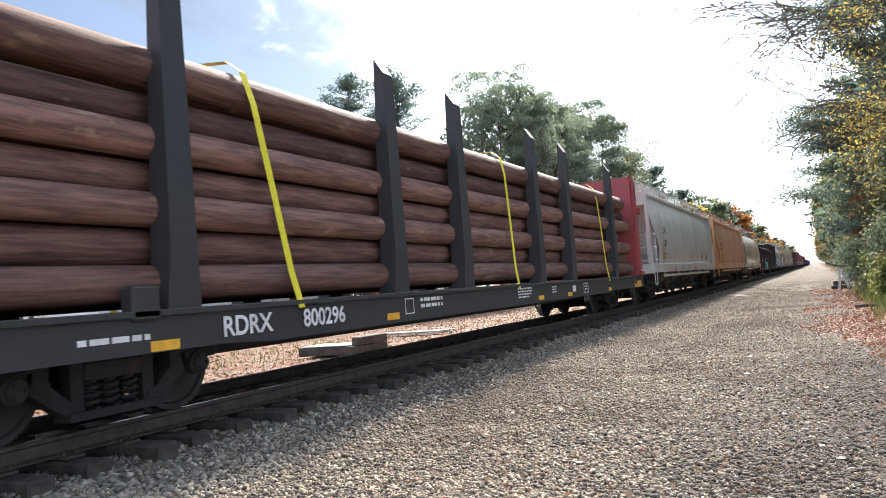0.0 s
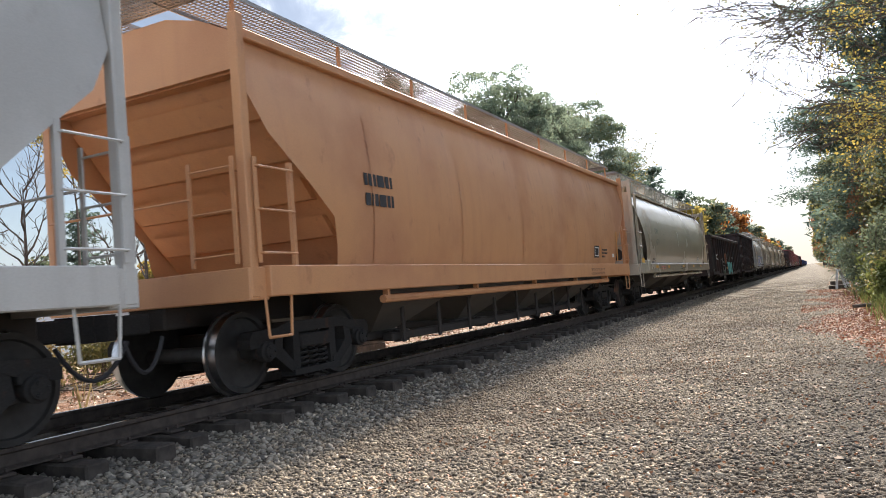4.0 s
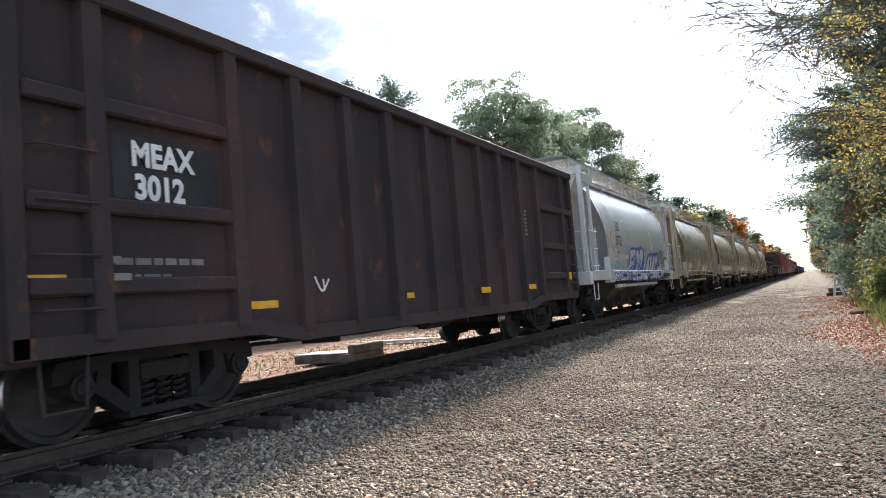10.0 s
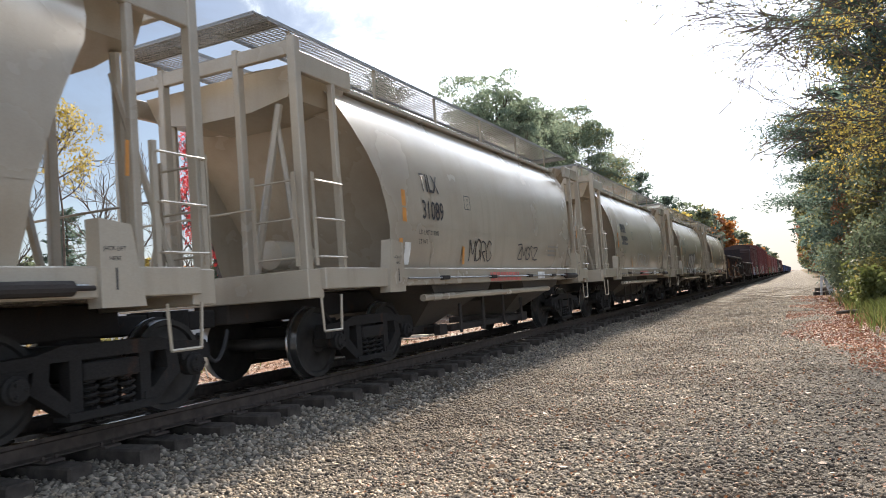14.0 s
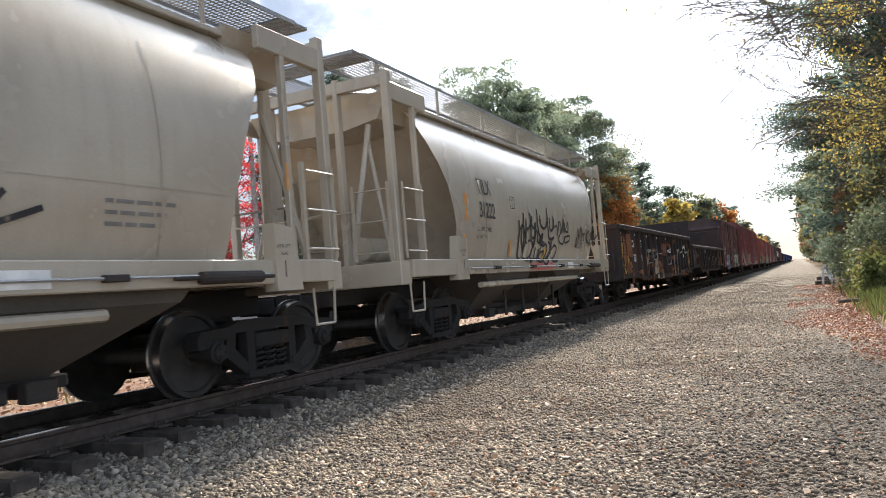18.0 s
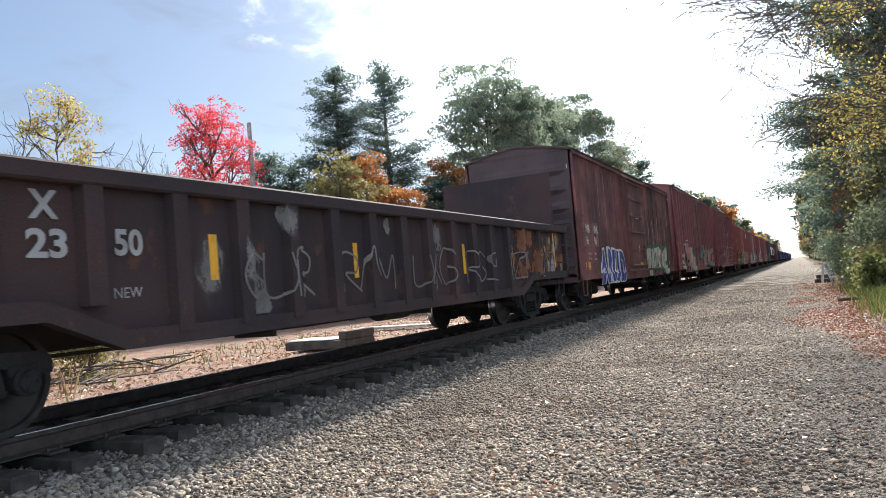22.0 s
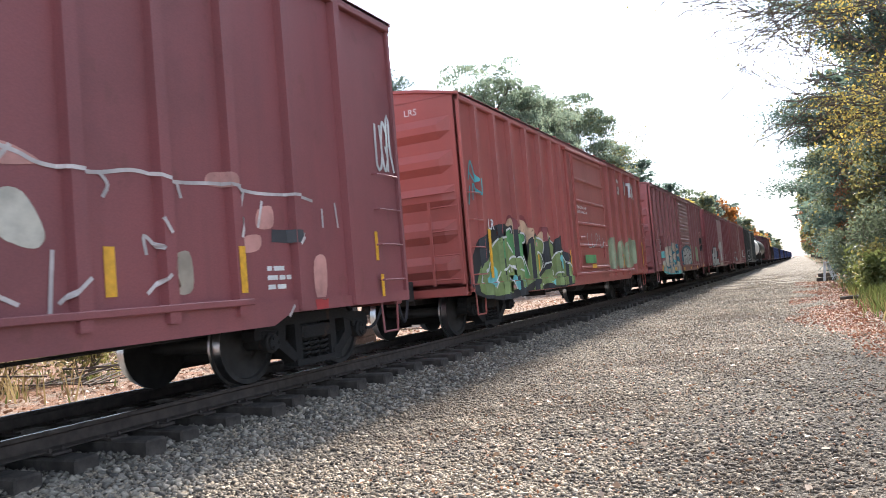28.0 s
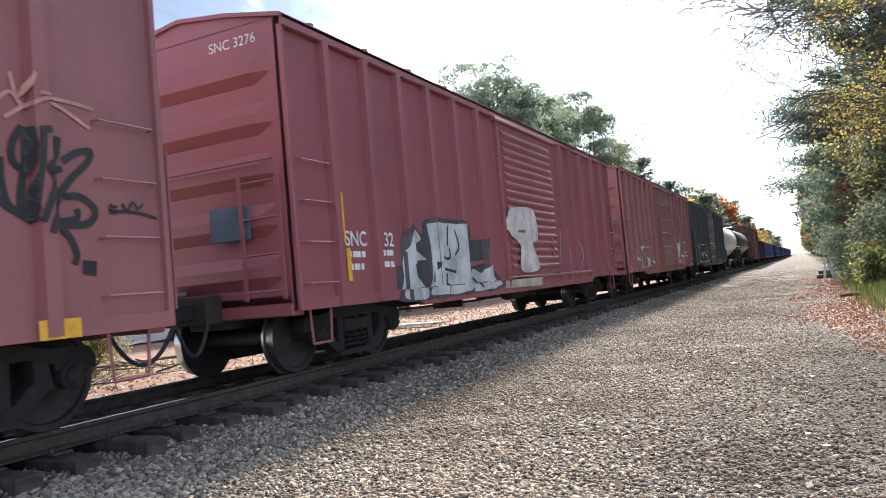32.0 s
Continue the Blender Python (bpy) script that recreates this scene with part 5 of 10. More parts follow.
G13, s13 = gondola("badly rusted black gondola car with orange primer patches", 199.8, 16.5, 2.5, "gon_rust", (1.59, 3.07, 4.1, 5.25, 6.36, 7.48, 8.56, 9.67, 10.6, 11.5, 12.4, 13.35, 14.15, 15.0), truck_in=1.5)
G14, s14 = gondola("low sooty gondola car with tall end bulkheads inside", 217.2, 16.35, 2.13, "gon_brown", (2.1, 3.04, 3.96, 4.8, 5.63, 6.45, 7.33, 8.18, 9.0, 9.85, 10.7, 11.5, 12.4, 13.3, 14.3), truck_in=1.75, belly=True, end_kind="ribs")
for y in (0.45, 15.9):
    pl = part("bulkhead", Geo().box(-1.42, 1.38, y - 0.05, y + 0.05, 1.08, 3.45, 0.01), M_["gon_brown"], G14)
    for x in (-1.1, -0.55, 0.0, 0.55, 1.1):
        part("bulkhead_stiffener", Geo().box(x - 0.05, x + 0.05, y + 0.05, y + 0.16, 1.1, 3.4, 0.01), M_["gon_brown"], pl)


def even(a, b, step):
    n = max(1, round((b - a) / step))
    return [a + (b - a) * (k + 0.5) / n for k in range(n)]


B15, s15 = boxcar("sooty brown boxcar with smooth side panels and graffiti", 234.8, 15.3, 4.25, "boxbrown", [0.75, 1.55, 2.4, 3.2, 4.05, 4.8, 9.75, 10.6, 11.5, 12.4, 13.2, 14.2], (5.9, 9.05), "plug", end_mat="boxsoot", roof="ridge", end_ribs=6, proud=0.025)
B16, s16 = boxcar("tall maroon boxcar with close-set side posts and graffiti", 251.8, 15.8, 4.78, "boxred", [0.8, 1.6, 2.45, 3.22, 4.0, 4.8, 5.7, 10.0, 10.8, 11.6, 12.4, 13.2, 14.0, 14.9], (6.5, 9.55), "panel", end_ribs=6)
B17, s17 = boxcar("tall maroon boxcar with chalky graffiti outlines", 269.7, 15.6, 4.8, "boxred", [0.8, 1.6, 2.4, 3.2, 4.0, 4.9, 5.6, 10.3, 11.2, 12.1, 13.1, 14.2], (6.3, 9.35), "panel", end_ribs=6)
B18, s18 = boxcar("red boxcar with plug doors and green graffiti", 287.6, 15.8, 4.27, "boxbright", [0.65, 1.55, 2.4, 3.32, 4.24, 5.1, 5.8, 10.7, 11.7, 12.7, 13.8, 14.9], (6.45, 9.95), "plug")
B19, s19 = boxcar("faded red boxcar with a corrugated sliding door and graffiti", 305.4, 15.7, 4.27, "boxpink", [0.8, 1.79, 2.68, 3.64, 4.6, 5.6, 10.6, 11.5, 12.4, 13.4, 14.5], (6.75, 9.9), "corrugated")
B20, s20 = boxcar("purplish maroon boxcar with a corrugated sliding door", 322.95, 15.65, 4.2, "boxmaroon", [0.83, 1.75, 2.66, 3.6, 4.57, 5.57, 10.6, 11.5, 12.5, 13.6, 14.7], (6.6, 9.85), "corrugated", end_ribs=5)
B21, s21 = boxcar("faded brown boxcar with scuffed doors", 340.4, 15.6, 4.27, "boxpink", [0.8, 1.75, 2.66, 3.6, 4.6, 5.5, 10.2, 11.2, 12.2, 13.3, 14.5], (6.3, 9.4), "plug")
B22, s22 = boxcar("dark greenish grey boxcar with side posts", 357.5, 16.9, 4.2, "boxgreen", even(0.6, 6.8, 0.95) + even(10.4, 16.3, 0.95), (7.0, 10.1), "corrugated")


def tank_car(label, u, length, r, mat):
    car = thing("tank_car", label, "tank car")
    TRAIN.append((car, u))
    zc = 1.15 + r
    prof = [(0.5, 0.02), (0.55, 0.35 * r), (0.68, 0.7 * r), (0.92, 0.93 * r), (1.2, r), (length - 1.2, r), (length - 0.92, 0.93 * r), (length - 0.68, 0.7 * r), (length - 0.55, 0.35 * r), (length - 0.5, 0.02)]
    part("tank", Geo().lathe(prof, "y", (0, 0, zc), 32), M_[mat], car, smooth=True)
    part("dome", Geo().lathe([(zc + r - 0.1, 0.55), (zc + r + 0.35, 0.55), (zc + r + 0.4, 0.3)], "z", (0, length / 2, 0), 18), M_[mat], car, smooth=True)
    part("centre_sill", Geo().box(-0.3, 0.3, 0, length, 0.75, 1.1, 0.02), M_["under"], car)
    for y, s in ((0.0, 1), (length, -1)):
        part("saddle", Geo().box(-1.3, 1.3, *sorted((y + s * 1.6, y + s * 2.0)), 0.95, zc - 0.55 * r, 0.02), M_["under"], car)
        part("end_platform", Geo().box(-1.4, 1.4, *sorted((y, y + s * 0.7)), 1.08, 1.14), M_["under"], car)
        truck(car, y + s * 1.8)
        coupler(car, y, -s)
    for s in (1, -1):
        part("hand_rail", Geo().tube([(s * 1.45, 0.4, 2.0), (s * 1.45, length - 0.4, 2.0)], 0.02, 5), M_[mat], car)
    return car


tank_car("white tank car with a black end", 376.0, 13.6, 1.36, "tank_white")
tank_car("black tank car with rounded ends", 391.2, 14.5, 1.36, "tank_black")
boxcar("brown boxcar with a pale roof", 407.2, 15.6, 4.4, "boxbrown", even(0.6, 6.0, 0.95) + even(9.6, 15.0, 0.95), (6.2, 9.3), "corrugated", roof="galv")
u_next = 424.5
for k in range(18):
    gondola("long blue steel gondola car" if k % 3 else "long dark rusty gondola car", u_next, 15.6, 3.1, "blue_gon" if k % 3 else "gon_black", even(0.6, 15.0, 1.2), group="far gondola cars", wheels=True)
    u_next += 17.1


# ---- trees and plants ----
M_["bark"] = plain("grey brown bark", (0.095, 0.075, 0.06), 0.9, 0, 0.4, 6.0, 0.8)
M_["leaf_oak"] = leaf_mat("oak leaves turning", (0.18, 0.24, 0.175), (0.31, 0.36, 0.25), 0.65)
M_["leaf_green"] = leaf_mat("green leaves", (0.10, 0.13, 0.085), (0.19, 0.22, 0.13), 0.5)
M_["leaf_pine"] = leaf_mat("pine needles", (0.09, 0.14, 0.115), (0.155, 0.21, 0.16), 0.55)
M_["leaf_red"] = leaf_mat("scarlet maple leaves", (0.60, 0.05, 0.07), (0.75, 0.13, 0.11), 0.6)
M_["leaf_orange"] = leaf_mat("orange maple leaves", (0.36, 0.13, 0.035), (0.50, 0.24, 0.06), 0.45)
M_["leaf_yellow"] = leaf_mat("yellow leaves", (0.38, 0.29, 0.06), (0.52, 0.42, 0.13), 0.5)
M_["leaf_olive"] = leaf_mat("yellowing green leaves", (0.15, 0.15, 0.06), (0.32, 0.27, 0.09), 0.5)
M_["leaf_dry"] = leaf_mat("dry brown leaves", (0.24, 0.10, 0.045), (0.42, 0.20, 0.09), 0.2)
M_["litter"] = leaf_mat("fallen leaves", (0.27, 0.10, 0.045), (0.52, 0.27, 0.14), 0.15)
M_["litter_red"] = leaf_mat("fallen red and orange leaves", (0.20, 0.065, 0.04), (0.42, 0.20, 0.11), 0.2)
M_["litter_pale"] = leaf_mat("pale fallen leaves", (0.34, 0.22, 0.14), (0.55, 0.43, 0.33), 0.1)
M_["litter_bank"] = leaf_mat("bleached leaf litter", (0.25, 0.135, 0.085), (0.44, 0.29, 0.19), 0.15)
M_["straw"] = leaf_mat("dry grass", (0.30, 0.22, 0.10), (0.45, 0.36, 0.18), 0.3)
M_["grass"] = leaf_mat("green weeds", (0.10, 0.125, 0.035), (0.21, 0.23, 0.075), 0.4)


def leaves_mesh(name, centres, sizes, mat, rng, flat=0.0, slim=0.62):
    """Small folded quads, one at every centre."""
    n = len(centres)
    c = np.asarray(centres, float)
    a = rng.normal(size=(n, 3))
    a[:, 2] *= 1 - flat
    a /= np.linalg.norm(a, axis=1, keepdims=True) + 1e-9
    b = rng.normal(size=(n, 3))
    b[:, 2] *= 1 - 0.6 * flat
    b -= a * (a * b).sum(1, keepdims=True)
    b /= np.linalg.norm(b, axis=1, keepdims=True) + 1e-9
    s = np.asarray(sizes, float).reshape(-1, 1)
    up = np.cross(a, b) * s * 0.25
    v = np.stack([c - a * s, c - b * s * slim + up, c + a * s, c + b * s * slim + up], 1).reshape(-1, 3)
    f = np.arange(4 * n).reshape(-1, 4)
    return quick_mesh(name, v, f, mat)


def limb(g, rng, start, way, length, r, depth, tips, n=5, droop=0.0, spread=0.75):
    """A branch that wanders, tapers and forks."""
    p, d = Vector(start), Vector(way).normalized()
    pts, rad = [p.copy()], [r]
    k = 4
    for i in range(k):
        d = (d + Vector(rng.normal(0, 0.16, 3)) + Vector((0, 0, 0.10 - droop))).normalized()
        p = p + d * length / k
        pts.append(p.copy())
        rad.append(r * (1 - 0.75 * (i + 1) / k) + 0.006)
        if depth > 0 and i >= 1:
            for _ in range(2 if depth > 1 else 1):
                side = (d + Vector(rng.normal(0, spread, 3))).normalized()
                limb(g, rng, p, side, length * rng.uniform(0.4, 0.65), rad[-1] * 0.7, depth - 1, tips, 4, droop, spread)
    g.tube(pts, rad, n)
    tips.append(tuple(pts[-1]))
    tips.append(tuple(pts[-2]))


def broadleaf(label, pos, h, r, base, mat, seed, leaves=4500, size=0.22, limbs=11, depth=2, clump=0.75, category="tree", group="", crown_top=1.0, name="tree", trunk_r=None, extra=None):
    rng = np.random.default_rng(seed)
    t = thing(name, label, category, group, at=pos)
    g = Geo()
    pts = [(0, 0, -0.2)]
    lean = rng.normal(0, 0.02, 2)
    tr = trunk_r or h * 0.014 + 0.04
    for k in range(1, 7):
        z = h * 0.8 * k / 6
        pts.append((lean[0] * z + rng.normal(0, 0.05), lean[1] * z + rng.normal(0, 0.05), z))
    g.tube(pts, [tr * (1.25 if k == 0 else 1 - 0.13 * k) for k in range(7)], 8)
    part("trunk", g, M_["bark"], t, smooth=True)
    g, tips = Geo(), []
    for k in range(limbs):
        f = base + (0.8 - base) * (k + 0.3) / limbs
        z = f * h
        a = 2.4 * k + rng.uniform(-0.4, 0.4)
        i = min(5, int(z / (h * 0.8) * 6))
        w = (z / (h * 0.8) * 6) - i
        st = Vector(pts[i]).lerp(Vector(pts[min(6, i + 1)]), w)
        reach = r * (1.0 - 0.35 * abs(2 * (f - base) / (0.8 - base) - 0.7))
        limb(g, rng, st, (math.cos(a), math.sin(a), rng.uniform(0.35, 1.0)), reach * 1.05, tr * 0.4, depth, tips)
    part("branching", g, M_["bark"], t, smooth=True)
    tips = np.array(tips)
    if leaves:
        n = leaves
        zc, hz = h * (base + crown_top) / 2, h * (crown_top - base) / 2
        # lobes of leaves, thickest on their upper skins, inside an egg-shaped crown
        m = max(14, int(r * r * 2.6), int(4.0 * (r / clump) ** 2))
        cc = rng.normal(size=(m, 3))
        cc /= np.linalg.norm(cc, axis=1, keepdims=True)
        cc *= rng.uniform(0.35, 1.0, (m, 1)) ** 0.5
        cc = cc * (r * 0.86, r * 0.86, hz * 0.88) + (0, 0, zc)
        inside = tips[(((tips - (0, 0, zc)) / (r, r, hz)) ** 2).sum(1) < 1.1]
        if len(inside) > 4:
            cc = np.concatenate([cc, inside[rng.integers(0, len(inside), m)]])
        size_c = rng.uniform(0.7, 1.25, len(cc)) * clump
        w = rng.integers(0, len(cc), n)
        d = rng.normal(size=(n, 3))
        d /= np.linalg.norm(d, axis=1, keepdims=True)
        d[:, 2] = np.where(rng.uniform(size=n) < 0.75, np.abs(d[:, 2]), d[:, 2])
        c = cc[w] + d * (size_c[w] * rng.uniform(0.25, 1.0, n) ** 0.4)[:, None] * (1.15, 1.15, 0.8)
        part("crown", leaves_mesh("crown", c, rng.uniform(0.6, 1.25, n) * size, M_[mat], rng), None, t)
        if extra:
            k = int(n * extra[1])
            c2 = tips[rng.integers(0, len(tips), k)] + rng.normal(0, clump * 0.6, (k, 3))
            part("turning_leaves", leaves_mesh("turning_leaves", c2, rng.uniform(0.6, 1.2, k) * size, M_[extra[0]], rng), None, t)
    return t


def pine(label, pos, h, r, seed, base=0.25, leaves=9000, size=0.2, category="pine tree", group="", mat="leaf_pine", gaps=0.25, foot=1.0):
    rng = np.random.default_rng(seed)
    t = thing("pine_tree", label, category, group, at=pos)
    g = Geo().tube([(0, 0, -0.2), (0.05, 0, h * 0.3), (-0.04, 0.04, h * 0.65), (0, 0, h)], [h * 0.015 + 0.06, h * 0.012 + 0.04, h * 0.007 + 0.03, 0.02], 8)
    part("trunk", g, M_["bark"], t, smooth=True)
    g, cs = Geo(), []
    z = base * h
    while z < h * 0.97:
        f = (z / h - base) / (1 - base)
        reach = r * (0.25 + 0.75 * (1 - f) ** 0.75) * rng.uniform(0.75, 1.1) * min(1.0, foot + (1 - foot) * f / 0.22) + 0.3
        for k in range(5):
            if rng.uniform() < gaps * 0.5:
                continue
            a = rng.uniform(0, 6.28)
            ln = reach * rng.uniform(0.55, 1.1)
            up = 0.12 + 0.5 * f
            pts = [(0, 0, z), (math.cos(a) * ln * 0.5, math.sin(a) * ln * 0.5, z + up * ln * 0.28), (math.cos(a) * ln, math.sin(a) * ln, z + up * ln * 0.75)]
            g.tube(pts, [0.045 * (1 - 0.6 * f) + 0.012, 0.03 * (1 - 0.6 * f) + 0.008, 0.006], 4)
            for q in np.linspace(0.3, 1.0, max(3, int(ln / 0.32))):
                c = Vector(pts[0]).lerp(Vector(pts[2]), q)
                if q < 1 and rng.uniform() < gaps:
                    continue
                cs.append((c.x, c.y, c.z + 0.05, 0.17 + 0.07 * ln))
        z += h * rng.uniform(0.022, 0.04)
    part("branching", g, M_["bark"], t)
    cs = np.array(cs)
    w = rng.integers(0, len(cs), leaves)
    c = cs[w, :3] + rng.normal(0, 1, (leaves, 3)) * (cs[w, 3:4] * (1, 1, 0.4))
    part("needles", leaves_mesh("needles", c, rng.uniform(0.6, 1.3, leaves) * size, M_[mat], rng, 0.4, 0.34), None, t)
    return t


def bare_tree(label, pos, h, seed, r=None, group="bare trees", leaves=0, mat="leaf_yellow"):
    rng = np.random.default_rng(seed)
    t = thing("bare_tree", label, "tree", group, at=pos)
    g, tips = Geo(), []
    g.tube([(0, 0, -0.2), (0.06, 0, h * 0.25), (0.0, 0.08, h * 0.5), (0.1, 0, h * 0.8)], [h * 0.013 + 0.02, h * 0.011, h * 0.008, 0.02], 6)
    for k in range(9):
        z = h * (0.3 + 0.06 * k)
        a = 2.4 * k
        limb(g, rng, (0.04, 0.03, z), (math.cos(a), math.sin(a), 1.1), (r or h * 0.24), h * 0.005, 2, tips, 4, 0.0, 0.5)
    part("branching", g, M_["bark"], t, smooth=True)
    if leaves:
        tips = np.array(tips)
        c = tips[rng.integers(0, len(tips), leaves)] + rng.normal(0, 0.25, (leaves, 3))
        c = c[c[:, 2] > h * 0.5]
        part("crown", leaves_mesh("crown", c, rng.uniform(0.6, 1.2, len(c)) * 0.12, M_[mat], rng), None, t)
    return t


def shrub(label, pos, h, r, mat, seed, leaves=2500, size=0.09, group="shrubs", category="shrub"):
    rng = np.random.default_rng(seed)
    t = thing("shrub", label, category, group, at=pos)
    g, tips = Geo(), []
    for k in range(9):
        a = 2.4 * k
        limb(g, rng, (0.15 * math.cos(a), 0.15 * math.sin(a), -0.1), (0.5 * math.cos(a), 0.5 * math.sin(a), 1.0), h * 0.8, 0.02, 1, tips, 4, 0.0, 0.5)
    part("stems", g, M_["bark"], t)
    m = 26
    cc = rng.normal(size=(m, 3)) * (r * 0.5, r * 0.5, h * 0.25) + (0, 0, h * 0.5)
    cc[:, 2] = np.maximum(cc[:, 2], 0.1)
    tips = np.concatenate([np.array(tips), cc])
    c = tips[rng.integers(0, len(tips), leaves)] + rng.normal(0, 0.22, (leaves, 3)) * (r * 0.5 + 0.3)
    c[:, 2] = np.maximum(c[:, 2], 0.03)
    part("foliage", leaves_mesh("foliage", c, rng.uniform(0.6, 1.3, leaves) * size, M_[mat], rng), None, t)
    return t


def at(dx, x):
    """Places on the left bank: x, and y from the direction dx = x / y."""
    return x, x / dx, ground_z(x, 0)


# left of the track, front to back
bare_tree("small bare tree with dark branches", at(-1.5, -31), 9.6, 3)
broadleaf("thin tree with a few yellow leaves at its top", at(-1.31, -30), 12.7, 1.7, 0.56, "leaf_yellow", 8, 2200, 0.075, 9, 2, 0.4, trunk_r=0.09)
for k, (dx, hh) in enumerate(((-1.22, 8.0), (-1.14, 9.0), (-1.03, 8.6), (-0.98, 8.8), (-0.72, 10.6))):
    bare_tree("slender bare grey sapling", at(dx, -33 - k % 2), hh * 1.12, 20 + k, group="bare saplings")
broadleaf("scarlet maple in full autumn colour", at(-0.915, -28), 13.4, 2.7, 0.2, "leaf_red", 5, 13000, 0.07, 16, 2, 0.5, "maple tree")
pine("small dark spruce tree", at(-0.80, -30), 10.6, 2.1, 31, 0.1, 8000, 0.14)
pine("spruce with sparse branches", at(-0.755, -29), 10.2, 2.0, 32, 0.1, 7000, 0.14)
pine("dense dark white pine", at(-0.655, -26), 15.8, 3.2, 33, 0.2, 36000, 0.10, gaps=0.1)
pine("tall white pine with layered boughs", at(-0.565, -26), 17.6, 4.2, 34, 0.22, 38000, 0.10, gaps=0.15)
broadleaf("low bushy yellow-green tree", at(-0.655, -22), 8.8, 2.6, 0.12, "leaf_olive", 41, 7000, 0.11)
broadleaf("young orange-leaved sapling tree", at(-0.61, -23), 10.2, 1.5, 0.3, "leaf_orange", 42, 3500, 0.11)
broadleaf("low bushy reddish brown tree", at(-0.555, -22), 8.2, 2.0, 0.15, "leaf_orange", 43, 5000, 0.11)
broadleaf("slim young orange-leaved tree", at(-0.475, -24), 11.6, 1.8, 0.35, "leaf_orange", 44, 4000, 0.12)
pine("young dark pine tree", at(-0.478, -22.5), 9.0, 1.9, 35, 0.3, 2600, 0.2)
broadleaf("slim young rust-coloured tree", at(-0.435, -22), 9.8, 1.8, 0.2, "leaf_dry", 45, 4500, 0.12)
broadleaf("spreading oak with dull green leaves and open limbs", at(-0.395, -24), 21.4, 5.7, 0.26, "leaf_oak", 46, 42000, 0.12, 15, 2, 1.05, "oak tree", trunk_r=0.34)
broadleaf("tall oak with a rounded dull green crown", at(-0.325, -24), 21.7, 5.6, 0.28, "leaf_oak", 47, 40000, 0.13, 13, 2, 1.1, "oak tree")
broadleaf("broad oak with a rounded dull green crown", at(-0.275, -23.5), 22.8, 6.2, 0.25, "leaf_oak", 48, 40000, 0.14, 13, 2, 1.2, "oak tree", extra=("leaf_olive", 0.12))
broadleaf("thin understorey tree with yellow leaves", at(-0.34, -22), 9.5, 2.3, 0.15, "leaf_olive", 49, 1800, 0.2)
pine("dark pine among the oaks", at(-0.212, -21), 18.5, 4.2, 36, 0.15, 14000, 0.2)
broadleaf("orange maple beside the pine", at(-0.228, -20), 14.0, 3.2, 0.2, "leaf_orange", 50, 7000, 0.17, extra=("leaf_green", 0.4))
broadleaf("young orange-brown leaved tree", at(-0.215, -18), 10.0, 2.4, 0.2, "leaf_orange", 51, 2200, 0.22)

pole = thing("utility_pole", "weathered grey wooden utility pole", "utility pole", at=at(-0.837, -26))
part("shaft", Geo().tube([(0, 0, -0.3), (0, 0, 11.1)], [0.17, 0.12], 10), plain("weathered pole wood", (0.32, 0.30, 0.28), 0.9, 0, 0.25, 5.0, 0.6), pole, smooth=True)

# woodland along the line: a few trees, each planted many times
KINDS = [broadleaf("roadside tree with green leaves", (-16, 128, 0), 14.5, 4.2, 0.08, "leaf_green", 61, 3600, 0.36, 9, 1, 1.1, group="woodland trees", extra=("leaf_olive", 0.2)),
         broadleaf("roadside tree with orange leaves", (-17.5, 146, 0), 13.5, 3.9, 0.1, "leaf_orange", 62, 3200, 0.36, 9, 1, 1.1, group="woodland trees"),
         broadleaf("roadside tree with yellow leaves", (-15.5, 112, 0), 11.5, 3.2, 0.1, "leaf_yellow", 63, 2600, 0.34, 9, 1, 1.0, group="woodland trees"),
         broadleaf("roadside tree with reddish leaves", (-16.5, 168, 0), 14.5, 3.8, 0.1, "leaf_dry", 64, 3200, 0.36, 9, 1, 1.1, group="woodland trees"),
         pine("dark green roadside pine tree", (-18, 188, 0), 16.0, 3.9, 65, 0.1, 4200, 0.34, group="woodland trees")]
rng_w = random.Random(7)
spots = []
y_w = 104.0
while y_w < 560:
    spots.append((-rng_w.uniform(14.5, 20) - (3 if y_w < 130 else 0), y_w))
    spots.append((-rng_w.uniform(21, 30), y_w + rng_w.uniform(-4, 4)))
    y_w += rng_w.uniform(6, 10) * (1 + y_w / 500)
y_w = 62.0
while y_w < 520:
    spots.append((rng_w.uniform(4.4, 6.2), y_w))
    spots.append((rng_w.uniform(8, 13), y_w + rng_w.uniform(-3, 3)))
    y_w += rng_w.uniform(6, 9) * (1 + y_w / 350)
for q in range(34):
    spots.append((-rng_w.uniform(46, 75), -20 + 4.2 * q + rng_w.uniform(-2, 2)))
for q in range(12):
    spots.append((rng_w.uniform(9, 15), 22 + 4 * q + rng_w.uniform(-2, 2)))
for x, y in spots:
    src = KINDS[rng_w.choice([0, 0, 0, 1, 2, 3, 4, 4])] if x < 0 else KINDS[rng_w.choice([0, 0, 0, 3, 4, 4])]
    m = pose(x, y, ground_z(x, y) - (3.5 if x < -45 else 0.0) * 0, 0, 0, rng_w.uniform(0, 360))
    ob = copy_thing(src, m)
    s = rng_w.uniform(0.8, 1.15) * (0.62 if x < -45 else 1.0)
    ob.scale = (s, s, s)

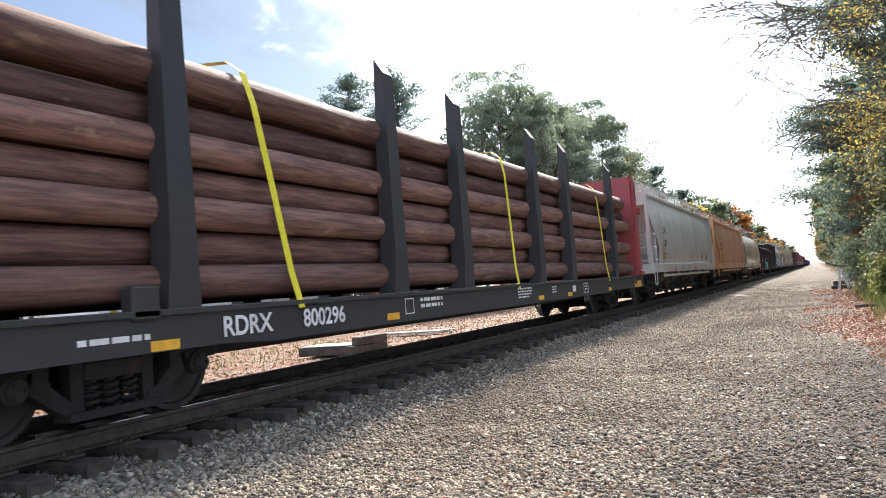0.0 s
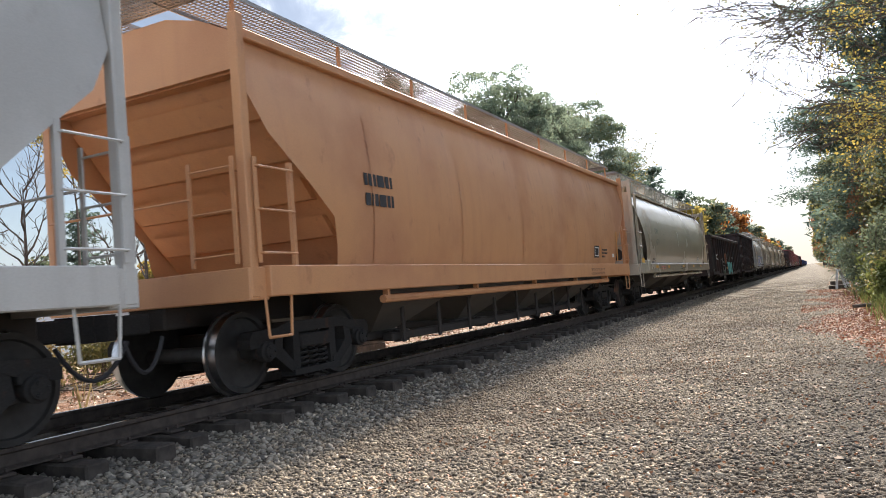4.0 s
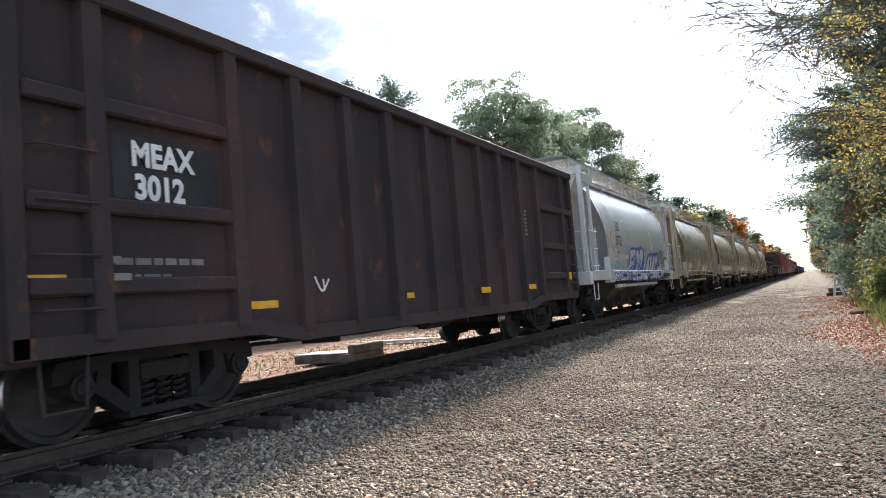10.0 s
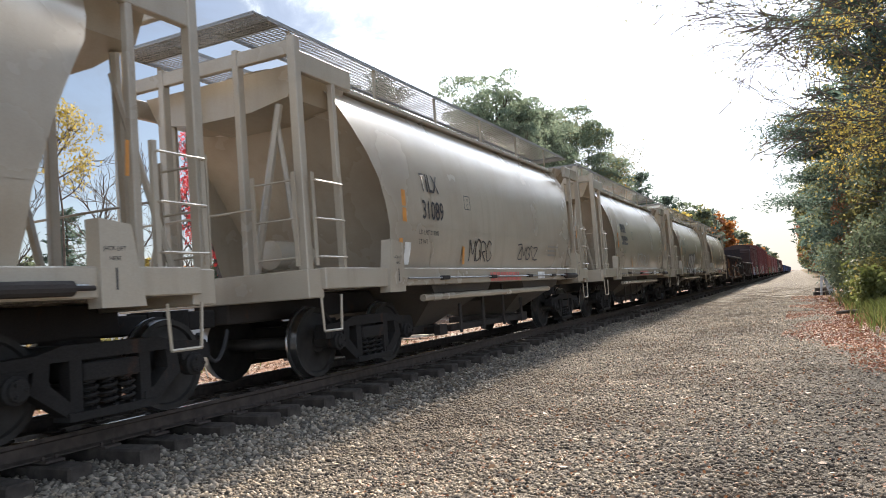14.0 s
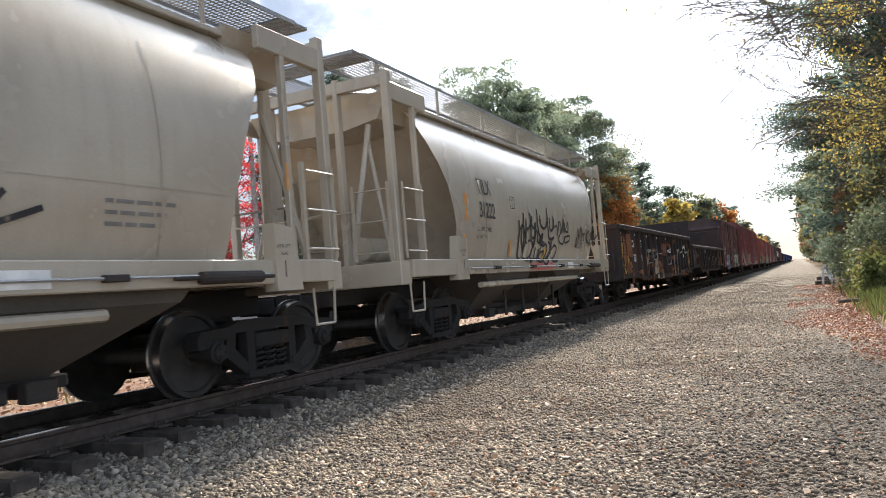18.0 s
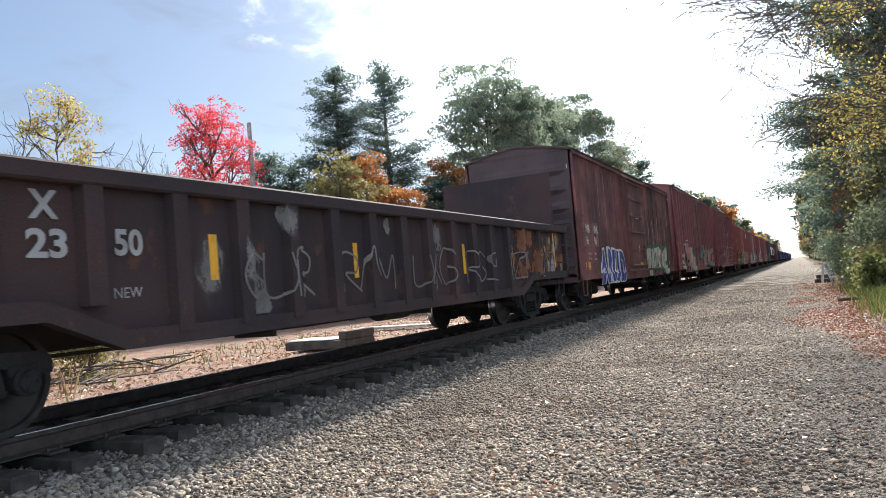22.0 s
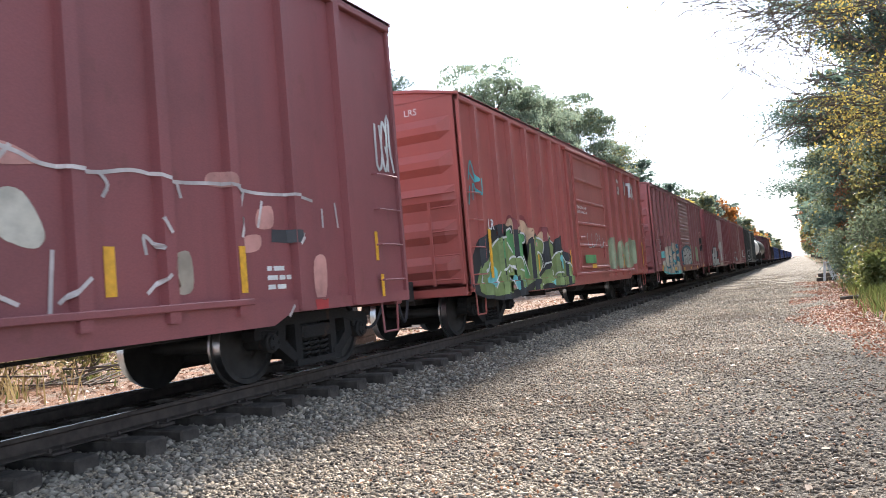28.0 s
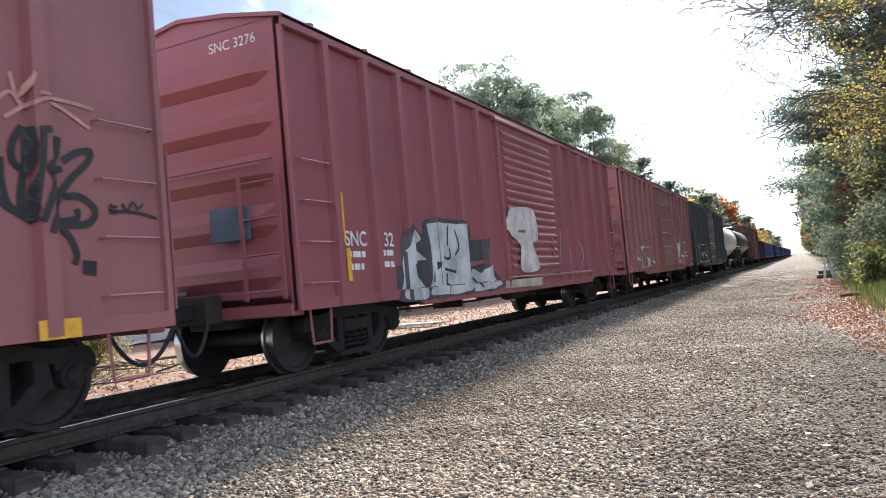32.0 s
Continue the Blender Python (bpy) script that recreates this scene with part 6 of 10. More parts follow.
# right of the lot
pine("big white pine leaning over the lot's edge", (4.6, 43, 0.15), 33.0, 6.5, 71, 0.08, 110000, 0.11, gaps=0.1, foot=0.8)
pine("white pine behind the maple", (6.8, 36, 0.2), 27.0, 5.2, 72, 0.12, 45000, 0.13, gaps=0.2)
broadleaf("maple with yellow and green leaves", (6.2, 34, 0.2), 12.5, 3.6, 0.3, "leaf_yellow", 73, 900, 0.11, 13, 2, 0.5, "maple tree", extra=("leaf_olive", 0.9))
broadleaf("green understorey tree at the lot's edge", (3.9, 50, 0.15), 9.5, 3.3, 0.05, "leaf_green", 74, 15000, 0.10, 11, 2, 0.8, extra=("leaf_olive", 0.25))
broadleaf("rusty brown understorey tree", (3.5, 41, 0.1), 6.5, 2.1, 0.08, "leaf_dry", 75, 8000, 0.08, 9, 2, 0.6, extra=("leaf_green", 0.5))
broadleaf("olive green understorey tree", (4.3, 36.5, 0.2), 7.0, 2.4, 0.06, "leaf_olive", 76, 11000, 0.08, 9, 2, 0.6, extra=("leaf_green", 0.6))
broadleaf("dense green understorey tree", (4.6, 30, 0.2), 6.5, 2.6, 0.04, "leaf_green", 77, 12000, 0.075, 9, 2, 0.6, extra=("leaf_olive", 0.4))
pine("young spruce at the wood's edge", (3.4, 46, 0.1), 6.0, 2.0, 78, 0.04, 5200, 0.13)
for k, (x, y, hh, r, mt) in enumerate(((2.35, 37.5, 1.9, 1.0, "leaf_green"), (2.5, 32.5, 2.2, 1.1, "leaf_green"), (2.9, 28.5, 2.3, 1.2, "leaf_green"), (2.45, 27.0, 1.3, 0.8, "leaf_olive"),
                                       (2.2, 30.0, 1.2, 0.7, "grass"), (2.15, 25.5, 1.0, 0.7, "grass"), (2.8, 47, 2.2, 1.3, "leaf_pine"), (2.9, 55, 2.5, 1.4, "leaf_green"), (3.2, 63, 2.6, 1.5, "leaf_olive"))):
    shrub("low green shrub beside the gravel lot" if mt != "leaf_pine" else "dark evergreen shrub under the pine", (x, y, 0.1), hh, r, mt, 80 + k, 4500, 0.065)


def overhang():
    """A near maple whose thin twigs reach out over the lot."""
    rng = np.random.default_rng(91)
    t = thing("maple_tree", "maple with thin nearly bare twigs reaching over the lot", "tree", at=(5.0, 21.0, 0.2))
    part("trunk", Geo().tube([(0, 0, -0.2), (0.1, 0, 4), (0, 0.1, 9), (0.1, 0, 13)], [0.24, 0.2, 0.15, 0.07], 8), M_["bark"], t, smooth=True)
    g, tips = Geo(), []
    for z, ln, dz, dy in ((4.4, 2.6, 0.25, 0.2), (5.0, 3.3, 0.2, -0.1), (5.2, 3.9, 0.18, 0.15), (5.7, 4.1, 0.18, 0.3), (6.2, 4.4, 0.18, -0.1), (7.0, 4.7, 0.2, 0.1), (8.0, 5.3, 0.2, -0.15), (8.6, 4.9, 0.2, 0.05)):
        limb(g, rng, (0, 0, z), (-1, dy, dz), ln, 0.02, 3, tips, 4, 0.10, 0.36)
    part("branching", g, M_["bark"], t, smooth=True)
    tips = np.array(tips)
    far = tips[(tips[:, 0] < -2.6) & (tips[:, 2] > 4.5)]
    n = 1900
    c = far[rng.integers(0, len(far), n)] + rng.normal(0, 0.10, (n, 3)) - (0, 0, 0.04)
    part("sparse_leaves", leaves_mesh("sparse_leaves", c, rng.uniform(0.6, 1.2, n) * 0.045, M_["leaf_olive"], rng), None, t)
    near = tips[tips[:, 0] > -4.1]
    n = 2000
    c = near[rng.integers(0, len(near), n)] + rng.normal(0, 0.24, (n, 3)) * (1, 1, 0.55)
    part("olive_leaves", leaves_mesh("olive_leaves", near[rng.integers(0, len(near), n // 2)] + rng.normal(0, 0.26, (n // 2, 3)) * (1, 1, 0.6), rng.uniform(0.6, 1.2, n // 2) * 0.05, M_["leaf_olive"], rng), None, t)
    part("yellow_leaves", leaves_mesh("yellow_leaves", c, rng.uniform(0.6, 1.2, n) * 0.05, M_["leaf_yellow"], rng), None, t)


overhang()


def litter(name, label, n, pick, mat, size, seed):
    rng = np.random.default_rng(seed)
    x, y = pick(rng, n)
    z = np.array([ground_z(a, b) for a, b in zip(x, y)]) + 0.025
    z = z + np.array([wave(a, b) for a, b in zip(x, y)])
    me = leaves_mesh(name, np.stack([x, y, z], 1), rng.uniform(0.6, 1.3, len(x)) * size, M_[mat], rng, 0.8)
    tagged(new(name, me), label, "fallen leaves", kind="stuff")


def drift(x0, x1, y0, y1):
    def pick(rng, n):
        x, y = rng.uniform(x0, x1, n * 3), y0 * (y1 / y0) ** rng.uniform(0, 1, n * 3)
        w = np.array([noise.noise((a * 0.9, b * 0.35, 2.0)) for a, b in zip(x, y)])
        edge = np.clip((x - x0) / 1.3, 0, 1)
        keep = w + edge * 1.0 - 0.6 - 0.9 * np.clip(1 - (y - y0) / 9, 0, 1) > rng.uniform(-0.5, 0.4, len(x))
        return x[keep][:n], y[keep][:n]
    return pick


litter("fallen_leaves", "drift of red and orange fallen leaves at the lot's edge", 26000, drift(-0.5, 2.7, 10, 46), "litter_red", 0.026, 5)
litter("brown_leaves", "brown fallen leaves under the trees", 6000, drift(0.6, 6, 11, 60), "litter", 0.05, 6)
litter("leaf_crumbs", "brown crumbled leaves and twigs over the gravel lot", 3200, lambda rng, n: (rng.uniform(-3.6, 2.2, n), 3.2 * (26 / 3.2) ** rng.uniform(0, 1, n)), "litter", 0.017, 17)
litter("stray_leaves", "single pale fallen leaves on the gravel", 420, lambda rng, n: (rng.uniform(-3.5, 1.2, n), 4.6 * (30 / 4.6) ** rng.uniform(0, 1, n)), "litter_pale", 0.034, 7)
litter("bank_leaves", "brown and orange fallen leaves on the bank across the track", 9000, lambda rng, n: (-9.3 - 9 * rng.uniform(0, 1, n) ** 1.2, rng.uniform(2, 45, n)), "litter_bank", 0.05, 8)


def weeds(name, label, n, pick, mat, h, seed):
    rng = np.random.default_rng(seed)
    x, y = pick(rng, n)
    z = np.array([ground_z(a, b) for a, b in zip(x, y)])
    hh = rng.uniform(0.5, 1.0, n) * h
    dx, dy = rng.normal(0, 0.25, n) * hh, rng.normal(0, 0.25, n) * hh
    w = 0.012 + 0.01 * rng.uniform(0, 1, n)
    a = rng.uniform(0, 6.28, n)
    ox, oy = np.cos(a) * w, np.sin(a) * w
    v = np.stack([np.stack([x - ox, y - oy, z], 1), np.stack([x + ox, y + oy, z], 1), np.stack([x + dx * 0.4 + ox * 0.7, y + dy * 0.4 + oy * 0.7, z + hh * 0.6], 1),
                  np.stack([x + dx, y + dy, z + hh], 1), np.stack([x + dx * 0.4 - ox * 0.7, y + dy * 0.4 - oy * 0.7, z + hh * 0.6], 1)], 1).reshape(-1, 3)
    f = np.arange(5 * n).reshape(-1, 5)
    me = bpy.data.meshes.new(name)
    me.from_pydata(v.tolist(), [], f.tolist())
    me.materials.append(M_[mat])
    tagged(new(name, me), label, "weeds", kind="stuff")


weeds("dry_weeds", "brown dry weeds at the lot's edge", 900, lambda rng, n: (rng.normal(2.0, 0.35, n), rng.uniform(17, 42, n)), "straw", 0.4, 9)
weeds("green_weeds", "bright green weeds under the shrubs", 5000, lambda rng, n: (rng.normal(2.2, 0.3, n), rng.uniform(18, 34, n)), "grass", 0.6, 10)
weeds("bank_weeds", "tall yellow dry grass across the track", 1300, lambda rng, n: (rng.normal(-15.0, 1.2, n), rng.uniform(2, 9.5, n)), "straw", 0.75, 11)
for k, (x, y, hh, r, mt) in enumerate(((-14.6, 5.6, 1.9, 1.1, "leaf_yellow"), (-14.9, 7.4, 1.7, 1.0, "leaf_olive"), (-15.4, 9.6, 1.4, 0.9, "straw"), (-15.0, 3.6, 2.2, 1.2, "leaf_olive"), (-15.6, 12.0, 1.2, 0.9, "leaf_olive"))):
    shrub("yellowing bush across the track", (x, y, 0.04), hh, r, mt, 120 + k, 3000, 0.05, "bank bushes")
weeds("bank_green", "green weeds across the track", 350, lambda rng, n: (rng.normal(-15.0, 1.4, n), rng.uniform(6, 22, n)), "grass", 0.25, 12)


# ---- loose things beside the line ----
M_["timber_dark"] = plain("old dark timber", (0.07, 0.055, 0.045), 0.9, 0, 0.4, 5.0, 0.8)
M_["timber_pale"] = plain("bleached timber", (0.50, 0.45, 0.38), 0.85, 0, 0.25, 6.0, 0.5)
M_["white_sheet"] = plain("white metal sheet", (0.78, 0.79, 0.80), 0.4, 0, 0.08, 3.0, 0.1)
M_["siding"] = plain("white vinyl siding", (0.70, 0.71, 0.72), 0.5, 0, 0.06, 1.0, 0.05)

pile = thing("timber_pile", "dark old ties with two leaning white stakes at the lot's edge", "timber", at=(1.1, 44.5, 0.0))
for k, (x, y, z, rz) in enumerate(((-0.1, 0, 0.12, 8), (0.1, 0.25, 0.12, -4), (0.0, 0.1, 0.34, 2))):
    ob = part("timber", Geo().box(-0.42, 0.42, -0.11, 0.11, -0.1, 0.1, 0.015), M_["timber_dark"], pile)
    ob.matrix_basis = pose(x, y, z, 0, 0, rz)
for x, ry in ((-0.15, 6), (0.3, -14), (0.5, -24)):
    ob = part("stake", Geo().box(-0.06, 0.06, -0.03, 0.03, 0, 1.05, 0.01), M_["white_sheet"], pile, "bleached white stake")
    ob.matrix_basis = pose(x, -0.22, 0.02, 0, ry, 0)
log1 = thing("fallen_log", "short weathered log lying in the leaves", "log", at=(1.35, 25.0, 0.12))
part("wood", Geo().tube([(-0.45, 0.1, 0), (0, 0, 0.02), (0.45, -0.25, 0)], [0.05, 0.06, 0.05], 9), M_["bark"], log1, smooth=True)
stack = thing("tie_stack", "stack of dark timbers with a white metal sheet on top", "timber stack", at=(-11.7, 16.6, 0.1))
for k in range(5):
    part("timber", Geo().box(-0.95 + 0.02 * k, 0.8, -0.65 + 0.27 * k, -0.42 + 0.27 * k, 0.0, 0.22, 0.015), M_["timber_dark"], stack)
for k in range(2):
    part("timber", Geo().box(0.82, 1.05, -0.7, 0.7, 0.0 + 0.23 * k, 0.22 + 0.23 * k, 0.015), M_["timber_dark"], stack)
part("metal_sheet", Geo().box(-0.9, 0.6, -0.6, 0.35, 0.235, 0.26, 0.006), M_["white_sheet"], stack, "white metal sheet")
boards = thing("board_pile", "pile of pale sawn boards across the track", "boards", at=(-13.6, 23.5, 0.1))
for k in range(6):
    ob = part("board", Geo().box(-1.6, 1.6, -0.11, 0.11, 0, 0.04, 0.004), M_["timber_pale"], boards)
    ob.matrix_basis = pose(0.1 * (k % 3), 0.23 * (k % 3) - 0.2, 0.05 * (k // 3) + 0.01, 0, 0, 4 * (k % 2) - 2)
brush = thing("brush_pile", "tangled heap of cut brushwood across the track", "brushwood", at=(-13.4, 11.4, 0.1))
rng_b = random.Random(3)
for k in range(26):
    a, ln = rng_b.uniform(0, 6.28), rng_b.uniform(0.5, 1.3)
    x, y, z = rng_b.gauss(0, 0.8), rng_b.gauss(0, 1.3), abs(rng_b.gauss(0, 0.2)) + 0.05
    t = rng_b.uniform(-0.25, 0.25)
    part("stick", Geo().tube([(x - ln * math.cos(a), y - ln * math.sin(a), max(0.02, z - t * ln)), (x, y, z), (x + ln * math.cos(a), y + ln * math.sin(a), max(0.02, z + t * ln))], [0.022, 0.018, 0.008], 5), M_["timber_dark"], brush)

shed = thing("shed", "long low white-sided building with a shallow roof across the track", "building", at=(-29.5, 29.0, 0.1))
part("wall", Geo().box(-2.5, 2.5, -8, 8, 0, 2.5), M_["siding"], shed)
for k in range(17):
    part("siding_board", Geo().box(2.5, 2.52, -8, 8, 0.14 * k + 0.05, 0.14 * k + 0.17), M_["siding"], shed)
part("roof", Geo().prism([(-2.9, 2.45), (2.9, 2.45), (2.9, 2.55), (0, 3.3), (-2.9, 2.55)], "y", -8.3, 8.3), plain("grey roofing", (0.2, 0.2, 0.21), 0.8), shed)
for y in (-5.0, 0.5, 5.0):
    w = part("window", Geo().box(2.515, 2.56, y - 0.6, y + 0.6, 1.1, 2.0, 0.01), M_["white_sheet"], shed)
    part("pane", Geo().box(2.555, 2.57, y - 0.5, y + 0.5, 1.18, 1.92), plain("dark window glass", (0.03, 0.035, 0.04), 0.1), w)


# ---- lettering, reflectors and graffiti ----
COATS = dict((("gwhite", (0.62, 0.62, 0.60)), ("gsilver", (0.42, 0.43, 0.43)), ("gblack", (0.022, 0.022, 0.025)), ("gblue", (0.035, 0.10, 0.42)), ("gnavy", (0.02, 0.04, 0.22)),
                ("gteal", (0.10, 0.36, 0.38)), ("gturq", (0.16, 0.45, 0.45)), ("ggreen", (0.10, 0.27, 0.10)), ("gdark", (0.035, 0.075, 0.045)), ("golive", (0.19, 0.25, 0.09)), ("gpurple", (0.14, 0.07, 0.20)),
                ("gpink", (0.50, 0.25, 0.22)), ("gbeige", (0.36, 0.31, 0.245)), ("gochre", (0.45, 0.28, 0.06)), ("gred", (0.45, 0.05, 0.05)), ("gsmoke", (0.16, 0.15, 0.14)),
                ("primer", (0.22, 0.085, 0.045)), ("rust_patch", (0.20, 0.08, 0.035)), ("soot", (0.018, 0.017, 0.018)), ("sootbrown", (0.065, 0.037, 0.036)), ("patch_grey", (0.30, 0.30, 0.29)), ("maroon_patch", (0.15, 0.035, 0.035)), ("worn_brown", (0.19, 0.085, 0.07)), ("blueplate", (0.06, 0.10, 0.14)), ("gbone", (0.50, 0.47, 0.40)), ("gdrk", (0.05, 0.05, 0.055)), ("gfade", (0.16, 0.21, 0.20)), ("gwash", (0.50, 0.46, 0.44)), ("gdull", (0.25, 0.18, 0.165)),
                ("gforest", (0.03, 0.10, 0.07)), ("gsky", (0.36, 0.50, 0.60)), ("gumber", (0.13, 0.07, 0.07)), ("gwine", (0.20, 0.045, 0.05)), ("gtan", (0.50, 0.34, 0.22)), ("gtan2", (0.40, 0.34, 0.27)),
                ("gtealdark", (0.035, 0.13, 0.18)), ("gsage", (0.27, 0.31, 0.20)), ("gworn", (0.30, 0.25, 0.185)), ("gchalk", (0.52, 0.47, 0.46)), ("gdim", (0.20, 0.19, 0.185)), ("gpale", (0.50, 0.50, 0.495))))


def spray(nm, col):
    """Spray paint: uneven, and worn through in specks."""
    m = plain("spray paint " + nm[1:] if nm[0] == "g" else nm.replace("_", " "), col, 0.6, 0, 0.28, 2.5, 0.05)
    nt = m.node_tree
    b = nt.nodes["Principled BSDF"]
    nt.links.new(ramp(nt, noise_node(nt, 4.0, 8, 0.75, (1.0, 1.0, 0.5)), 0.60, 0.72, (1.0, 0.25)), b.inputs["Alpha"])
    return m


for nm, col in COATS.items():
    M_[nm] = spray(nm, col)

GLYPHS = (
    ((0.05, 0.0), (0.2, 0.95), (0.55, 0.95), (0.5, 0.45), (0.9, 0.0)),
    ((0.9, 0.95), (0.25, 0.9), (0.3, 0.52), (0.8, 0.48), (0.75, 0.05), (0.05, 0.08)),
    ((0.1, 0.95), (0.1, 0.1), (0.6, 0.05), (0.9, 0.4), (0.75, 0.95)),
    ((0.05, 0.05), (0.45, 0.98), (0.6, 0.5), (0.95, 0.05)),
    ((0.85, 0.8), (0.45, 0.98), (0.1, 0.5), (0.4, 0.02), (0.88, 0.25), (0.6, 0.5)),
    ((0.1, 0.0), (0.12, 0.9), (0.5, 0.3), (0.88, 0.9), (0.92, 0.0)),
    ((0.05, 0.9), (0.9, 0.92), (0.15, 0.1), (0.95, 0.06)),
    ((0.15, 0.0), (0.15, 0.95), (0.75, 0.85), (0.7, 0.5), (0.25, 0.45), (0.9, 0.0)),
)


def graffiti(car, surf, y0, y1, z0, z1, n, fill, line, fat=0.16, edge=0.035, seed=1, ribbed=True, lean=0.0, cut=None):
    """n fat rounded strokes with an outline, side by side: a spray-painted piece."""
    rng = random.Random(seed)
    s = over(surf) if ribbed else surf
    step, div = (0.035, 0.045) if ribbed else (0.07, 0.12)
    w = (y1 - y0) / n
    go, gf, gc = Geo(), Geo(), Geo()
    for k in range(n):
        gl = GLYPHS[rng.randrange(len(GLYPHS))]
        a0, a1 = y0 + w * k + fat * 0.2, y0 + w * (k + 1.05) - fat * 0.2
        b0, b1 = z0 + fat * 0.6 + rng.uniform(0, 0.06), z1 - fat * 0.6 - rng.uniform(0, 0.1)
        pts = [(a0 + (a1 - a0) * p + lean * (q - 0.5), b0 + (b1 - b0) * q) for p, q in gl]
        lift = 0.005 + 0.0012 * k
        stroke(go, pts, fat + 2 * edge, s, lift, step, max(2, int(fat / div)))
        stroke(gf, pts, fat, s, lift + 0.003, step, max(2, int(fat / div)))
        if cut:
            stroke(gc, [(a, b + fat * 0.15) for a, b in pts[:3]], fat * 0.25, s, lift + 0.006, step, 2)
    p = part("graffiti", go, M_[line], car, "spray-painted graffiti outline")
    part("graffiti_fill", gf, M_[fill], p)
    if cut:
        part("graffiti_shine", gc, M_[cut], p)


def scrawl(car, surf, lines, mat, width=0.045, ribbed=True, name="graffiti_tag", lift=5):
    """Sprayed lines, each stroke a piece of its own under the first."""
    s = over(surf) if ribbed else surf
    first = None
    for k, pts in enumerate(lines):
        g = Geo()
        stroke(g, pts, width, s, 0.004 + 0.002 * lift + 0.0003 * k, 0.035 if ribbed else 0.05, 2)
        ob = part("stroke" if first else name, g, M_[mat], first or car)
        first = first or ob
    return first


def mural(car, surf, mat, pts, lift=1, smooth=True, ribbed=True):
    """A patch of sprayed colour with a free outline, laid on the side; lift: its place in the order of the coats."""
    s = over(surf) if ribbed else surf
    if smooth:
        n, loop = len(pts), []
        for i in range(n):
            p0, p1, p2, p3 = (Vector(pts[(i + k) % n]) for k in (-1, 0, 1, 2))
            for j in range(4):
                t = j / 4
                loop.append(0.5 * ((2 * p1) + (p2 - p0) * t + (2 * p0 - 5 * p1 + 4 * p2 - p3) * t * t + (3 * p1 - p0 - 3 * p2 + p3) * t ** 3))
    else:
        loop = [Vector(q) for q in pts]
    b = bmesh.new()
    b.faces.new([b.verts.new((q.x, q.y, 0)) for q in loop])
    bmesh.ops.triangulate(b, faces=b.faces[:], ngon_method="EAR_CLIP")
    y0, y1 = min(q.x for q in loop), max(q.x for q in loop)
    z0, z1 = min(q.y for q in loop), max(q.y for q in loop)
    step = 0.045 if ribbed else 0.4
    cuts = [((y0 + step * k, 0, 0), (1, 0, 0)) for k in range(1, int((y1 - y0) / step) + 1)]
    cuts += [((0, z, 0), (0, 1, 0)) for z in ((0.9, 0.92) if ribbed else (1.355, 1.365, 1.48, 1.62, 1.78, 1.95, 2.1, 2.25))]
    for co, no in cuts:
        bmesh.ops.bisect_plane(b, geom=b.verts[:] + b.edges[:] + b.faces[:], plane_co=co, plane_no=no, dist=1e-5)
    for v in b.verts:
        v.co = (s(v.co.x, v.co.y) + 0.004 + 0.002 * lift, v.co.x, v.co.y)
    bmesh.ops.recalc_face_normals(b, faces=b.faces[:])
    me = bpy.data.meshes.new("graffiti")
    b.to_mesh(me)
    b.free()
    me.materials.append(M_[mat])
    return part("graffiti", me, None, car)


def scribble(car, surf, y0, y1, z0, z1, n, mat, seed, width=0.04, ribbed=True):
    """A thin-line tag: loops and uprights run together."""
    rng = random.Random(seed)
    lines = []
    w = (y1 - y0) / n
    for k in range(n):
        gl = GLYPHS[rng.randrange(len(GLYPHS))]
        dz = rng.uniform(-0.12, 0.12) * (z1 - z0)
        lines.append([(y0 + w * (k + 1.25 * p), z0 + dz * q + (z1 - z0) * q) for p, q in gl])
    scrawl(car, surf, lines, mat, width, ribbed)


def patch(car, surf, y0, y1, z0, z1, mat, lift=0.003, name="paint_patch", ribbed=True, seed=0):
    g = Geo()
    s = over(surf) if ribbed else surf
    stroke(g, [(y0, (z0 + z1) / 2), ((y0 + y1) / 2, (z0 + z1) / 2), (y1, (z0 + z1) / 2)], z1 - z0, s, lift, 0.035 if ribbed else 0.1, max(3, int((z1 - z0) / 0.08)))
    part(name, g, M_[mat], car)


def stain_mat(nm):
    """A worn patch of paint or rust whose edge breaks up into specks."""
    m, nt, b = node_mat(nm + " stain")
    src = M_[nm].node_tree.nodes["Principled BSDF"].inputs["Base Color"]
    col = tuple(COATS[nm])
    f = noise_node(nt, 3.0, 6, 0.65)
    nt.links.new(mix(nt, ramp(nt, f, 0.3, 0.7), tuple(0.6 * x for x in col), tuple(min(1, 1.25 * x) for x in col)), b.inputs["Base Color"])
    b.inputs["Roughness"].default_value = 0.7
    at_ = nt.nodes.new("ShaderNodeAttribute")
    at_.attribute_name = "thick"
    ad = nt.nodes.new("ShaderNodeMath")
    ad.operation = "MULTIPLY_ADD"
    ad.inputs[1].default_value = 2.4
    nt.links.new(noise_node(nt, 5.5, 7, 0.72, (1.0, 1.0, 0.55)), ad.inputs[0])
    nt.links.new(at_.outputs["Fac"], ad.inputs[2])
    nt.links.new(ramp(nt, ad.outputs["Value"], 1.5, 1.85, (0.0, 0.9)), b.inputs["Alpha"])
    return m


